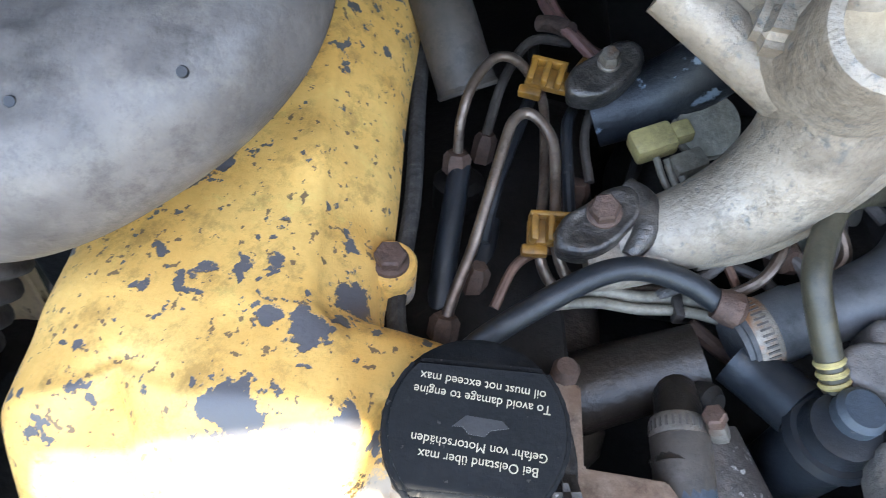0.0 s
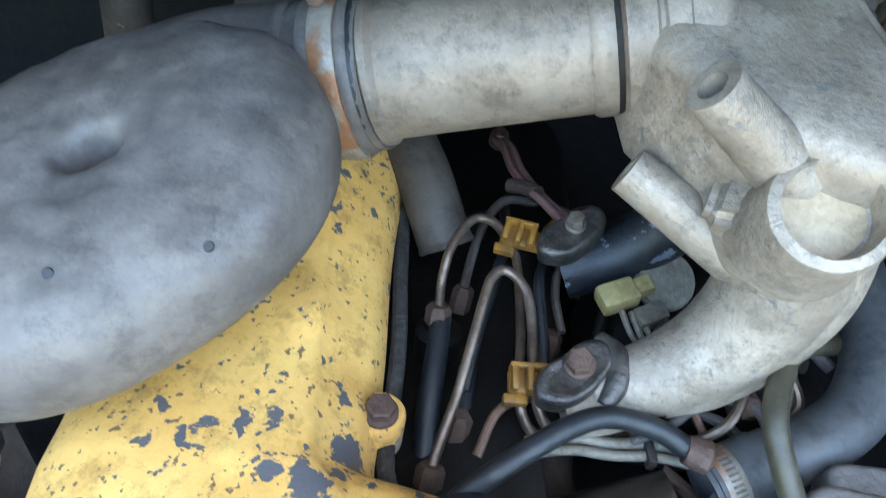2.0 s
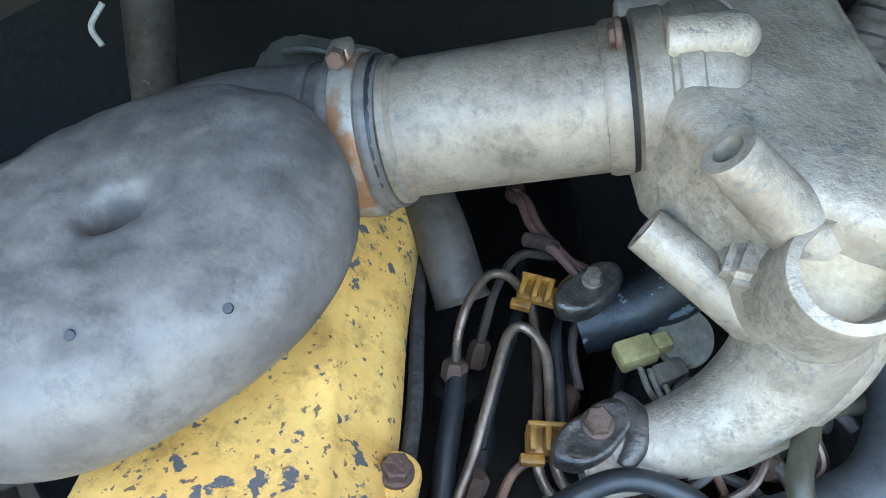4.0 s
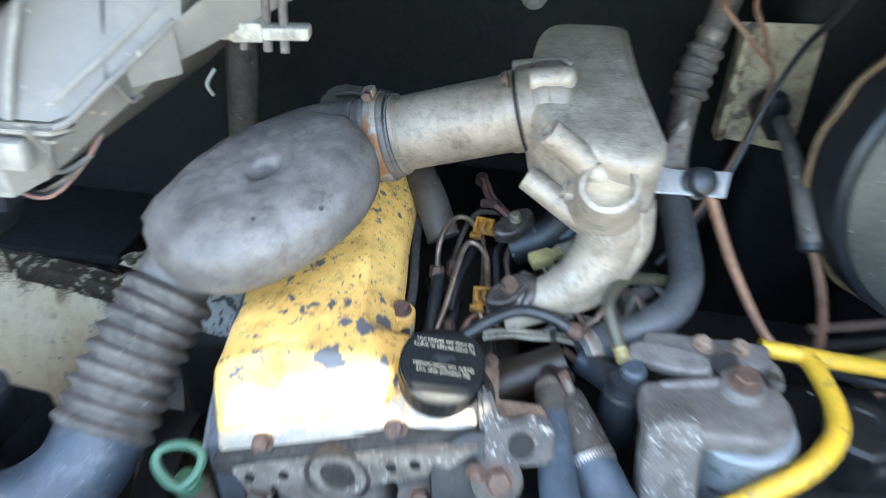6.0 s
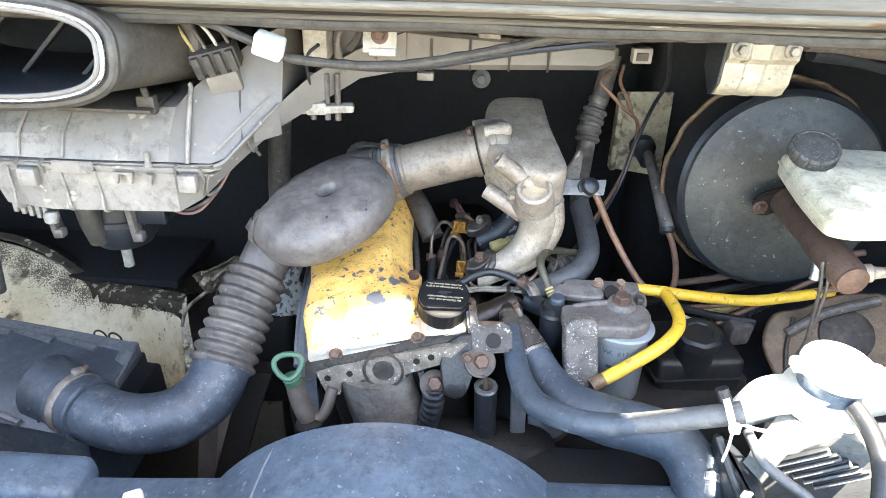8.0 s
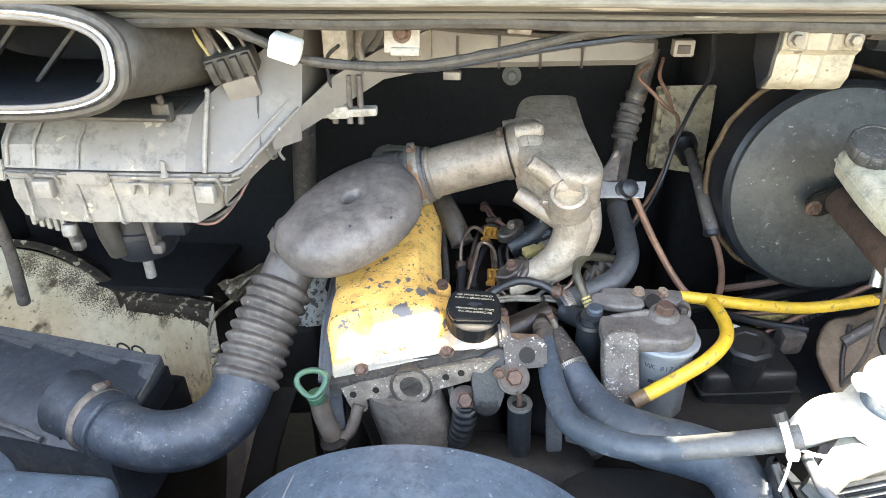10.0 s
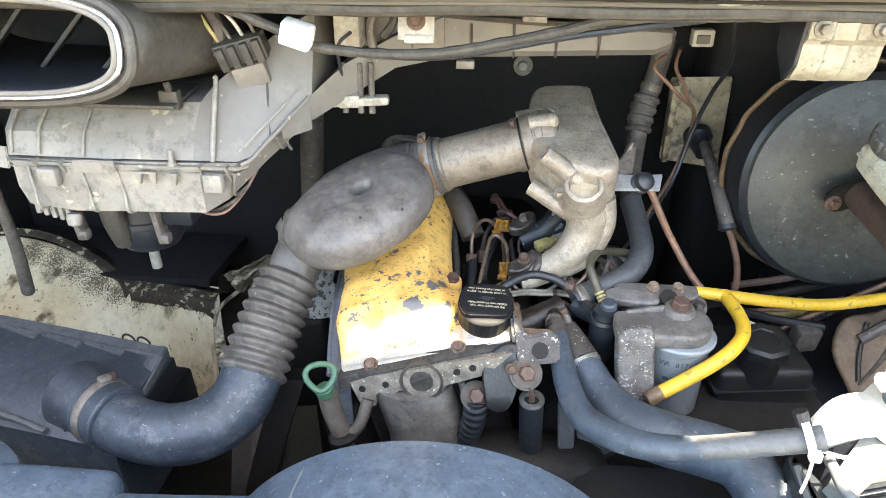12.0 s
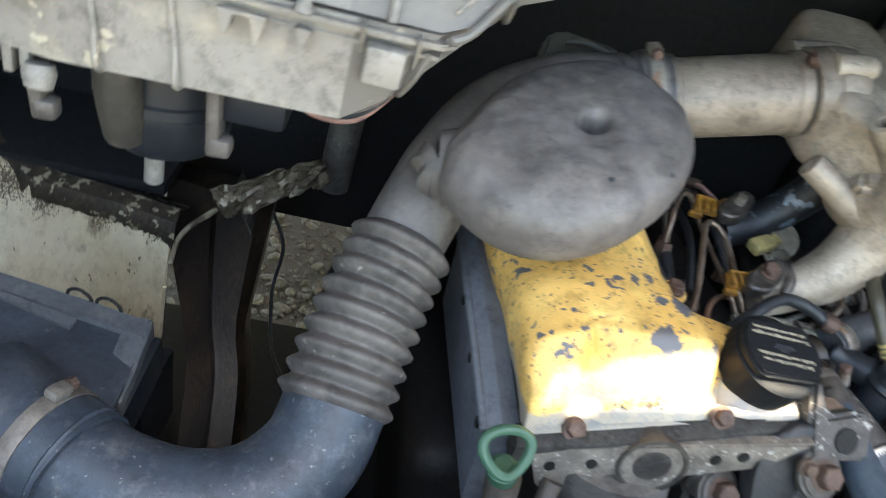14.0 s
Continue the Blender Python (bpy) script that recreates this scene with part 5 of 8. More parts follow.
    for x in (-0.391, -0.371, -0.343):
        part("hook", slab([(-0.0055, 0), (0.0055, 0), (0.001, -0.017), (-0.001, -0.017)], axes_at((x, 0.137, 1.419), (0, -1, 0), (1, 0, 0)), 0.007, 0.0008), GREY_PLASTIC, own)
    part("hook_bar", block((0.030, 0.006, 0.003), pose(-0.381, 0.133, 1.419), 0.0008), GREY_PLASTIC, own)
    part("stud", lathe([(0.007, -0.004), (0.004, 0.002), (0.004, 0.016), (0.002, 0.018)], axes_at((-0.345, 0.138, 1.433), (0, 0, 1)), 12), GREY_PLASTIC, own)
    part("tab", slab([(-0.030, 0.0), (0.030, 0.0), (0.030, -0.012), (0.024, -0.018), (-0.030, -0.018)], axes_at((-0.452, 0.1375, 1.4325), (0, -1, 0), (1, 0, 0)), 0.004, 0.0012), GREY_PLASTIC, own)
    part("side_tab", slab([(-0.024, -0.012), (0.012, -0.016), (0.012, 0.014), (-0.010, 0.016)], axes_at((-0.596, 0.155, 1.425), (0, -1, 0.2), (1, 0, 0)), 0.005, 0.0012), GREY_PLASTIC, own)
    part("end_clip", block((0.030, 0.018, 0.024), pose(0.350, 0.355, 1.556, 0, 0, 4), 0.003), GREY_PLASTIC, own)
    part("end_clip_slot", block((0.018, 0.004, 0.012), pose(0.350, 0.3455, 1.555, 0, 0, 4), 0.001), INLET_GREY, own)
    part("lower_tab", block((0.026, 0.014, 0.012), pose(0.022, 0.338, 1.516), 0.002), GREY_PLASTIC, own)
    part("upper_block", block((0.036, 0.05, 0.07), pose(-0.128, 0.275, 1.588), 0.006), LATCH_PALE, own, "dusty pale bracket block")
    part("pipe_frame", tube([(-0.098, 0.29, 1.53), (-0.103, 0.285, 1.58), (-0.08, 0.285, 1.602), (-0.02, 0.30, 1.600), (0.04, 0.33, 1.592)], 0.006, 8), DUCT_GREY, own)
    part("hook_arm", tube([(-0.060, 0.255, 1.620), (-0.066, 0.252, 1.590), (-0.080, 0.255, 1.572)], 0.0055, 8), INLET_GREY, own)


def build_blower():
    own = thing("blower_motor", "black blower motor under the heater box with pale nozzle", "blower motor")
    part("motor", lathe([(0.015, -0.070), (0.040, -0.066), (0.050, -0.052), (0.0535, -0.030), (0.0535, -0.026), (0.056, -0.024), (0.056, -0.016), (0.0535, -0.014), (0.0535, 0.03)], axes_at((-0.452, 0.235, 1.325), (0, 0.05, 1)), 40), BLACK_PLASTIC, own)
    part("nozzle", tube([(-0.463, 0.247, 1.285), (-0.466, 0.249, 1.24), (-0.468, 0.252, 1.200)], lambda s: 0.0085, 14), GREY_PLASTIC, own)
    part("column", tube([(-0.470, 0.170, 1.360), (-0.470, 0.176, 1.320), (-0.470, 0.190, 1.282)], 0.0165, 18), INLET_GREY, own, "grey moulded column")
    for x, y, z in ((-0.523, 0.17, 1.33), (-0.400, 0.17, 1.33)):
        part("bracket_arm", block((0.010, 0.022, 0.075), pose(x, y, z, 8, 0, 0), 0.003), BELLOWS, own)
        part("bracket_foot", block((0.016, 0.016, 0.016), pose(x + 0.006, y - 0.002, z - 0.028), 0.004), BELLOWS, own)
    part("fixing_lug", lathe([(0.009, -0.006), (0.011, 0), (0.009, 0.010), (0.005, 0.012)], axes_at((-0.512, 0.15, 1.338), (0, -0.3, -1)), 18), GREY_PLASTIC, own)
    for k in range(5):
        part("terminal", block((0.007, 0.010, 0.022), pose(-0.568 + 0.011 * k, 0.16, 1.350 - 0.003 * k), 0.0015), GREY_PLASTIC, own)
    part("connector", block((0.05, 0.04, 0.045), pose(-0.375, 0.19, 1.342), 0.006), BLACK_PLASTIC, own)
    for k, mat in enumerate((RED_WIRE, BLACK_RUBBER, BELLOWS)):
        part("wire", tube([(-0.355, 0.19, 1.345), (-0.33, 0.18 + 0.004 * k, 1.338), (-0.300, 0.175, 1.345 + 0.004 * k), (-0.275, 0.19, 1.37), (-0.26, 0.21, 1.395)], 0.0022, 8), mat, own)


def build_air_inlet():
    own = thing("air_inlet", "black air inlet mouth with a bright rubber-trimmed rim", "air inlet")
    def oval(cx, cz, w, h, y, n=36, p=3.0):
        return [(cx + w * math.copysign(abs(math.cos(a)) ** (2 / p), math.cos(a)), y + 0.012 * math.copysign(abs(math.sin(a)) ** (2 / p), math.sin(a)), cz + h * math.copysign(abs(math.sin(a)) ** (2 / p), math.sin(a))) for a in (2 * math.pi * k / n for k in range(n))]
    cx, cz = -0.520, 1.596
    rim = oval(cx, cz, 0.181, 0.055, 0.066)
    part("rim", tube(rim + rim[:2], 0.0036, 10, 2), CHROME, own, "bright rim")
    inner = [(x, y - 0.001, z) for x, y, z in oval(cx, cz, 0.175, 0.050, 0.066)]
    part("inner_rim", tube(inner + inner[:2], 0.0034, 10, 2), DUCT_GREY, own)
    seal = [(x, y + 0.009, z - 0.001) for x, y, z in oval(cx, cz, 0.190, 0.062, 0.066)]
    part("rim_seal", tube(seal + seal[:2], 0.0080, 10, 2), INLET_GREY, own, "dusty rubber rim seal")
    bm = loft([oval(cx, cz, 0.186, 0.058, 0.072), oval(cx + 0.002, cz - 0.006, 0.176, 0.050, 0.12), oval(cx + 0.02, cz - 0.012, 0.19, 0.046, 0.22), oval(cx + 0.05, cz - 0.016, 0.20, 0.044, 0.32)], cap=False)
    duct = part("duct", bm, BLACK_PLASTIC, own)
    duct.modifiers.new("thick", "SOLIDIFY").thickness = 0.003
    part("back", block((0.46, 0.01, 0.16), pose(cx + 0.05, 0.335, cz - 0.01), 0.002), FIREWALL, own)
    for k in range(4):
        x = cx - 0.13 + 0.085 * k
        part("slat", block((0.006, 0.012, 0.135), pose(x + 0.01, 0.185, cz - 0.008, 0, 46, 0), 0.0015), SLAT_GREY, own)
    flare = loft([oval(cx, cz, 0.193, 0.064, 0.078), oval(cx + 0.006, cz - 0.004, 0.192, 0.062, 0.115), oval(cx + 0.026, cz - 0.016, 0.196, 0.060, 0.185), oval(cx + 0.056, cz - 0.024, 0.205, 0.060, 0.260)], cap=False)
    skirt = part("flare", flare, INLET_GREY, own, "dusty dark flared duct")
    skirt.modifiers.new("thick", "SOLIDIFY").thickness = 0.003
    part("base_plate", block((0.28, 0.085, 0.006), pose(-0.480, 0.205, 1.500, 4, 0, 0), 0.002), INLET_GREY, own)
    part("lug", block((0.026, 0.016, 0.026), pose(-0.352, 0.182, 1.503), 0.003), INLET_GREY, own)
    part("lug_pin", lathe([(0.004, -0.006), (0.005, 0.012), (0.003, 0.014)], axes_at((-0.350, 0.178, 1.515), (0, -0.3, 1)), 10), INLET_GREY, own)


def build_harness():
    own = thing("wiring_harness", "taped grey wiring harness clipped along the scuttle", "wiring")
    part("loom", tube([(-0.40, 0.135, 1.640), (-0.265, 0.137, 1.632), (-0.19, 0.138, 1.608), (-0.150, 0.145, 1.586), (-0.08, 0.16, 1.574), (0.0, 0.17, 1.573), (0.08, 0.165, 1.588), (0.15, 0.157, 1.605), (0.21, 0.148, 1.620), (0.34, 0.138, 1.627), (0.70, 0.135, 1.634)], lambda s: 0.0062 + 0.0007 * math.sin(s * 190) * math.sin(s * 47), 10, 24), LOOM, own)
    part("loom", tube([(-0.13, 0.15, 1.580), (-0.07, 0.163, 1.570), (0.01, 0.172, 1.568), (0.09, 0.166, 1.583), (0.16, 0.16, 1.598), (0.3, 0.143, 1.622)], 0.004, 8, 8), BLACK_RUBBER, own)
    conn = thing("wire_connector", "white plastic wiring connector on the harness", "connector")
    part("shell", block((0.037, 0.024, 0.028), pose(-0.157, 0.131, 1.601, 8, 18, 0), 0.004, 3), WHITE_PLASTIC, conn)
    part("latch", block((0.020, 0.008, 0.010), pose(-0.146, 0.118, 1.596, 8, 18, 0), 0.002), WHITE_PLASTIC, conn)
    plug = thing("multi_plug", "grey multi-pin plug with pale wires behind the scuttle", "connector")
    m = pose(-0.255, 0.205, 1.565, 10, -14, 8)
    part("body", block((0.065, 0.03, 0.032), m, 0.003), LOOM, plug)
    for k in range(4):
        part("ridge", block((0.010, 0.012, 0.03), m @ pose(-0.024 + 0.016 * k, -0.016, -0.002), 0.0015), LOOM, plug)
        part("wire", tube([m @ Vector((-0.024 + 0.016 * k, 0, 0.014)), m @ Vector((-0.03 + 0.016 * k, 0.004, 0.036)), m @ Vector((-0.04 + 0.012 * k, 0.02, 0.06))], 0.0025, 8), (PALE_YELLOW, BELLOWS, WHITE_PAINT, BELLOWS)[k], plug)
    part("lower_shell", block((0.045, 0.028, 0.03), m @ pose(0.0, 0.0, -0.034), 0.003), DUCT_GREY, plug)
    part("loop", tube([(-0.325, 0.22, 1.57), (-0.322, 0.215, 1.605), (-0.30, 0.21, 1.618), (-0.282, 0.205, 1.590), (-0.287, 0.205, 1.555)], 0.008, 10), BELLOWS, plug)
    # bracket with rusty bolt
    br = thing("scuttle_bracket", "grey steel tab with a rusty bolt under the scuttle", "bracket")
    part("tab", block((0.044, 0.004, 0.05), pose(-0.024, 0.176, 1.612, -18, 0, 0), 0.001), LATCH_PALE, br)
    part("foot", block((0.036, 0.016, 0.010), pose(-0.020, 0.172, 1.588, -18, 0, 0), 0.002), LATCH_PALE, br)
    hex_bolt(br, (-0.024, 0.172, 1.610), (0, -1, 0.3), 0.0075, 0.008, 1.5)
    # latch under the duct
    la = thing("duct_latch", "pale plastic latch hanging under the heater duct", "latch")
    part("bar", block((0.080, 0.020, 0.012), pose(-0.120, 0.272, 1.479, 0, -2, 6), 0.003), LATCH_PALE, la)
    part("bar_step", block((0.030, 0.022, 0.018), pose(-0.135, 0.270, 1.480, 0, -2, 6), 0.003), LATCH_PALE, la)
    for x in (-0.142, -0.120, -0.104):
        part("pin", lathe([(0.0045, -0.018), (0.0045, 0.05), (0.003, 0.052)], axes_at((x, 0.274, 1.479), (0, 0.1, 1)), 10), BELLOWS, la)
    part("wire", tube([(-0.138, 0.27, 1.488), (-0.142, 0.262, 1.52), (-0.140, 0.25, 1.56), (-0.12, 0.24, 1.58)], 0.0025, 8), BLACK_RUBBER, la)


# ---- right-hand side: brakes ----
def build_booster():
    own = thing("brake_booster", "large round black brake booster with a rusty rim", "brake booster")
    m = axes_at((0.617, 0.36, 1.337), (0.0, -0.985, 0.12), (1, 0, 0))
    part("shell_side", lathe([(0.1745, -0.076), (0.1735, -0.030), (0.170, -0.010), (0.163, -0.004)], m, 72), BLACK_PLASTIC, own, "black shell side")
    part("front_shell", lathe([(0.164, -0.006), (0.160, 0.002), (0.145, 0.0065), (0.12, 0.010), (0.085, 0.014), (0.060, 0.0165), (0.035, 0.018), (0.01, 0.0185)], m, 72), SHELL_BLACK, own)
    rim = [m @ Vector((0.180 * math.cos(a) * (1 + 0.004 * math.sin(22 * a) + 0.007 * math.sin(5 * a) * math.sin(13 * a)), 0.180 * math.sin(a) * (1 + 0.004 * math.sin(22 * a) + 0.007 * math.sin(5 * a) * math.sin(13 * a)), -0.074 + 0.002 * math.sin(14 * a))) for a in np.linspace(0, 2 * math.pi, 97)]
    part("rim", tube(rim, 0.0042, 10, 1), RIM_RUST, own, "rust-brown crimped rim")
    part("rear_shell", lathe([(0.178, -0.078), (0.175, -0.10), (0.15, -0.14), (0.10, -0.17), (0.06, -0.24)], m, 48), BLACK_PLASTIC, own)
    mc = thing("master_cylinder", "rusty brake master cylinder bolted to the booster", "brake cylinder")
    a, b = Vector((0.600, 0.318, 1.345)), Vector((0.622, 0.105, 1.322))
    ax = b - a
    part("barrel", lathe([(0.020, 0.0), (0.0225, 0.004), (0.0225, ax.length * 0.55), (0.024, ax.length * 0.56), (0.024, ax.length * 0.96), (0.021, ax.length)], axes_at(a, ax), 32), RUST_DARK, mc)
    part("end_plug", lathe([(0.0215, 0), (0.0215, 0.004), (0.018, 0.006)], axes_at(b, ax), 28), RUST, mc)
    fl = axes_at((0.596, 0.322, 1.347), ax, (1, 0, 0.4))
    part("mounting_flange", slab([(-0.045, -0.012), (-0.03, -0.022), (0.03, -0.022), (0.045, -0.012), (0.045, 0.012), (0.03, 0.022), (-0.03, 0.022), (-0.045, 0.012)], fl, 0.010, 0.003), DARK_METAL, mc)
    hex_bolt(mc, fl @ Vector((-0.036, 0, 0.010)), ax, 0.008, 0.010, 1.5, RUST)
    hex_bolt(mc, fl @ Vector((0.036, 0, 0.010)), ax, 0.008, 0.010, 1.2, ZINC)
    part("pipe_union", lathe([(0.013, 0.0), (0.013, 0.012), (0.009, 0.016), (0.007, 0.036), (0.003, 0.050)], axes_at((0.640, 0.12, 1.325), (1, -0.15, 0.2)), 14), ALLOY, mc)
    part("outlet", tube([(0.62, 0.20, 1.318), (0.617, 0.19, 1.29), (0.615, 0.185, 1.275)], 0.008, 12), ZINC, mc)
    re = thing("brake_fluid_reservoir", "milky white brake fluid reservoir with black cap", "reservoir")
    plan = [(0.548, 0.245), (0.600, 0.268), (0.700, 0.270), (0.712, 0.230), (0.706, 0.110), (0.690, 0.078), (0.600, 0.058), (0.560, 0.062), (0.545, 0.082), (0.543, 0.160)]
    rm = pose(0, 0, 1.398, 3, 0, 0)
    part("tank", cushion(plan, rm, 0.040, 0.010), RES_WHITE, re)
    grown = [(0.628 + (x - 0.628) * 1.035, 0.165 + (y - 0.165) * 1.03) for x, y in plan]
    part("seam", cushion(grown, rm @ pose(0, 0, 0.021), 0.005, 0.002), RES_WHITE, re, "yellowed moulded seam")
    part("upper_chamber", cushion([(0.580, 0.175), (0.640, 0.190), (0.700, 0.180), (0.700, 0.110), (0.640, 0.092), (0.590, 0.105)], rm @ pose(0, 0, 0.026), 0.024, 0.010), RES_WHITE, re)
    part("filler_neck", lathe([(0.030, -0.03), (0.030, 0.012)], axes_at((0.574, 0.212, 1.452), (-0.04, -0.42, 0.9)), 32), RES_WHITE, re)
    cap_m = axes_at((0.573, 0.208, 1.462), (-0.04, -0.42, 0.9))
    bm = bmesh.new()
    prof = [(0.0315, -0.004), (0.0335, 0.0), (0.0335, 0.013), (0.0310, 0.0165), (0.028, 0.0165), (0.027, 0.0150), (0.008, 0.0150)]
    rings = []
    for r, h in prof:
        ring = []
        for k in range(72):
            rr = r - (0.0024 if k % 6 == 0 and -0.001 < h < 0.014 else 0)
            ring.append(bm.verts.new(cap_m @ Vector((rr * math.cos(2 * math.pi * k / 72), rr * math.sin(2 * math.pi * k / 72), h))))
        rings.append(ring)
    for ra, rb in zip(rings, rings[1:]):
        for k in range(72):
            bm.faces.new((ra[k], ra[(k + 1) % 72], rb[(k + 1) % 72], rb[k]))
    bm.faces.new(rings[0])
    bm.faces.new(rings[-1])
    part("cap", bm, CAP_DUSTY, re, "dusty ribbed black screw cap")
    wire = thing("fluid_sensor_wire", "grey twin wire hanging from the brake cylinder", "wire")
    for d in (0.0, 0.009):
        part("strand", tube([(0.590 + d, 0.13, 1.335), (0.592 + d, 0.12, 1.30), (0.600 + d * 0.6, 0.13, 1.25), (0.606 + d * 0.3, 0.14, 1.19), (0.60, 0.16, 1.12)], 0.0026, 8), BELLOWS, wire)


def build_right_bracket():
    own = thing("folded_bracket", "cream-painted folded sheet bracket with two bolts", "bracket")
    prof = [(0.0, 0.0), (0.002, -0.022), (0.012, -0.030), (0.016, -0.055), (0.030, -0.072), (0.045, -0.078)]
    secs = []
    for x in (0.406, 0.428, 0.432, 0.452, 0.457, 0.484, 0.4895):
        w = 0.004 if x in (0.428, 0.452) else 0.0
        secs.append([(x, 0.128 + y - w, 1.628 + z) for y, z in prof] + [(x, 0.134 + y, 1.632 + z) for y, z in reversed(prof)])
    part("plate", loft(secs), CREAM_CLEAN, own)
    part("side_flap", slab([(0, 0), (0.085, 0.0), (0.075, -0.05), (0.04, -0.078), (0.012, -0.055)], axes_at((0.401, 0.13, 1.628), (1, 0, 0), (0, 1, 0)), 0.004, 0.001), BLACK_PLASTIC, own)
    for x in (0.417, 0.477):
        hex_bolt(own, (x, 0.124, 1.618), (0, -1, 0.1), 0.0062, 0.009, 1.6, DISC_PALE)
    cables = thing("cable_bundle", "dark cable bundle behind the brake booster", "wiring")
    part("cable", tube([(0.52, 0.20, 1.615), (0.60, 0.25, 1.600), (0.70, 0.28, 1.580), (0.78, 0.30, 1.52), (0.84, 0.32, 1.42)], 0.012, 12), BELLOWS, cables)
    part("cable", tube([(0.54, 0.22, 1.595), (0.64, 0.27, 1.575), (0.74, 0.30, 1.54), (0.80, 0.31, 1.46)], 0.009, 12), BLACK_RUBBER, cables)
    part("stay", tube([(0.60, 0.16, 1.65), (0.63, 0.20, 1.61), (0.655, 0.24, 1.585)], 0.003, 8), ZINC, cables)
    part("stay_tip", lathe([(0.004, 0), (0.004, 0.008)], axes_at((0.655, 0.24, 1.582), (0.5, 0.6, -0.4)), 10), PALE_YELLOW, cables)


def build_bulkhead_things():
    plate = thing("bulkhead_plate", "grimy cream bulkhead plate with a black grommet", "bulkhead plate")
    pm = axes_at((0.428, 0.628, 1.344), (-0.05, -0.97, 0.26), (1, -0.1, 0))
    part("plate", slab([(-0.056, -0.075), (0.050, -0.085), (0.056, 0.082), (-0.052, 0.075)], pm, 0.006, 0.002), CREAM_DIRTY, plate)
    part("fold", block((0.012, 0.03, 0.15), pose(0.379, 0.61, 1.345, 4, 0, 0), 0.003), CREAM_DIRTY, plate)
    part("grommet", lathe([(0.025, -0.004), (0.025, 0.010), (0.019, 0.016), (0.015, 0.034), (0.012, 0.050)], axes_at((0.431, 0.602, 1.324), (0.05, -0.85, -0.35)), 28), BLACK_RUBBER, plate)
    rod = thing("clutch_cable", "dark sleeved cable from the bulkhead grommet", "cable")
    part("sleeve", tube([(0.432, 0.55, 1.326), (0.432, 0.47, 1.312), (0.440, 0.41, 1.276), (0.447, 0.38, 1.250)], lambda s: 0.0085 + 0.004 * s, 14), BELLOWS, rod)
    part("end_cup", lathe([(0.0135, 0), (0.0145, 0.008), (0.010, 0.012)], axes_at((0.446, 0.384, 1.254), (0.1, -0.5, -0.8)), 18), BLACK_RUBBER, rod)
    pipe = thing("brake_pipe", "brown coated pipe looping from the throttle bracket", "pipe")
    part("pipe", tube([(0.283, 0.281, 1.366), (0.296, 0.276, 1.355), (0.329, 0.27, 1.292), (0.372, 0.255, 1.226), (0.400, 0.245, 1.203), (0.428, 0.25, 1.196), (0.446, 0.285, 1.203), (0.454, 0.325, 1.216), (0.452, 0.358, 1.236), (0.447, 0.378, 1.249)], 0.0052, 12, 8), COPPER_PIPE, pipe)
    part("grommet", lathe([(0.010, -0.012), (0.0155, -0.008), (0.0155, -0.002), (0.011, 0.0), (0.0145, 0.004), (0.013, 0.012), (0.007, 0.016)], axes_at((0.283, 0.281, 1.366), (0.3, -0.6, 0.5)), 24), BLACK_RUBBER, pipe)
    # heater hose with a ribbed coupling
    hose = thing("heater_hose", "dark rubber heater hose with a ribbed coupling", "hose")
    part("upper_hose", tube([(0.350, 0.60, 1.50), (0.336, 0.585, 1.43), (0.318, 0.56, 1.376), (0.309, 0.53, 1.32), (0.296, 0.46, 1.300), (0.292, 0.40, 1.280)], 0.017, 18), BELLOWS, hose)
    part("coupling", tube([(0.327, 0.573, 1.404), (0.318, 0.56, 1.376), (0.313, 0.545, 1.348)], lambda s: 0.0205 + 0.003 * (math.sin(s * 22) > 0.2), 20, 10), BELLOWS, hose)
    part("coupling_ring", lathe([(0.0185, -0.006), (0.0195, 0), (0.0185, 0.006)], axes_at((0.331, 0.580, 1.418), (0.25, 0.25, 0.9)), 20), DULL_CLAMP, hose)
    lower = thing("coolant_hose", "grey rubber coolant hose bending under the manifold", "hose")
    part("hose", tube([(0.292, 0.40, 1.280), (0.300, 0.345, 1.258), (0.300, 0.295, 1.245), (0.283, 0.255, 1.234), (0.255, 0.232, 1.226), (0.222, 0.218, 1.216), (0.196, 0.205, 1.207)], 0.0178, 22), HOSE_GREY, lower)
    part("end_cuff", tube([(0.226, 0.220, 1.217), (0.212, 0.213, 1.212), (0.198, 0.206, 1.208)], 0.0188, 22), HOSE_GREY, lower)
    band(None, (0.206, 0.210, 1.210), (0.03, 0.014, 0.009), 0.0182, 0.012, RUSTY_CLAMP, 2.2)
    ol = thing("vacuum_hose", "oily olive vacuum hose with yellow bands", "hose")
    pts = [(0.285, 0.30, 1.238), (0.262, 0.288, 1.246), (0.236, 0.262, 1.262), (0.222, 0.238, 1.268), (0.214, 0.212, 1.264), (0.222, 0.193, 1.246), (0.234, 0.176, 1.226)]
    part("hose", tube(pts, 0.0065, 14), OLIVE, ol)
    for k in range(3):
        part("ring", lathe([(0.0066, -0.0015), (0.0074, 0), (0.0066, 0.0015)], axes_at(Vector((0.2275, 0.184, 1.2362)) + Vector((0.0022, -0.0033, -0.0036)) * k, (0.012, -0.017, -0.019)), 16), PALE_YELLOW, ol)
    wires = thing("loose_wires", "thin brown and black wires hanging by the bulkhead", "wire")
    part("wire", tube([(0.376, 0.30, 1.59), (0.412, 0.42, 1.50), (0.415, 0.5, 1.434), (0.40, 0.52, 1.36), (0.377, 0.5, 1.28), (0.33, 0.44, 1.225), (0.29, 0.40, 1.19)], 0.0036, 8), BLACK_RUBBER, wires)
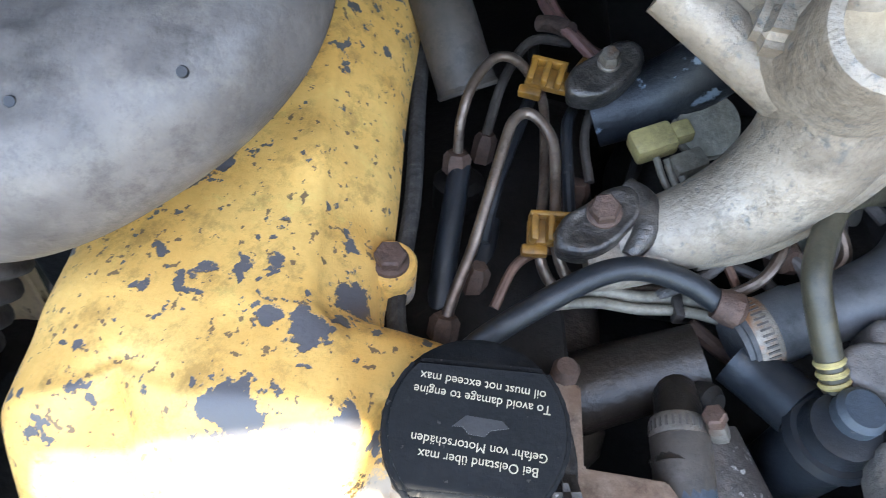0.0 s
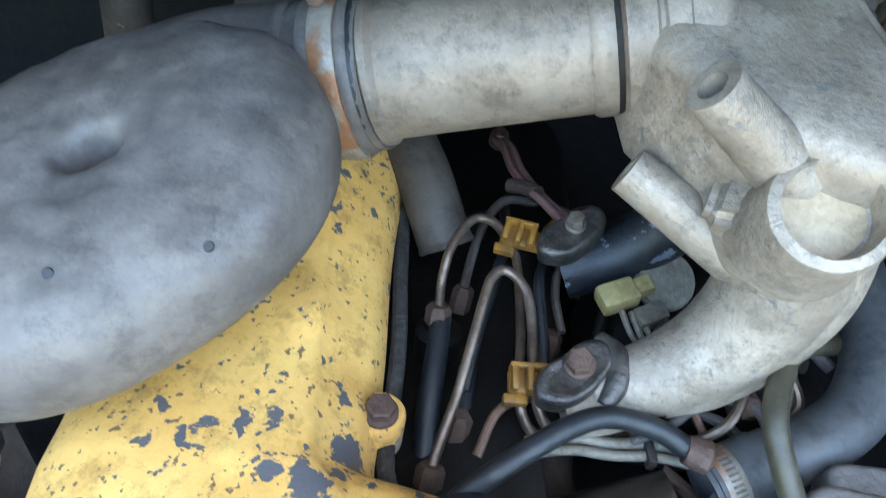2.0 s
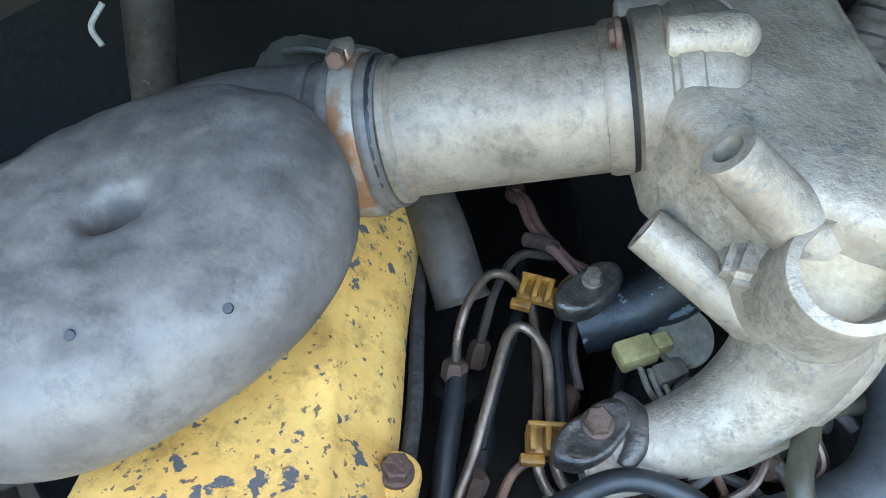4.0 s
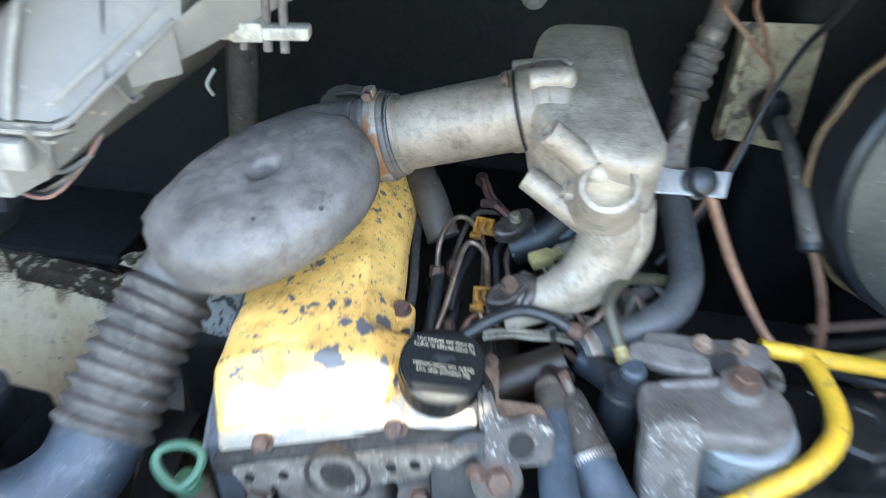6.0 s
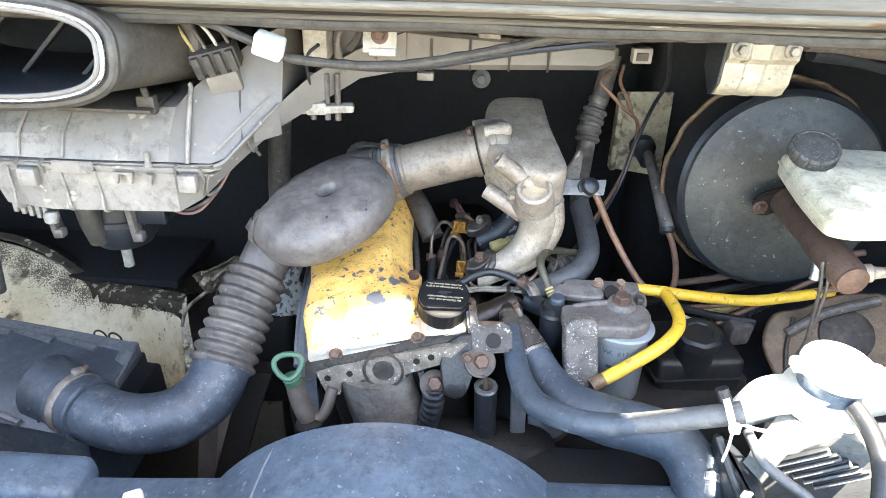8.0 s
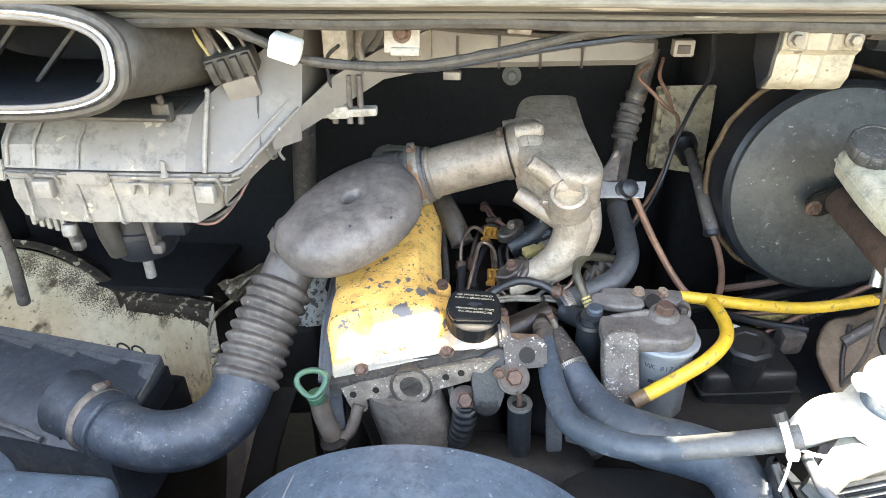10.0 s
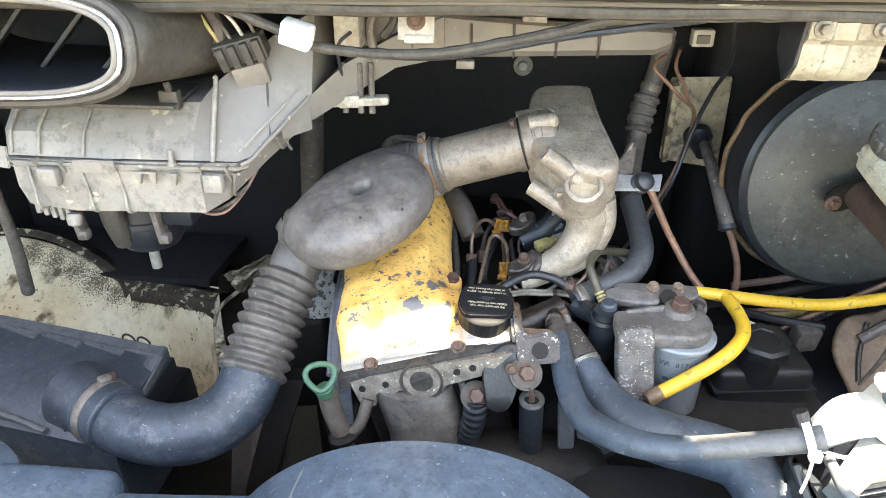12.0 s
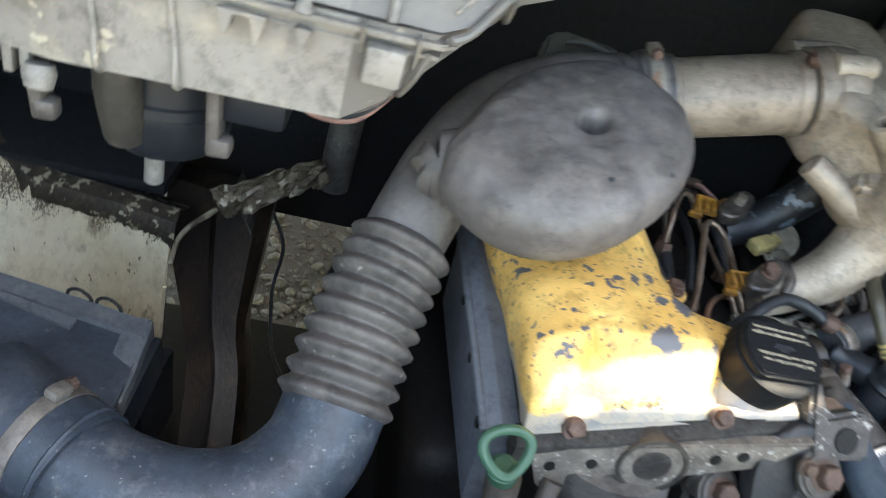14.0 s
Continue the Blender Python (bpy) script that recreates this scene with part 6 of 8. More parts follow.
    part("wire", tube([(0.330, 0.48, 1.50), (0.318, 0.5, 1.475), (0.342, 0.5, 1.45), (0.366, 0.5, 1.427), (0.395, 0.52, 1.40), (0.400, 0.53, 1.36), (0.375, 0.505, 1.285), (0.312, 0.42, 1.218)], 0.0034, 8), COPPER_PIPE, wires)
    part("wire", tube([(0.350, 0.48, 1.51), (0.352, 0.5, 1.475), (0.370, 0.5, 1.445), (0.385, 0.51, 1.41)], 0.003, 8), COPPER_PIPE, wires)
    plug = thing("bulkhead_plug", "pale round plug in the bulkhead", "plug")
    part("plug", lathe([(0.020, 0.0), (0.020, 0.008), (0.012, 0.012), (0.009, 0.020)], axes_at((0.107, 0.798, 1.394), (0, -1, 0.1)), 20), GREY_PLASTIC, plug)
    post = thing("duct_pipe", "grey plastic drain pipe behind the engine", "pipe")
    part("pipe", tube([(-0.288, 0.62, 1.50), (-0.298, 0.62, 1.35), (-0.312, 0.62, 1.18), (-0.318, 0.62, 1.0)], 0.024, 18), BELLOWS, post)
    part("tie", tube([(-0.335, 0.60, 1.31), (-0.345, 0.59, 1.29), (-0.335, 0.585, 1.275)], 0.003, 8), WHITE_PLASTIC, post)


def build_yellow_hose():
    own = thing("yellow_hose", "bright yellow plastic hose crossing the fuel filter", "hose")
    part("branch", tube([(0.418, 0.245, 1.206), (0.424, 0.215, 1.206), (0.427, 0.175, 1.205), (0.418, 0.140, 1.204), (0.392, 0.108, 1.198), (0.355, 0.087, 1.183), (0.296, 0.066, 1.154)], 0.0098, 16), YELLOW_HOSE, own)
    part("end_sleeve", tube([(0.306, 0.070, 1.159), (0.298, 0.067, 1.155), (0.288, 0.063, 1.150)], 0.0104, 16), HOSE_END, own, "brown-stained hose end")
    part("run", tube([(0.375, 0.245, 1.208), (0.418, 0.243, 1.206), (0.478, 0.25, 1.196), (0.565, 0.262, 1.186), (0.640, 0.275, 1.190), (0.712, 0.300, 1.190)], 0.0092, 16), YELLOW_HOSE, own)


def build_fuel_filter():
    own = thing("fuel_filter", "grey canister fuel filter under a cast alloy head", "fuel filter")
    cm = axes_at((0.331, 0.142, 1.204), (0.02, 0.0, 1), (1, 0, 0))
    part("canister", lathe([(0.039, -0.120), (0.0435, -0.113), (0.0443, -0.012), (0.0460, -0.009), (0.0480, -0.006), (0.0480, 0.0), (0.044, 0.003), (0.02, 0.004)], cm @ pose(0.0025, 0, 0), 48), FILTER_GREY, own)
    for text, a0, z, size in (("WK 817/3", -2.10, -0.022, 0.0105),):
        # lettering wrapped round the canister
        for k, ch in enumerate(text):
            if ch == " ":
                continue
            cu = bpy.data.curves.new("print", "FONT")
            cu.body, cu.size, cu.extrude, cu.align_x, cu.align_y = ch, size, 0.0001, "CENTER", "CENTER"
            a = a0 + k * 0.140
            d = Vector((math.cos(a), math.sin(a), 0))
            ob = new("print", cu)
            cu.materials.append(DARK_PRINT)
            ob.parent = own
            ob.matrix_world = cm @ Matrix.Translation(Vector((0.0025, 0, 0)) + d * 0.0444 + Vector((0, 0, z))) @ axes_at((0, 0, 0), d, Vector((-d.y, d.x, 0)))
    for k in range(3):
        a = -1.95 + k * 0.16
        d = Vector((math.cos(a), math.sin(a), 0))
        part("print_bar", block((0.008 if k != 1 else 0.004, 0.005, 0.0004), cm @ Matrix.Translation(Vector((0.0025, 0, 0)) + d * 0.0444 + Vector((0, 0, -0.046))) @ axes_at((0, 0, 0), d, Vector((-d.y, d.x, 0))), 0), DARK_PRINT, own, smooth=False)
    ends = [(0.0445 * math.cos(a), 0.0445 * math.sin(a)) for a in np.linspace(-1.75, 1.15, 9)]
    head = ends + [(-0.005, 0.042), (-0.040, 0.026), (-0.070, 0.014), (-0.086, 0.006), (-0.087, -0.025), (-0.080, -0.050), (-0.060, -0.054), (-0.040, -0.047)]
    part("head", cushion(head, cm @ pose(0, 0, 0.003), 0.022, 0.006, 4), FILTER_CAST, own, "brown-grey cast head", angle=50)
    arm = [(-0.024, 0.022), (-0.010, 0.030), (0.014, 0.030), (0.023, 0.020), (0.0235, -0.020), (0.023, -0.066), (0.012, -0.080), (-0.008, -0.082), (-0.022, -0.070), (-0.025, -0.030)]
    part("side_arm", cushion(arm, axes_at((0.269, 0.118, 1.205), (0.05, -0.97, 0.22), (1, 0, 0.08)), 0.032, 0.006, 4), FILTER_PITTED, own, "white-speckled cast side arm", angle=50)
    part("boss", lathe([(0.024, -0.01), (0.021, 0.004), (0.0175, 0.009)], axes_at((0.334, 0.158, 1.230), (0.0, -0.1, 1)), 24), FILTER_CAST, own)
    hex_bolt(own, (0.334, 0.157, 1.238), (0, -0.1, 1), 0.0125, 0.012, 1.15)
    for pts, r in (([(0.262, 0.150, 1.227), (0.290, 0.156, 1.230), (0.318, 0.162, 1.231)], 0.005), ([(0.262, 0.128, 1.222), (0.300, 0.118, 1.226), (0.345, 0.112, 1.226)], 0.003)):
        part("casting_rib", tube(pts, r, 10), FILTER_CAST, own)
    part("vent_screw", lathe([(0.008, -0.004), (0.008, 0.006), (0.005, 0.009)], axes_at((0.362, 0.170, 1.230), (0.1, -0.1, 1)), 6), GRIMY_CAST, own)
    bar = [(-0.060, -0.016), (-0.020, -0.015), (0.035, -0.016), (0.052, -0.010), (0.055, 0.008), (0.046, 0.014), (0.0, 0.014), (-0.05, 0.014), (-0.062, 0.006)]
    part("mounting_bar", cushion(bar, pose(0.312, 0.203, 1.214, 10, 0, 0), 0.024, 0.004), FILTER_CAST, own)
    part("rear_wall", block((0.108, 0.012, 0.060), pose(0.312, 0.214, 1.205, 6, 0, 2), 0.004), FILTER_CAST, own)
    part("lever_casting", cushion([(-0.045, -0.010), (-0.01, -0.014), (0.022, -0.012), (0.028, 0.0), (0.018, 0.010), (-0.03, 0.014), (-0.048, 0.004)], pose(0.283, 0.182, 1.226, 14, -4, -10), 0.014, 0.004), FILTER_CAST, own)
    part("right_ear", tube([(0.362, 0.205, 1.214), (0.366, 0.190, 1.222), (0.364, 0.172, 1.224)], lambda s: 0.013 - 0.002 * s, 16), FILTER_CAST, own)
    part("canister_rim", lathe([(0.0455, -0.002), (0.0505, -0.001), (0.0510, 0.002), (0.0490, 0.005), (0.040, 0.006)], cm @ pose(0.0025, 0, 0), 48), FILTER_GREY, own)
    for x in (0.304, 0.338):
        hex_bolt(own, (x, 0.201, 1.239), (0, -0.2, 1), 0.0075, 0.008, 1.25, STAINED)
    part("dark_recess", lathe([(0.012, 0), (0.012, 0.004), (0.008, 0.004)], axes_at((0.322, 0.180, 1.236), (0, -0.6, 0.8)), 16), DARK_METAL, own)
    heat = thing("fuel_preheater", "black plastic fuel preheater valve with a round cap", "valve")
    part("body", lathe([(0.015, -0.085), (0.019, -0.075), (0.020, -0.01), (0.016, 0.0), (0.016, 0.004), (0.011, 0.005)], axes_at((0.235, 0.158, 1.222), (0.0, -0.1, 1)), 24), BLACK_PLASTIC, heat)
    part("collar", lathe([(0.021, -0.014), (0.023, -0.010), (0.021, -0.005)], axes_at((0.235, 0.158, 1.222), (0.0, -0.1, 1)), 28), BLACK_PLASTIC, heat)
    part("cap", lathe([(0.0115, 0.0), (0.0115, 0.010), (0.009, 0.013)], axes_at((0.239, 0.163, 1.224), (0.0, -0.1, 1)), 20), BOX_PLASTIC, heat)
    part("side_port", tube([(0.225, 0.172, 1.208), (0.210, 0.190, 1.203), (0.198, 0.200, 1.203)], 0.015, 18), BLACK_PLASTIC, heat)


def build_front_hoses():
    own = thing("radiator_hose", "large blue-black rubber radiator hose at the front", "hose")
    part("hose", tube([(0.168, 0.146, 1.203), (0.1705, 0.124, 1.197), (0.174, 0.099, 1.189), (0.182, 0.046, 1.178), (0.198, -0.009, 1.178), (0.226, -0.047, 1.189), (0.260, -0.076, 1.203), (0.303, -0.093, 1.220), (0.330, -0.098, 1.230)],
                       lambda s: 0.0125 + 0.0050 * math.sin(math.pi * min(1.0, s * 1.05)) ** 0.8, 22, 8), HOSE_BLUE, own)
    part("end_cuff", tube([(0.167, 0.150, 1.203), (0.1685, 0.138, 1.201), (0.1705, 0.122, 1.196)], 0.0142, 20), HOSE_BROWN, own, "browned hose cuff")
    part("thin_end", tube([(0.300, -0.0925, 1.219), (0.330, -0.098, 1.230), (0.358, -0.102, 1.240), (0.411, -0.108, 1.258), (0.425, -0.109, 1.263)], 0.0132, 20), THIN_HOSE, own, "pale grey hose end")
    low = thing("bypass_hose", "thick flattened blue-black coolant hose with a steel clamp", "hose")
    part("hose", tube([(0.206, 0.101, 1.172), (0.213, 0.090, 1.166), (0.227, 0.066, 1.152), (0.255, 0.030, 1.143), (0.298, 0.004, 1.142), (0.349, -0.012, 1.142), (0.389, -0.024, 1.134), (0.410, -0.060, 1.118), (0.416, -0.104, 1.085)],
                       lambda s: 0.0225 + 0.0115 * math.sin(math.pi / 2 * min(1.0, s / 0.45)), 26, 10), HOSE_BLUE, low)
    part("metal_neck", tube([(0.180, 0.158, 1.182), (0.194, 0.130, 1.178), (0.207, 0.104, 1.172)], 0.0232, 22), NECK_CAST, low, "white-specked brown cast neck")
    band(None, (0.206, 0.103, 1.170), (0.02, -0.032, -0.02), 0.0235, 0.012, ZINC, 1.9)
    t = thing("thermostat_housing", "oily brown thermostat housing with an open spigot", "thermostat housing")
    part("body", tube([(0.115, 0.178, 1.172), (0.150, 0.189, 1.186), (0.182, 0.198, 1.199)], lambda s: 0.0225 - 0.003 * s, 24, wall=0.42), OILY_BROWN, t)
    part("drop_pipe", tube([(0.168, 0.188, 1.192), (0.167, 0.165, 1.203), (0.166, 0.135, 1.203)], 0.0115, 18), OILY_BROWN, t)
    part("side_plug", lathe([(0.009, 0), (0.009, 0.008), (0.006, 0.012)], axes_at((0.178, 0.176, 1.200), (0.6, -0.6, 0.5)), 16), DARK_METAL, t)
    band(None, (0.1665, 0.153, 1.2035), (0.01, -0.4, 0.0), 0.0120, 0.010, DULL_CLAMP, 5.2)
    tag = thing("engine_bracket", "rust-stained pale bracket plate beside the oil cap", "bracket")
    part("plate", slab([(0.104, 0.165), (0.118, 0.165), (0.121, 0.124), (0.158, 0.124), (0.164, 0.116), (0.164, 0.098), (0.108, 0.095)], pose(0, 0, 1.207), 0.005, 0.001), STAINED, tag)
    part("stud", lathe([(0.007, -0.02), (0.007, 0.008), (0.005, 0.011)], axes_at((0.110, 0.170, 1.208), (0, 0, 1)), 12), RUST_DARK, tag)
    # black hose passing behind the cap, with rusty hose end
    bh = thing("breather_hose", "thin black rubber hose with a rusty end fitting", "hose")
    part("hose", tube([(0.055, 0.165, 1.205), (0.068, 0.175, 1.222), (0.098, 0.196, 1.236), (0.122, 0.212, 1.241), (0.142, 0.219, 1.240), (0.166, 0.219, 1.234), (0.184, 0.215, 1.226)], 0.0062, 14), BLACK_RUBBER, bh)
    part("end_fitting", lathe([(0.008, -0.006), (0.0095, 0.0), (0.0095, 0.006), (0.006, 0.009)], axes_at((0.187, 0.214, 1.226), (1, -0.2, -0.1)), 10), RUST, bh)


def build_injection():
    own = thing("injection_pipes", "tarnished steel injection pipes looping to the head", "fuel pipe")
    part("pipe", tube([(0.038, 0.299, 1.222), (0.0375, 0.307, 1.242), (0.041, 0.322, 1.256), (0.050, 0.341, 1.262), (0.061, 0.347, 1.261), (0.072, 0.350, 1.250), (0.084, 0.342, 1.235), (0.090, 0.29, 1.225), (0.0905, 0.258, 1.225), (0.093, 0.232, 1.218), (0.104, 0.226, 1.204), (0.12, 0.228, 1.200), (0.17, 0.238, 1.196)], 0.0031, 12, 10), STEEL_PIPE, own)
    part("pipe", tube([(0.047, 0.198, 1.196), (0.050, 0.212, 1.206), (0.0565, 0.236, 1.222), (0.0645, 0.284, 1.250), (0.068, 0.298, 1.256), (0.075, 0.304, 1.257), (0.085, 0.299, 1.254), (0.0925, 0.286, 1.247), (0.0975, 0.25, 1.231), (0.101, 0.236, 1.222), (0.109, 0.231, 1.209), (0.122, 0.232, 1.202), (0.172, 0.243, 1.197)], 0.0032, 12, 10), STEEL_PIPE, own)
    for p, ax in (((0.038, 0.298, 1.222), (0, 0.3, 1)), ((0.047, 0.199, 1.197), (0.05, 0.5, 0.8))):
        part("nut", lathe([(0.0085, -0.010), (0.0085, 0.0), (0.0065, 0.003)], axes_at(p, ax), 6), RUST_DARK, own)
    inj = thing("injector", "black injector body with a glossy sleeve", "injector")
    part("sleeve", tube([(0.040, 0.297, 1.216), (0.0405, 0.275, 1.208), (0.0405, 0.245, 1.194), (0.042, 0.215, 1.176), (0.045, 0.20, 1.16)], lambda s: 0.0068 + 0.0012 * s, 16), BLACK_RUBBER, inj)
    part("base", lathe([(0.016, -0.03), (0.016, 0.0), (0.011, 0.004)], axes_at((0.040, 0.300, 1.200), (0, 0.1, 1)), 20), DARK_METAL, inj)
    copy_thing(inj, Matrix.Translation((0.022, -0.02, -0.022)))
    for place, tilt in (((0.085, 0.345, 1.250), -10), ((0.0965, 0.2405, 1.232), 6)):
        clip = thing("pipe_clip", "yellow-brown plastic clip holding injection pipes", "clip")
        m = pose(*place, 20, 0, tilt)
        part("saddle", block((0.027, 0.014, 0.006), m, 0.0015), CLIP_YELLOW, clip)
        for dx in (-0.0105, -0.002, 0.0065):
            part("jaw", block((0.0042, 0.016, 0.009), m @ pose(dx, 0.001, 0.0045, 0, 6, 0), 0.0015), CLIP_YELLOW, clip)
        part("back_rib", block((0.022, 0.003, 0.010), m @ pose(-0.002, 0.008, 0.004), 0.0008), CLIP_YELLOW, clip)
        part("tongue", block((0.004, 0.020, 0.016), m @ pose(0.0145, 0.004, 0.004, 0, 18, -8), 0.001), CLIP_YELLOW, clip)
        part("hook", block((0.014, 0.006, 0.007), m @ pose(-0.009, -0.009, -0.004), 0.0012), CLIP_YELLOW, clip)
    ww = thing("glow_plug_loom", "dark taped wires and brown leads between the injectors", "wiring")
    for pts, r, mat in (([(0.060, 0.250, 1.205), (0.064, 0.285, 1.222), (0.072, 0.330, 1.226), (0.078, 0.380, 1.220), (0.074, 0.430, 1.215)], 0.0042, BLACK_RUBBER),
                        ([(0.110, 0.262, 1.206), (0.104, 0.295, 1.222), (0.100, 0.325, 1.232), (0.104, 0.352, 1.226)], 0.0036, BLACK_RUBBER),
                        ([(0.072, 0.215, 1.192), (0.082, 0.240, 1.204), (0.104, 0.252, 1.206), (0.132, 0.250, 1.200)], 0.0030, COPPER_PIPE),
                        ([(0.118, 0.300, 1.214), (0.112, 0.330, 1.226), (0.122, 0.372, 1.232), (0.140, 0.400, 1.226)], 0.0030, HOSE_BROWN),
                        ([(0.052, 0.330, 1.212), (0.058, 0.372, 1.226), (0.072, 0.402, 1.236), (0.098, 0.412, 1.232)], 0.0034, HOSE_BROWN),
                        ([(0.124, 0.266, 1.200), (0.138, 0.290, 1.204), (0.146, 0.320, 1.208), (0.152, 0.352, 1.214)], 0.0040, DARK_METAL),
                        ([(0.088, 0.410, 1.244), (0.096, 0.394, 1.250), (0.112, 0.380, 1.244), (0.128, 0.376, 1.234)], 0.0032, RED_WIRE)):
        part("wire", tube(pts, r, 10), mat, ww)
    part("boot", tube([(0.076, 0.418, 1.240), (0.086, 0.411, 1.245), (0.096, 0.400, 1.249)], 0.0058, 12), RUST_DARK, ww)
    for x, y, z in ((0.060, 0.232, 1.196), (0.052, 0.330, 1.206), (0.112, 0.298, 1.206)):
        part("nut", lathe([(0.0075, -0.012), (0.0075, 0.004), (0.005, 0.008)], axes_at((x, y, z), (0.1, 0.2, 1)), 6), RUST_DARK, ww)
    gh = thing("head_hose", "grey-brown rubber hose descending under the inlet pipe", "hose")
    part("hose", tube([(-0.020, 0.455, 1.285), (-0.006, 0.425, 1.272), (0.012, 0.393, 1.260), (0.024, 0.372, 1.246), (0.036, 0.356, 1.226)], 0.0195, 22), HOSE_BROWN, gh)
    part("lip", lathe([(0.0195, -0.003), (0.0205, 0.0), (0.0195, 0.002), (0.013, 0.002)], axes_at((0.036, 0.356, 1.226), (0.012, -0.016, -0.02)), 22), HOSE_BROWN, gh)
    rw = thing("glow_plug_wire", "faded red twin wire leading to a glow plug", "wire")
    for d in (0.0, 0.007):
        part("strand", tube([(0.062 + d, 0.505, 1.225), (0.070 + d, 0.475, 1.235), (0.080 + d, 0.448, 1.232), (0.105 + d * 0.6, 0.428, 1.222), (0.133, 0.426 - d, 1.212), (0.15, 0.42, 1.20)], 0.0034, 8), RED_WIRE, rw)
    part("boot", lathe([(0.006, -0.004), (0.009, 0.0), (0.008, 0.010), (0.005, 0.014)], axes_at((0.066, 0.505, 1.222), (0, 1, 0.3)), 14), COPPER_PIPE, rw)
    # injection pump and its clutter beneath the runner
    pump = thing("injection_pump", "dark injection pump with pale pipes and unions", "injection pump")
    part("body", block((0.15, 0.14, 0.09), pose(0.222, 0.338, 1.160, 0, 8, 5), 0.02, 3), DARK_METAL, pump)
    for k in range(4):
        x = 0.160 + 0.026 * k
        part("delivery_valve", lathe([(0.0085, 0.0), (0.0085, 0.024), (0.006, 0.028)], axes_at((x, 0.268 + 0.006 * k, 1.200), (0.15, -0.3, 0.9)), 8), ZINC if k % 2 else DARK_METAL, pump)
        part("pipe", tube([(x + 0.004, 0.262 + 0.006 * k, 1.225), (x + 0.008, 0.250 + 0.006 * k, 1.236), (x - 0.004, 0.236, 1.226), (x - 0.03, 0.228, 1.206)], 0.0031, 10), (STEEL_PIPE, BELLOWS)[k % 2], pump)
    part("return_pipe", tube([(0.165, 0.27, 1.235), (0.19, 0.248, 1.222), (0.205, 0.232, 1.205)], 0.0026, 8), COPPER_PIPE, pump)
    part("union_ring", lathe([(0.0075, -0.006), (0.013, -0.005), (0.013, 0.005), (0.0075, 0.006)], axes_at((0.262, 0.300, 1.226), (0.7, -0.4, 0.6)), 20), ZINC, pump)
    part("lever", tube([(0.225, 0.30, 1.235), (0.245, 0.288, 1.225), (0.262, 0.285, 1.212)], 0.0055, 10), BELLOWS, pump)
    part("spring", tube([(0.170 + 0.006 * math.cos(k * 1.2), 0.345 + 0.0016 * k, 1.225 + 0.006 * math.sin(k * 1.2)) for k in range(24)], 0.0011, 6, 3), DARK_METAL, pump)
    yc = thing("pump_connector", "pale yellow plug on the injection pump", "connector")
    part("shell", block((0.026, 0.018, 0.014), pose(0.150, 0.318, 1.236, 10, -12, 24), 0.003), PALE_YELLOW, yc)
    part("nose", block((0.012, 0.012, 0.010), pose(0.166, 0.326, 1.240, 10, -12, 24), 0.002), PALE_YELLOW, yc)
    part("disc", lathe([(0.019, -0.008), (0.0205, -0.004), (0.0205, -0.001), (0.019, 0.0), (0.0185, 0.003), (0.008, 0.004)], axes_at((0.182, 0.335, 1.240), (0.1, -0.62, 0.78)), 28), DISC_PALE, yc, "grubby pale round cover")
    part("terminal_block", block((0.022, 0.014, 0.014), pose(0.172, 0.312, 1.228, 14, -8, 30), 0.003), DISC_PALE, yc)
    part("terminal_ring", lathe([(0.0065, -0.004), (0.011, -0.004), (0.011, 0.003), (0.0065, 0.004)], axes_at((0.186, 0.302, 1.222), (0.1, -0.5, 0.8)), 18), BELLOWS, yc)
    for k in range(3):
        part("pin_wire", tube([(0.153 + 0.006 * k, 0.310, 1.232), (0.160 + 0.006 * k, 0.298, 1.224), (0.172 + 0.004 * k, 0.292, 1.214)], 0.0022, 8), DISC_PALE, yc)
    pp = thing("return_lines", "thin grey and copper fuel lines tangled under the manifold", "fuel pipe")
    for pts, r, mat in (([(0.190, 0.236, 1.206), (0.204, 0.226, 1.200), (0.222, 0.214, 1.192), (0.240, 0.205, 1.182)], 0.0030, COPPER_PIPE),
                        ([(0.196, 0.252, 1.214), (0.214, 0.244, 1.214), (0.226, 0.234, 1.206), (0.222, 0.224, 1.196), (0.206, 0.220, 1.190)], 0.0034, BELLOWS),
                        ([(0.214, 0.262, 1.218), (0.232, 0.256, 1.218), (0.240, 0.240, 1.208), (0.232, 0.224, 1.194)], 0.0034, BELLOWS),
                        ([(0.236, 0.288, 1.232), (0.250, 0.276, 1.230), (0.256, 0.262, 1.222), (0.246, 0.250, 1.212)], 0.0036, STEEL_PIPE),
                        ([(0.226, 0.272, 1.224), (0.236, 0.252, 1.216), (0.238, 0.236, 1.202), (0.232, 0.216, 1.186)], 0.0026, STEEL_PIPE),
                        ([(0.250, 0.312, 1.236), (0.268, 0.302, 1.232), (0.282, 0.290, 1.226)], 0.0042, BELLOWS),
                        ([(0.180, 0.226, 1.190), (0.200, 0.214, 1.184), (0.226, 0.206, 1.176)], 0.0045, RUST_DARK)):
        part("line", tube(pts, r, 10), mat, pp)
    part("banjo", lathe([(0.005, -0.005), (0.0115, -0.005), (0.0125, 0.0), (0.0115, 0.005), (0.005, 0.005)], axes_at((0.250, 0.282, 1.222), (0.5, -0.5, 0.7)), 20), BELLOWS, pp)
    part("union_nut", lathe([(0.009, -0.006), (0.009, 0.006), (0.006, 0.009)], axes_at((0.226, 0.262, 1.214), (0.4, -0.6, 0.6)), 6), RUST_DARK, pp)
    st = thing("twin_return_pipe", "grubby pale twin pipes lying under the black hose", "fuel pipe")
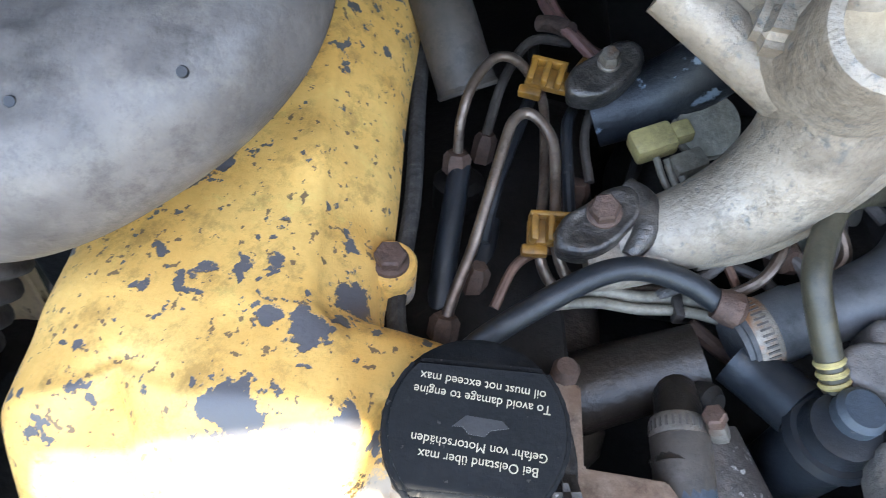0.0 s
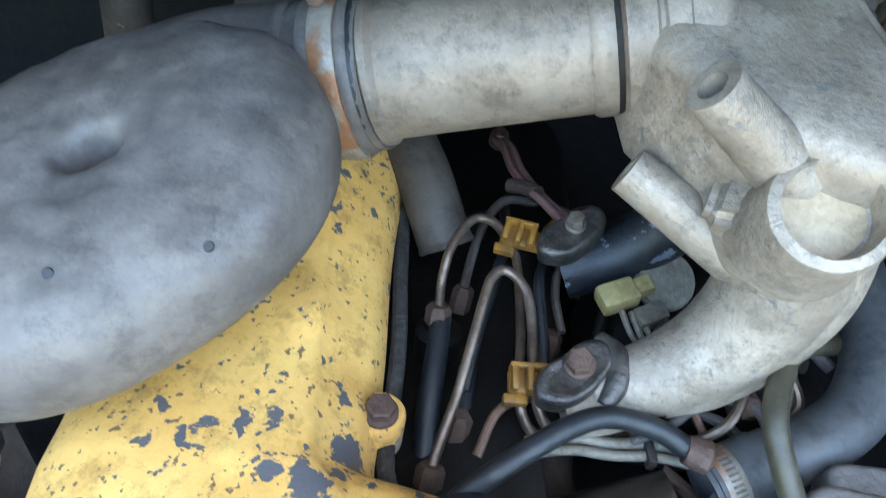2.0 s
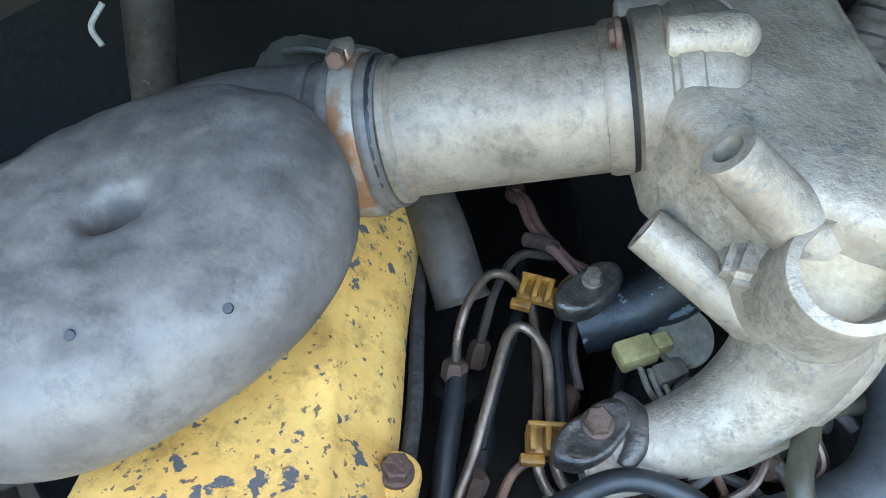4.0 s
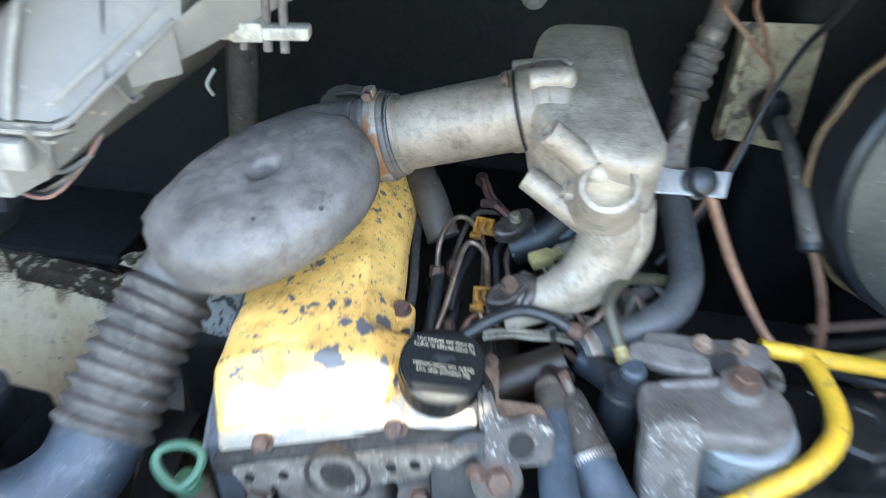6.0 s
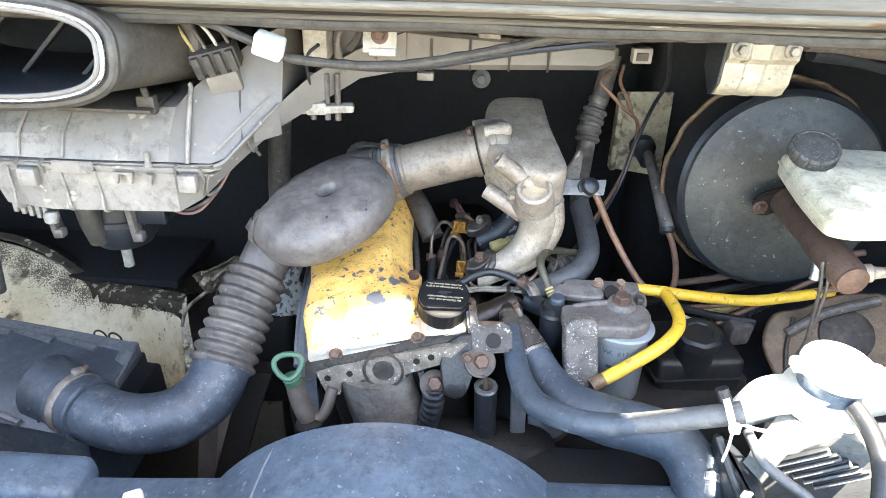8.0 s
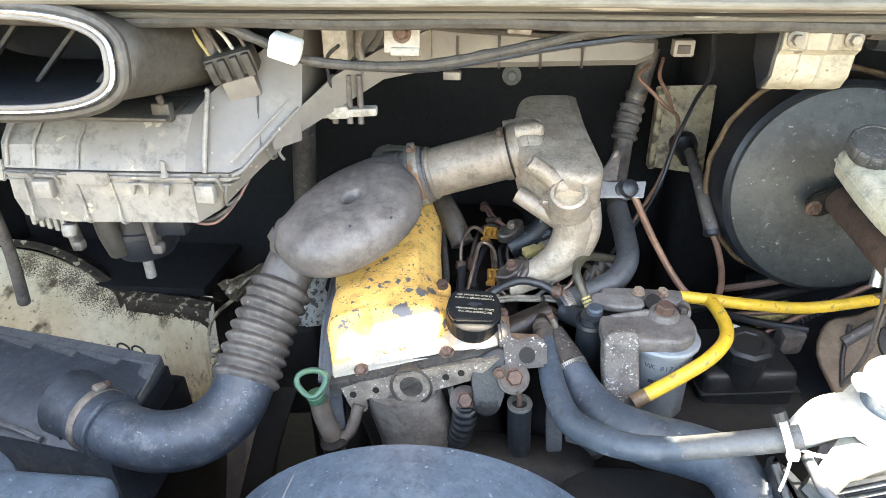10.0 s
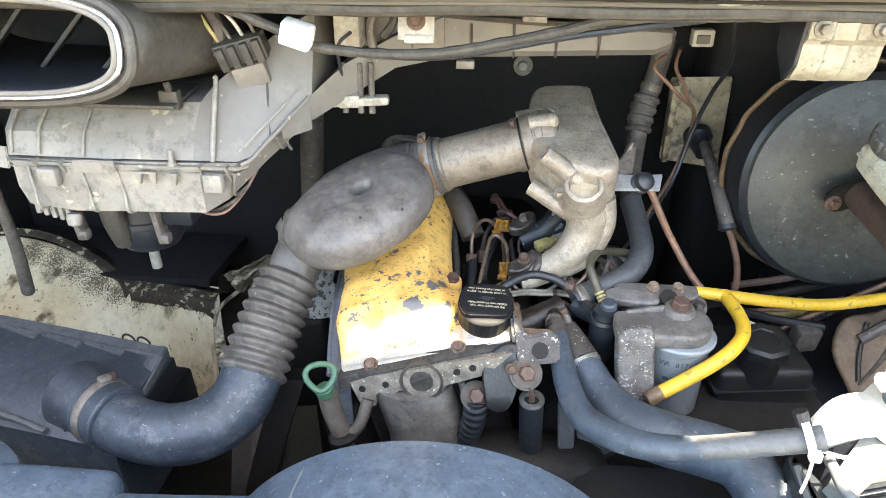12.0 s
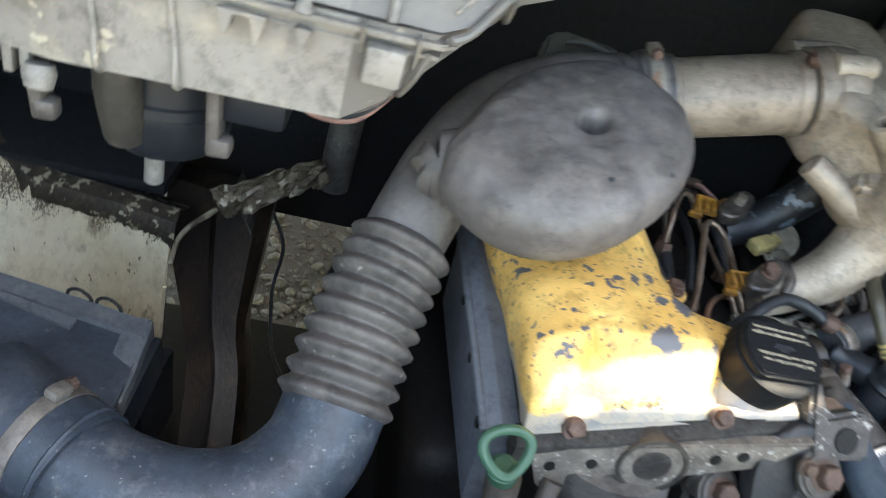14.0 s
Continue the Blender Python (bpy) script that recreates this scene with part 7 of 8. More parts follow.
    for d, r in ((0.0, 0.0036), (-0.0080, 0.0030)):
        part("strand", tube([(0.098, 0.221 + d, 1.204), (0.124, 0.226 + d, 1.207), (0.147, 0.2265 + d, 1.2065), (0.172, 0.230 + d, 1.206), (0.196, 0.228 + d, 1.204), (0.222, 0.220 + d, 1.199)], r, 14), DISC_PALE, st)
    part("clip", block((0.006, 0.020, 0.010), pose(0.168, 0.2255, 1.206, 0, 0, 6), 0.002), GRIMY_CAST, st)


# ---- left-hand side ----
def build_air_box():
    own = thing("air_filter_box", "dusty black plastic air filter box with ribbed lid", "air filter box")
    body = [[(x, 0.035 + dy, 1.055), (x, 0.020 + dy, 1.00), (x, 0.03 + dy, 0.86), (x, 0.19 + dy, 0.86), (x, 0.19 + dy, 1.055)] for x, dy in ((-0.97, 0.07), (-0.70, 0.03), (-0.480, 0.0), (-0.462, 0.0))]
    part("body", loft(body), BOX_PLASTIC, own)
    rear = ((-0.97, 0.272, 1.096), (-0.80, 0.248, 1.093), (-0.62, 0.219, 1.090), (-0.50, 0.198, 1.089), (-0.447, 0.188, 1.087))
    lid = []
    for (x, y1, z), y0 in zip(rear, (0.150, 0.130, 0.110, 0.092, 0.092)):
        lid.append([(x, y0 - 0.08, z - 0.045), (x, y0 - 0.03, z - 0.014), (x, y0 + 0.015, z - 0.008), (x, y1 - 0.004, z - 0.006), (x, y1 - 0.002, z - 0.030), (x, y1 - 0.012, z - 0.055), (x, y0 - 0.06, z - 0.060)])
    part("lid", loft(lid), BOX_DARK, own, "dusty dark lid", angle=25)
    # flat raised border along the back and the end of the lid
    part("rim", loft([[(x, y - 0.022, z - 0.007), (x, y - 0.021, z - 0.001), (x, y - 0.002, z), (x, y + 0.001, z - 0.003), (x, y + 0.001, z - 0.016), (x, y - 0.006, z - 0.018)] for x, y, z in rear]), BOX_EDGE, own, "rubbed grey border", angle=25)
    ends = ((-0.448, 0.189, 1.0872), (-0.447, 0.160, 1.083), (-0.446, 0.130, 1.078), (-0.447, 0.102, 1.073))
    part("end_rim", loft([[(x - 0.022, y, z - 0.006), (x - 0.021, y, z), (x - 0.002, y, z + 0.001), (x + 0.002, y, z - 0.002), (x + 0.003, y, z - 0.020), (x - 0.006, y, z - 0.022)] for x, y, z in ends]), BOX_EDGE, own, "rubbed grey border", angle=25)
    part("end_wall", block((0.008, 0.095, 0.050), pose(-0.443, 0.142, 1.040, 5, 0, -3), 0.002), BLACK_PLASTIC, own)
    for k in range(5):
        x = -0.915 + k * 0.082
        y = 0.246 - 0.16 * (x + 0.915)
        part("lid_rib", slab([(0, 0), (0.080, -0.012), (0.080, 0.000), (0.0, 0.004)], axes_at((x, y - 0.006, 1.0865 - 0.004 * (k / 4)), (0.0, -0.15, 0.98), (1, -0.16, 0)), 0.008, 0.001), BOX_EDGE, own)
    part("end_bracket", block((0.055, 0.080, 0.11), pose(-0.466, 0.195, 0.958, 4, 0, -6), 0.006), BLACK_PLASTIC, own)
    part("lid_border", tube([(-0.97, 0.085, 1.072), (-0.80, 0.062, 1.068), (-0.64, 0.040, 1.062), (-0.56, 0.022, 1.052)], 0.005, 10), BOX_EDGE, own)
    part("outlet", tube([(-0.545, 0.085, 1.068), (-0.51, 0.068, 1.069), (-0.485, 0.055, 1.068)], lambda s: 0.054 - 0.008 * s, 32), BOX_DARK, own)
    part("outlet_rib", tube([(-0.535, 0.03, 1.075), (-0.533, 0.028, 1.05)], 0.003, 8), BLACK_PLASTIC, own)
    for k in range(2):
        c = Vector((-0.516 + 0.028 * k, 0.201 - 0.005 * k, 1.090))
        part("wire_clip", tube([c + Vector((-0.014, 0.004, -0.012)), c + Vector((-0.010, 0, 0.004)), c + Vector((0.0, -0.002, 0.009)), c + Vector((0.010, -0.003, 0.002)), c + Vector((0.013, -0.004, -0.014))], 0.0017, 8), DARK_METAL, own)
    stay = thing("bonnet_stay", "dark rubber-tipped rod beside the wheel arch", "rod")
    part("rod", tube([(-0.655, 0.19, 1.36), (-0.69, 0.235, 1.24), (-0.735, 0.28, 1.118)], lambda s: 0.008 + 0.003 * s, 12), BELLOWS, stay)
    cloth = thing("exhaust_shield", "crumpled dimpled heat shield above the chassis rail", "heat shield")
    bm = bmesh.new()
    n = 26
    grid = []
    for i in range(n):
        row = []
        for j in range(n):
            u, v = i / (n - 1), j / (n - 1)
            x = -0.466 + 0.125 * u + 0.022 * v
            z = 1.052 + 0.034 * u - 0.058 * v * (1 - 0.25 * u) + 0.010 * noise.noise(Vector((u * 6, v * 5, 3)))
            y = 0.468 + 0.075 * u + 0.024 * v + 0.016 * noise.noise(Vector((u * 7, v * 7, 1))) + 0.0040 * math.sin(u * 70) * math.sin(v * 40)
            row.append(bm.verts.new((x, y, z)))
        grid.append(row)
    for ra, rb in zip(grid, grid[1:]):
        for j in range(n - 1):
            bm.faces.new((ra[j], ra[j + 1], rb[j + 1], rb[j]))
    sh = part("shield", bm, SHIELD, cloth)
    sh.modifiers.new("thick", "SOLIDIFY").thickness = 0.003
    part("bracket", loft([[(-0.445 + 0.03 * u, 0.520 + dy, 1.018 - 0.06 * u + dz) for dy, dz in ((0, 0), (0.05, 0.01), (0.05, 0.004), (0, -0.006))] for u in (0.0, 0.35, 0.7, 1.0)]), DIRTY_ALLOY, cloth)
    cc = thing("timing_side_cover", "long grey ribbed side cover along the engine", "engine cover")
    part("panel", loft([[(x - 0.012, y, z + 0.010), (x, y - 0.004, z + 0.018), (x + 0.016, y, z + 0.016), (x + 0.016, y, z - 0.09), (x - 0.006, y, z - 0.09)] for x, y, z in ((-0.133, 0.080, 1.134), (-0.142, 0.13, 1.152), (-0.152, 0.20, 1.168), (-0.162, 0.30, 1.178))]), SIDE_GREY, cc)
    for k in range(3):
        part("side_bolt", lathe([(0.006, 0.0), (0.006, 0.006), (0.003, 0.007)], axes_at((-0.142 - 0.009 * k, 0.10 + 0.06 * k, 1.128 + 0.016 * k), (-1, -0.1, 0.1)), 6), DARK_METAL, cc)
    part("edge", tube([(-0.146, 0.080, 1.142), (-0.155, 0.13, 1.160), (-0.165, 0.20, 1.176), (-0.175, 0.30, 1.186)], 0.004, 8), SIDE_GREY, cc)
    ex = thing("rear_bracket", "pitted pale alloy bracket behind the bellows", "bracket")
    part("plate", slab([(-0.035, -0.06), (0.03, -0.05), (0.035, 0.0), (0.022, 0.012), (0.030, 0.045), (-0.035, 0.05)], axes_at((-0.225, 0.33, 1.125), (-0.15, -0.8, 0.55), (1, 0, 0)), 0.008, 0.002), PITTED, ex)
    wire = thing("ground_wire", "thin black wire hanging over the gap", "wire")
    part("wire", tube([(-0.40, 0.62, 0.93), (-0.375, 0.60, 0.88), (-0.378, 0.56, 0.82), (-0.36, 0.50, 0.76), (-0.33, 0.45, 0.74)], 0.003, 8), BLACK_RUBBER, wire)
    leg = thing("subframe_strut", "dirty steel strut below the air hose", "strut")
    part("strut", loft([[(x - 0.022, y, z), (x + 0.022, y, z), (x + 0.022, y + 0.03, z), (x - 0.022, y + 0.03, z)] for x, y, z in ((-0.235, 0.16, 1.06), (-0.262, 0.13, 0.98), (-0.29, 0.10, 0.88), (-0.31, 0.08, 0.75))]), DARK_METAL, leg)


# ---- front ----
def build_shroud():
    own = thing("fan_shroud", "scuffed blue-black plastic fan shroud with a domed top", "fan shroud")
    def arc(y, r, cz, tilt=0.06):
        pts = []
        for a in np.linspace(-1.25, 1.25, 41):
            x = 0.005 + r * math.sin(a)
            pts.append((x, y, cz + r * math.cos(a) + 0.05 * x))
        return pts
    bm = bmesh.new()
    rows = [arc(-0.065, 0.285, 0.884), arc(-0.07, 0.292, 0.887), arc(-0.12, 0.298, 0.884), arc(-0.20, 0.302, 0.876), arc(-0.30, 0.304, 0.866), arc(-0.335, 0.30, 0.85)]
    grid = [[bm.verts.new(p) for p in r] for r in rows]
    for ra, rb in zip(grid, grid[1:]):
        for j in range(len(ra) - 1):
            bm.faces.new((ra[j], ra[j + 1], rb[j + 1], rb[j]))
    dome = part("dome", bm, SHROUD, own)
    dome.modifiers.new("thick", "SOLIDIFY").thickness = 0.004
    for x in (-0.135, 0.125):
        z = 0.884 + math.sqrt(0.294 ** 2 - x * x) + 0.05 * x
        part("moulded_line", tube([(x, -0.072, z - 0.004), (x * 1.03, -0.13, z), (x * 1.06, -0.22, z - 0.008)], 0.0016, 6), SHROUD_LINE, own)
    part("cowl_hump", lathe([(0.13, -0.08), (0.128, -0.02), (0.11, 0.0), (0.06, 0.012), (0.02, 0.014)], axes_at((-0.62, -0.16, 1.085), (0.05, -0.25, 1)), 36), SHROUD, own)
    part("cowl", loft([[(x, y, 1.085 + 0.03 * x), (x, y - 0.012, 1.092 + 0.03 * x), (x, -0.33, 1.130 + 0.04 * x), (x, -0.33, 1.02), (x, y, 1.02)] for x, y in ((-0.95, -0.115), (-0.3, -0.09), (0.0, -0.072), (0.35, -0.066), (0.46, -0.066))]), SHROUD, own)
    part("cowl_step", block((0.30, 0.08, 0.05), pose(-0.53, -0.11, 1.075), 0.02, 3), SHROUD, own)
    lamp = thing("headlamp_back", "sunlit white lamp housing on the slam rail", "headlamp")
    part("bowl", lathe([(0.0, 0.0), (0.03, 0.006), (0.048, 0.03), (0.052, 0.06)], axes_at((-0.40, -0.27, 1.205), (0, -0.5, -0.86)), 32), WHITE_PLASTIC, lamp)
    part("frame", block((0.17, 0.05, 0.016), pose(-0.285, -0.275, 1.190, 8, -4, 0), 0.004), WHITE_PAINT, lamp)
    part("arm", block((0.02, 0.06, 0.03), pose(-0.22, -0.265, 1.205, 8, 0, 30), 0.004), WHITE_PAINT, lamp)


def build_tank():
    own = thing("expansion_tank", "white plastic coolant expansion tank with a screw cap", "coolant tank")
    plan = [(0.428, -0.070), (0.452, -0.040), (0.480, -0.016), (0.530, -0.004), (0.620, 0.010), (0.680, 0.020), (0.690, -0.030), (0.640, -0.050), (0.560, -0.062), (0.500, -0.070), (0.455, -0.086), (0.436, -0.086)]
    rim = spline([(x, y, 0) for x, y in plan + plan[:1]], 4)[:-1]
    part("tank", loft([[(0.555 + (p.x - 0.555) * s, -0.02 + (p.y + 0.02) * s + dy, z) for p in rim] for s, dy, z in ((0.90, 0.040, 1.180), (1.0, 0.010, 1.228), (1.0, 0.004, 1.238), (0.985, 0.001, 1.243), (0.95, 0.0, 1.245))]), WHITE_PLASTIC, own, angle=50)
    part("shoulder", lathe([(0.056, -0.03), (0.052, -0.014), (0.044, -0.006), (0.036, -0.005)], axes_at((0.562, -0.024, 1.246), (0.02, -0.1, 1)), 40), WHITE_PLASTIC, own)
    cm = axes_at((0.560, -0.026, 1.240), (0.06, -0.10, 1))
    part("neck", lathe([(0.038, -0.02), (0.038, 0.018), (0.040, 0.020), (0.040, 0.026), (0.030, 0.027)], cm, 40), SHROUD, own, "grey-blue neck ring")
    cm = cm @ Matrix.Translation((0, 0, 0.012))
    bm = bmesh.new()
    rings = []
    for r, h in ((0.038, 0.012), (0.0440, 0.015), (0.0455, 0.020), (0.0450, 0.025), (0.042, 0.030), (0.035, 0.033), (0.032, 0.036), (0.026, 0.038), (0.011, 0.0385)):
        rings.append([bm.verts.new(cm @ Vector(((r + (0.004 * max(0.0, math.cos(2 * a)) ** 8 if 0.0435 < r else 0)) * math.cos(a), r * math.sin(a), h))) for a in (2 * math.pi * k / 64 for k in range(64))])
    for ra, rb in zip(rings, rings[1:]):
        for k in range(64):
            bm.faces.new((ra[k], ra[(k + 1) % 64], rb[(k + 1) % 64], rb[k]))
    bm.faces.new(rings[0])
    bm.faces.new(rings[-1])
    part("cap", bm, WHITE_PLASTIC, own, "white domed screw cap")
    for sx in (-1, 1):
        part("cap_ear", cushion([(-0.012, -0.010), (0.008, -0.010), (0.012, 0.0), (0.008, 0.010), (-0.012, 0.010)], cm @ pose(0.0445 * sx, 0, 0.014), 0.014, 0.005), WHITE_PLASTIC, own)
    part("overflow_hose", tube([(0.572, -0.066, 1.246), (0.578, -0.082, 1.240), (0.583, -0.105, 1.230), (0.582, -0.135, 1.215), (0.575, -0.165, 1.185), (0.566, -0.19, 1.13)], 0.0108, 16), BLACK_RUBBER, own)
    spig = thing("tank_hose_tie", "pale cable tie round the hose at the tank", "cable tie")
    part("strap", lathe([(0.018, -0.004), (0.020, -0.004), (0.020, 0.004), (0.018, 0.004)], axes_at((0.412, -0.108, 1.258), (0.9, -0.1, 0.35)), 24), WHITE_PLASTIC, spig)
    part("lock", block((0.012, 0.010, 0.012), pose(0.414, -0.124, 1.252), 0.002), WHITE_PLASTIC, spig)
    part("tail", tube([(0.412, -0.126, 1.248), (0.408, -0.134, 1.232), (0.404, -0.138, 1.214)], 0.0018, 6), WHITE_PLASTIC, spig)
    part("tail", tube([(0.420, -0.11, 1.250), (0.445, -0.105, 1.236), (0.47, -0.10, 1.228)], 0.0022, 6), WHITE_PLASTIC, spig)
    part("stub", tube([(0.408, -0.098, 1.268), (0.402, -0.092, 1.282)], 0.008, 10), BLACK_RUBBER, spig)
    box = thing("vent_box", "white plastic box with slanting louvres below the tank", "vent box")
    edge = [(0.448, -0.104, 1.200), (0.458, -0.132, 1.205), (0.509, -0.090, 1.214), (0.563, -0.080, 1.214), (0.600, -0.094, 1.202), (0.628, -0.060, 1.198), (0.560, -0.016, 1.196), (0.507, -0.034, 1.208)]
    # white box drawn grey, the shade of its front put into the colour
    part("body", loft([[(x + 0.004, y + 0.105, z - 0.28) for x, y, z in edge], [(x, y, z - 0.006) for x, y, z in edge], [(x + (0.52 - x) * 0.03, y + (-0.07 - y) * 0.06, z) for x, y, z in edge]]), BOX_SHADE_GREY, box, angle=40)
    # slanting ribs with dark slots between them on the receding front face
    for k in range(5):
        u = k / 4
        foot = Vector((0.520 + 0.062 * u, -0.0815 + 0.004 * u, 1.176 - 0.036 * u))
        vm = axes_at(foot, (0.06, -0.94, -0.35), (0.80, -0.12, 0.55))
        part("slot", block((0.066, 0.0085, 0.006), vm, 0.0015), BLACK_PLASTIC, box, "dark louvre slot")
        part("louvre", block((0.070, 0.0040, 0.010), vm @ pose(0, -0.0075, 0), 0.0015), BOX_SHADE_GREY, box)
    part("drain_hose", tube([(0.444, -0.094, 1.222), (0.447, -0.112, 1.218), (0.453, -0.132, 1.210), (0.475, -0.150, 1.200), (0.500, -0.165, 1.188), (0.54, -0.19, 1.15)], 0.0062, 12), THIN_HOSE, box, "thin pale drain hose")
    loom = thing("front_wiring", "dark wires and pale tabs by the tank", "wiring")
    part("wire", tube([(0.40, -0.12, 1.235), (0.415, -0.145, 1.20), (0.435, -0.165, 1.165), (0.46, -0.19, 1.14), (0.52, -0.24, 1.12)], 0.005, 10), BLACK_RUBBER, loom)
    for x, y, z, r in ((0.428, -0.165, 1.192, 20), (0.426, -0.175, 1.176, 50), (0.420, -0.178, 1.166, -20)):
        part("tab", block((0.012, 0.004, 0.010), pose(x, y, z, 0, r, 10), 0.001), WHITE_PLASTIC, loom)
    cl = thing("lower_hose_joint", "dark hose joint with a slotted steel clamp by the cowl", "hose joint")
    part("stub", tube([(0.430, -0.060, 1.135), (0.424, -0.082, 1.124), (0.418, -0.105, 1.105), (0.415, -0.13, 1.08)], 0.0195, 18), HOSE_BLUE, cl)
    band(None, (0.4235, -0.080, 1.125), (-0.006, -0.022, -0.014), 0.0196, 0.011, ZINC, 2.6)
    pod = thing("lamp_pod", "dark blue-black plastic lamp pod beside the louvred box", "lamp housing")
    part("pod", cushion([(0.428, -0.045), (0.446, -0.06), (0.460, -0.10), (0.462, -0.150), (0.440, -0.170), (0.430, -0.12)], pose(0, 0, 0.98), 0.195, 0.008), BLACK_PLASTIC, pod)


FILLER_SIZE, FILLER_AT = (0.085, 0.06, 0.20), (-0.255, 0.315, 0.985)


def build_lower_right():
    own = thing("power_steering_tank", "black plastic steering fluid tank with a ribbed cap", "fluid tank")
    soften(part("tank", block((0.15, 0.13, 0.16), pose(0.478, 0.248, 1.035, 0, 0, 8), 0.016, 3), TANK_BLACK, own), 1)
    cap_m = axes_at((0.473, 0.200, 1.146), (0, -0.1, 1))
    part("neck", lathe([(0.030, -0.05), (0.032, 0.0)], cap_m, 24), TANK_BLACK, own)
    part("cap", lathe([(0.037, -0.002), (0.0385, 0.002), (0.0385, 0.014), (0.034, 0.019), (0.022, 0.0195), (0.020, 0.017), (0.006, 0.017)], cap_m, 8), TANK_BLACK, own, "eight-sided black screw cap")
    part("filler_seam", block((0.155, 0.135, 0.004), pose(0.478, 0.248, 1.078, 0, 0, 8), 0.0015), TANK_BLACK, own)
    part("mark", block((0.012, 0.001, 0.006), pose(0.478, 0.1815, 1.050, 0, 0, 8), 0), WHITE_PAINT, own, smooth=False)
    t = thing("strut_tower", "dark dirty inner panel low beside the steering tank", "inner panel", kind="structure")
    part("panel", loft([[(x, 0.55, 1.08), (x, 0.40, 1.02), (x, 0.20, 0.90), (x, 0.10, 0.70), (x, 0.55, 0.70)] for x in (0.58, 0.72, 0.86, 1.03)]), BLACK_PLASTIC, t)
    d = thing("pressed_cover", "brown rust-stained pressed panel low in the bay", "cover")
    m = axes_at((0.705, 0.300, 1.085), (-0.15, -0.7, 0.7), (1, 0.1, 0.2))
    part("panel", cushion([(-0.075, -0.060), (-0.01, -0.075), (0.10, -0.070), (0.155, -0.02), (0.150, 0.050), (0.07, 0.072), (0.0, 0.060), (-0.05, 0.058), (-0.082, 0.010)], m, 0.012, 0.006), DISC_BROWN, d, "rust-brown pressed panel")
    part("pressed_dome", lathe([(0.046, 0.006), (0.044, 0.013), (0.030, 0.018), (0.008, 0.019)], m @ pose(0.055, 0.0, 0.004), 32), GRIMY_CAST, d)
    part("seam", tube([m @ Vector((-0.060, -0.045, 0.013)), m @ Vector((-0.045, 0.0, 0.014)), m @ Vector((-0.020, 0.045, 0.013))], 0.004, 8), GRIMY_CAST, d)
    p = thing("underbody_pipes", "dark and brown pipes crossing low behind the filter", "pipe")
    part("pipe", tube([(0.40, 0.34, 1.12), (0.50, 0.36, 1.13), (0.62, 0.37, 1.16), (0.72, 0.38, 1.19)], 0.008, 10), DARK_METAL, p)
    part("pipe", tube([(0.52, 0.30, 1.10), (0.58, 0.32, 1.125), (0.66, 0.33, 1.17), (0.72, 0.34, 1.20)], 0.0045, 10), COPPER_PIPE, p)
    part("corrugated_sleeve", tube([(0.53, 0.31, 1.095), (0.58, 0.325, 1.115), (0.64, 0.335, 1.15)], lambda s: 0.010 + 0.0015 * math.sin(s * 120), 12, 30), BLACK_RUBBER, p)
    part("pale_bracket", block((0.07, 0.03, 0.03), pose(0.565, 0.36, 1.105, 0, -20, 10), 0.006), PALE_YELLOW, p)
    for k in range(2):
        part("tie", block((0.018, 0.003, 0.006), pose(0.482 - 0.012 * k, 0.29, 1.128 - 0.018 * k, 0, 20, 0), 0.001), WHITE_PLASTIC, p)
    for pts, r, mat in (([(0.46, 0.34, 1.165), (0.56, 0.36, 1.175), (0.66, 0.37, 1.205), (0.78, 0.36, 1.235)], 0.006, RUST_DARK),
                        ([(0.48, 0.32, 1.13), (0.58, 0.31, 1.15), (0.66, 0.29, 1.19), (0.74, 0.27, 1.215)], 0.004, COPPER_PIPE),
                        ([(0.66, 0.30, 1.10), (0.72, 0.31, 1.14), (0.80, 0.31, 1.17)], 0.009, BELLOWS),
                        ([(0.44, 0.30, 1.15), (0.52, 0.31, 1.125), (0.60, 0.30, 1.12)], 0.007, BLACK_RUBBER)):
        part("pipe", tube(pts, r, 10), mat, p)
    part("valve", block((0.04, 0.03, 0.045), pose(0.575, 0.30, 1.10, 10, 0, 12), 0.006), BELLOWS, p)
    # added black blocks in place of the shade between the engine and the side
    f = thing("bay_fillers", "added plain black blocks filling the shaded gaps deep in the bay", "casting")
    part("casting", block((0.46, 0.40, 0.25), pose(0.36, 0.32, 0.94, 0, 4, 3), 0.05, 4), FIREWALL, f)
    part("shade_filler", block((0.34, 0.12, 0.24), pose(0.36, 0.0, 0.93), 0.03, 3), FIREWALL, f)
    part("front_filler", block((0.22, 0.10, 0.22), pose(0.14, 0.06, 0.95, 0, 0, 0), 0.04, 4), DARK_METAL, f)
    part("left_filler", block((0.09, 0.10, 0.34), pose(-0.245, 0.44, 0.775, 0, 0, 8), 0.02, 3), DARK_METAL, f)
    part("left_filler_arm", block(FILLER_SIZE, pose(*FILLER_AT, 0, 0, 8), 0.015, 3), DARK_METAL, f)
    part("rear_filler", block((0.30, 0.42, 0.46), pose(0.02, 0.66, 0.86, 0, 0, 4), 0.06, 4), DARK_METAL, f)
    part("side_filler", block((0.10, 0.40, 0.34), pose(-0.135, 0.33, 0.86, 0, -6, 4), 0.03, 3), DARK_METAL, f)


# paler, bluer copy of the lid plastic, carrying haze and sky reflection
BOX_PLASTIC = surface("dusty_box_plastic", (0.056, 0.070, 0.088), (0.030, 0.038, 0.049), 0.48, big=14, fine=180, mix=0.8, bump=0.15,
                      specks=(0.11, 0.11, 0.11), speck_scale=90, speck_at=0.67, dust=(0.115, 0.124, 0.132), dust_at=0.52)
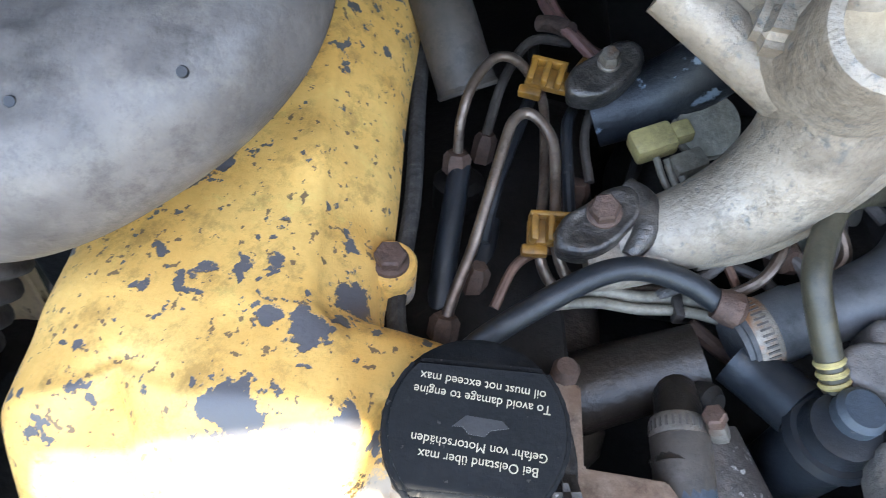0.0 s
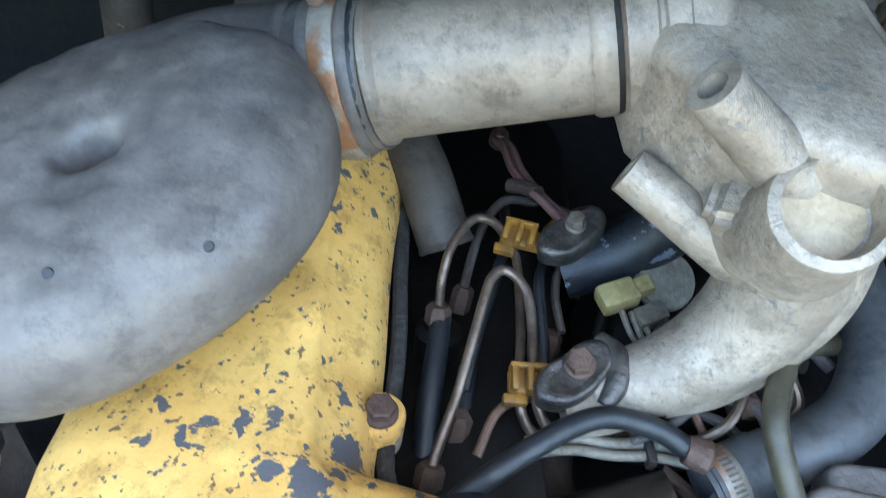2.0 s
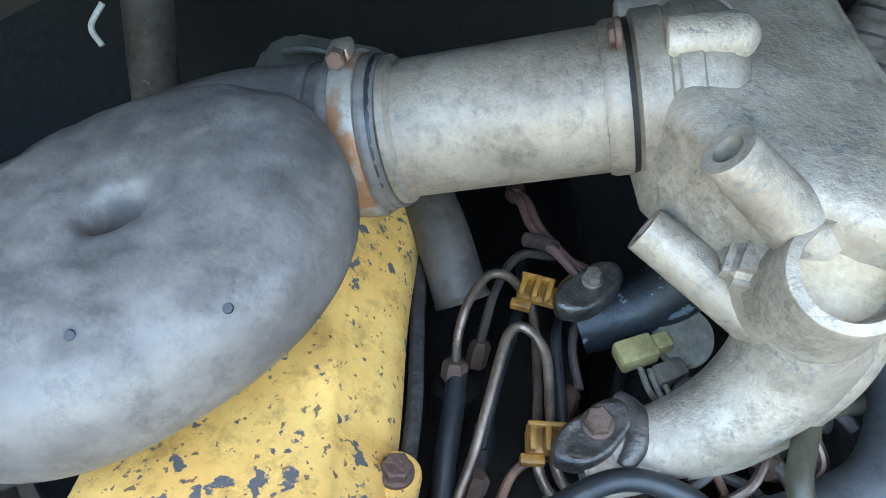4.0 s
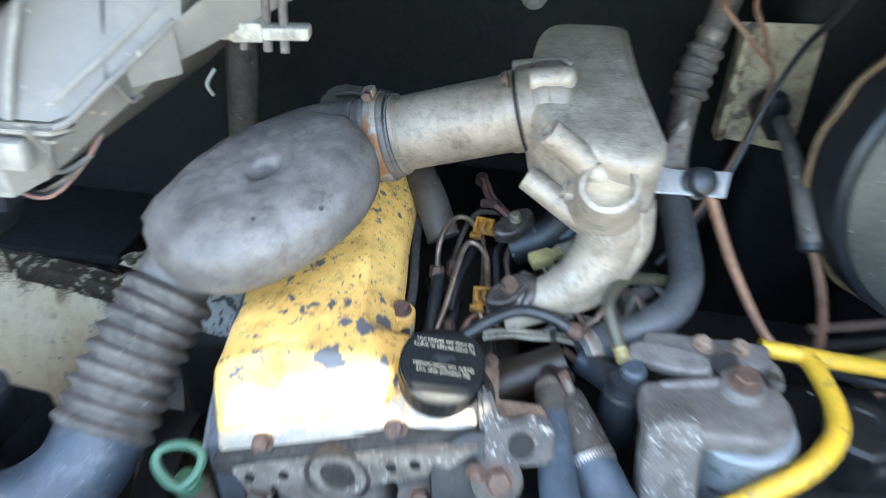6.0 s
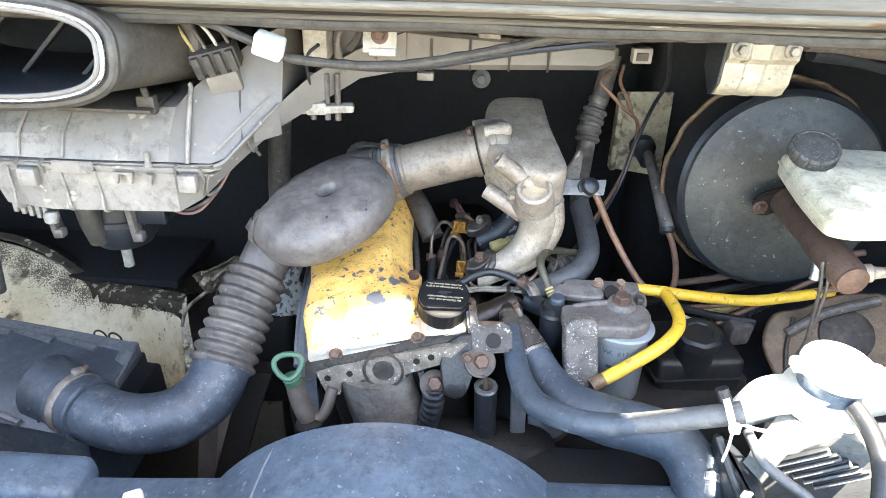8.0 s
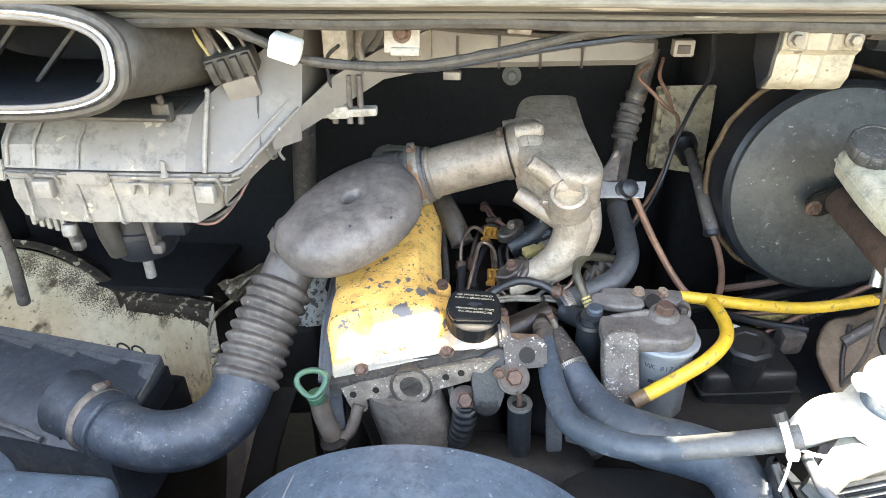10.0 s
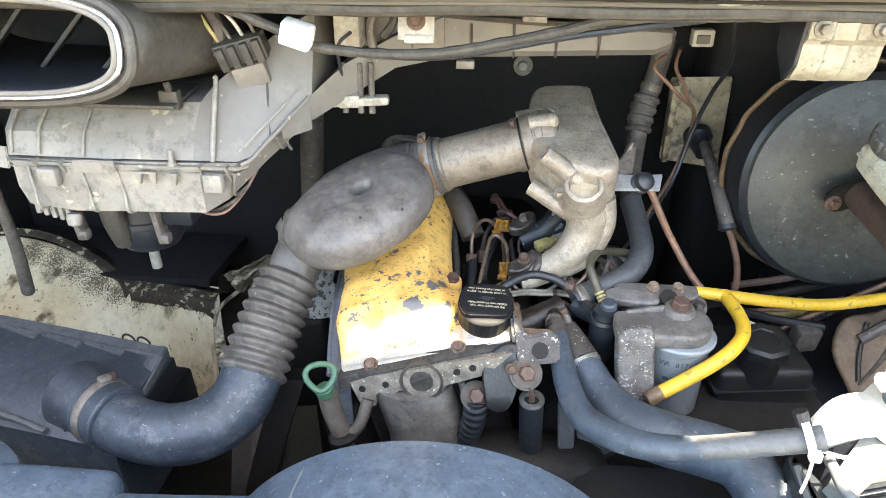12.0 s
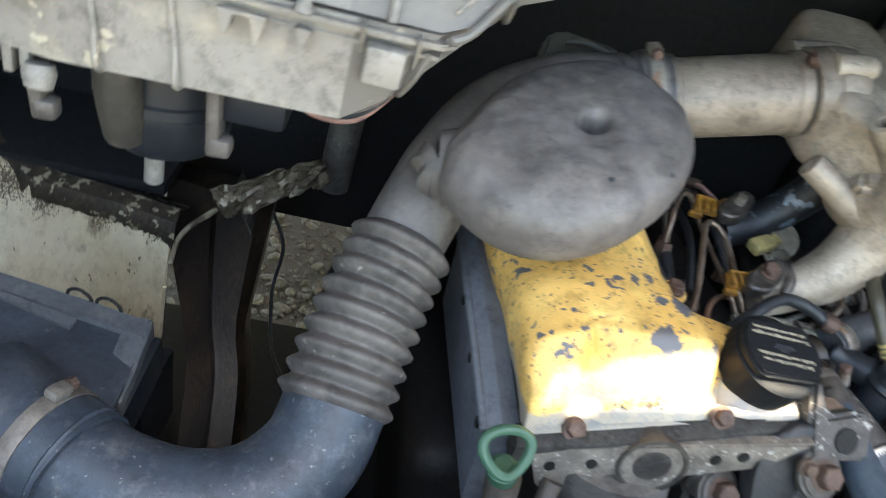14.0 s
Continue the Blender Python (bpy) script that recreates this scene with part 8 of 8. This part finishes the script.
BOX_DARK = surface("dark_lid_plastic", (0.044, 0.053, 0.065), (0.023, 0.028, 0.036), 0.42, big=16, fine=180, mix=0.9, bump=0.2, specks=(0.09, 0.09, 0.09), speck_scale=90, speck_at=0.68, dust=(0.085, 0.090, 0.094), dust_at=0.54)
BOX_EDGE = surface("rubbed_box_plastic", (0.085, 0.090, 0.096), (0.045, 0.05, 0.056), 0.5, big=18, fine=180, bump=0.15, dust=(0.14, 0.135, 0.125), dust_at=0.54)
RIM_RUST = surface("golden_brown_rust", (0.20, 0.125, 0.062), (0.10, 0.058, 0.03), 0.7, 0.1, big=60, fine=320, mix=0.9, bump=0.5, dust=(0.03, 0.026, 0.022), dust_at=0.55)
SHELL_BLACK = surface("aged_black_enamel", (0.050, 0.052, 0.047), (0.018, 0.020, 0.020), 0.5, big=9, fine=220, mix=0.9, bump=0.12,
                      chips=(0.15, 0.15, 0.145), chip_scale=150, chip_at=0.68, chip_soft=0.06, dust=(0.10, 0.10, 0.09), dust_at=0.56)
RUST_DARK = surface("dark_rusty_casting", (0.11, 0.065, 0.045), (0.07, 0.045, 0.035), 0.8, 0.1, big=40, fine=300, bump=0.4, dust=(0.18, 0.11, 0.07), dust_at=0.58)
CREAM_CLEAN = surface("cream_paint", (0.36, 0.335, 0.26), (0.24, 0.215, 0.16), 0.45, big=16, fine=180, mix=0.9, bump=0.12, chips=(0.10, 0.08, 0.06), chip_scale=60, chip_at=0.63, chip_soft=0.08, dust=(0.13, 0.11, 0.075), dust_at=0.57)
CREAM_DIRTY = surface("grimy_cream_paint", (0.46, 0.385, 0.25), (0.20, 0.148, 0.088), 0.6, big=16, fine=200, mix=0.95, bump=0.2, chips=(0.07, 0.045, 0.028), chip_scale=44, chip_at=0.555, chip_soft=0.12, dust=(0.14, 0.10, 0.065), dust_at=0.57)
HOSE_GREY = surface("grey_brown_hose", (0.082, 0.083, 0.087), (0.048, 0.048, 0.050), 0.5, big=24, fine=200, bump=0.12, dust=(0.14, 0.14, 0.145), dust_at=0.58)
THIN_HOSE = surface("pale_grey_hose", (0.105, 0.110, 0.115), (0.068, 0.072, 0.076), 0.45, big=22, fine=200, mix=0.8, bump=0.12, dust=(0.25, 0.245, 0.23), dust_at=0.57)
# the haze's blue is mixed into this hose colour
HOSE_BLUE = surface("blue_black_hose", (0.058, 0.076, 0.100), (0.036, 0.049, 0.066), 0.46, big=22, fine=200, mix=0.9, bump=0.14, specks=(0.15, 0.165, 0.175), speck_scale=150, speck_at=0.68, dust=(0.125, 0.135, 0.145), dust_at=0.54)
STAINED = surface("rust_stained_plate", (0.34, 0.26, 0.20), (0.19, 0.115, 0.075), 0.65, 0.15, big=45, fine=260, mix=0.95, bump=0.3, chips=(0.09, 0.055, 0.04), chip_scale=80, chip_at=0.59, chip_soft=0.08)
SHROUD_LINE = surface("pale_shroud_line", (0.16, 0.18, 0.20), rough=0.6, bump=0.0)
LATCH_PALE = surface("grubby_pale_plastic", (0.42, 0.39, 0.33), (0.25, 0.23, 0.195), 0.55, big=50, fine=240, mix=0.9, bump=0.15, dust=(0.18, 0.155, 0.12), dust_at=0.57)
INLET_GREY = surface("dusty_inlet_plastic", (0.070, 0.063, 0.053), (0.036, 0.032, 0.027), 0.5, big=14, fine=160, mix=0.9, bump=0.12, dust=(0.135, 0.118, 0.092), dust_at=0.55)
SLAT_GREY = surface("dusty_slat_plastic", (0.045, 0.042, 0.037), (0.025, 0.023, 0.021), 0.5, big=30, fine=160, mix=0.9, bump=0.12, dust=(0.10, 0.09, 0.075), dust_at=0.56)
DISC_PALE = surface("grubby_pale_metal", (0.30, 0.27, 0.21), (0.15, 0.125, 0.09), 0.6, 0.2, big=60, fine=260, mix=0.9, bump=0.3, dust=(0.10, 0.08, 0.06), dust_at=0.56)
DISC_BROWN = surface("oily_brown_panel", (0.20, 0.135, 0.080), (0.105, 0.068, 0.042), 0.6, 0.1, big=22, fine=200, mix=0.9, bump=0.3, dust=(0.06, 0.05, 0.042), dust_at=0.55)
TANK_BLACK = surface("matt_tank_black", (0.014, 0.0155, 0.018), (0.009, 0.010, 0.012), 0.5, big=14, fine=200, bump=0.15, dust=(0.030, 0.031, 0.033), dust_at=0.58)
# white plastic greyed to hold the shade on the louvred face
BOX_SHADE_GREY = surface("shade_grey_plastic", (0.23, 0.235, 0.225), (0.155, 0.16, 0.158), 0.5, big=14, fine=220, mix=0.8, bump=0.1, dust=(0.30, 0.29, 0.25), dust_at=0.56)
CAP_DUSTY = surface("dusty_cap_plastic", (0.080, 0.077, 0.070), (0.040, 0.038, 0.035), 0.6, big=60, fine=260, mix=0.9, bump=0.3, specks=(0.13, 0.125, 0.115), speck_scale=260, speck_at=0.60, dust=(0.10, 0.095, 0.085), dust_at=0.55)
HOSE_END = surface("oil_stained_hose", (0.22, 0.135, 0.06), (0.10, 0.065, 0.045), 0.5, big=60, fine=240, mix=0.95, bump=0.15)
RES_WHITE = surface("stained_milky_plastic", (0.60, 0.57, 0.45), (0.36, 0.335, 0.25), 0.4, big=12, fine=220, mix=0.9, bump=0.06, dust=(0.30, 0.28, 0.22), dust_at=0.62)
FILTER_CAST = surface("brown_grey_casting", (0.185, 0.165, 0.152), (0.105, 0.092, 0.085), 0.62, 0.15, big=34, fine=240, mix=0.9, bump=0.45, dust=(0.15, 0.115, 0.09), dust_at=0.54)
NECK_CAST = surface("specked_brown_casting", (0.085, 0.072, 0.064), (0.045, 0.038, 0.034), 0.6, 0.15, big=34, fine=240, mix=0.9, bump=0.5, chips=(0.36, 0.34, 0.31), chip_scale=240, chip_at=0.615, chip_soft=0.08, dust=(0.11, 0.085, 0.07), dust_at=0.56)
FILTER_PITTED = surface("pitted_filter_casting", (0.165, 0.145, 0.132), (0.10, 0.088, 0.08), 0.65, 0.15, big=34, fine=240, mix=0.9, bump=0.5,
                        chips=(0.42, 0.42, 0.40), chip_scale=270, chip_at=0.590, chip_soft=0.10, dust=(0.14, 0.11, 0.085), dust_at=0.56)
SHIELD = surface("dull_shield_foil", (0.36, 0.29, 0.205), (0.13, 0.098, 0.068), 0.38, 0.45, big=40, fine=160, mix=0.9, bump=0.5, dust=(0.06, 0.05, 0.04), dust_at=0.57)
SIDE_GREY = surface("grey_side_plastic", (0.125, 0.130, 0.145), (0.080, 0.084, 0.094), 0.55, big=14, fine=200, bump=0.1, dust=(0.14, 0.14, 0.145), dust_at=0.58)
PITTED = surface("pitted_alloy", (0.45, 0.43, 0.40), (0.30, 0.28, 0.26), 0.7, 0.2, big=30, fine=220, bump=0.6, chips=(0.08, 0.07, 0.06), chip_scale=130, chip_at=0.56, chip_soft=0.04)

# ---- assemble ----
build_body()
build_engine_block()
build_valve_cover()
build_oil_cap()
build_dipstick()
build_resonator()
build_intake_hose()
build_throttle()
build_heater_box()
build_blower()
build_air_inlet()
build_harness()
build_booster()
build_right_bracket()
build_bulkhead_things()
build_yellow_hose()
build_fuel_filter()
build_front_hoses()
build_injection()
build_air_box()
build_shroud()
build_tank()
build_lower_right()
build_ground()
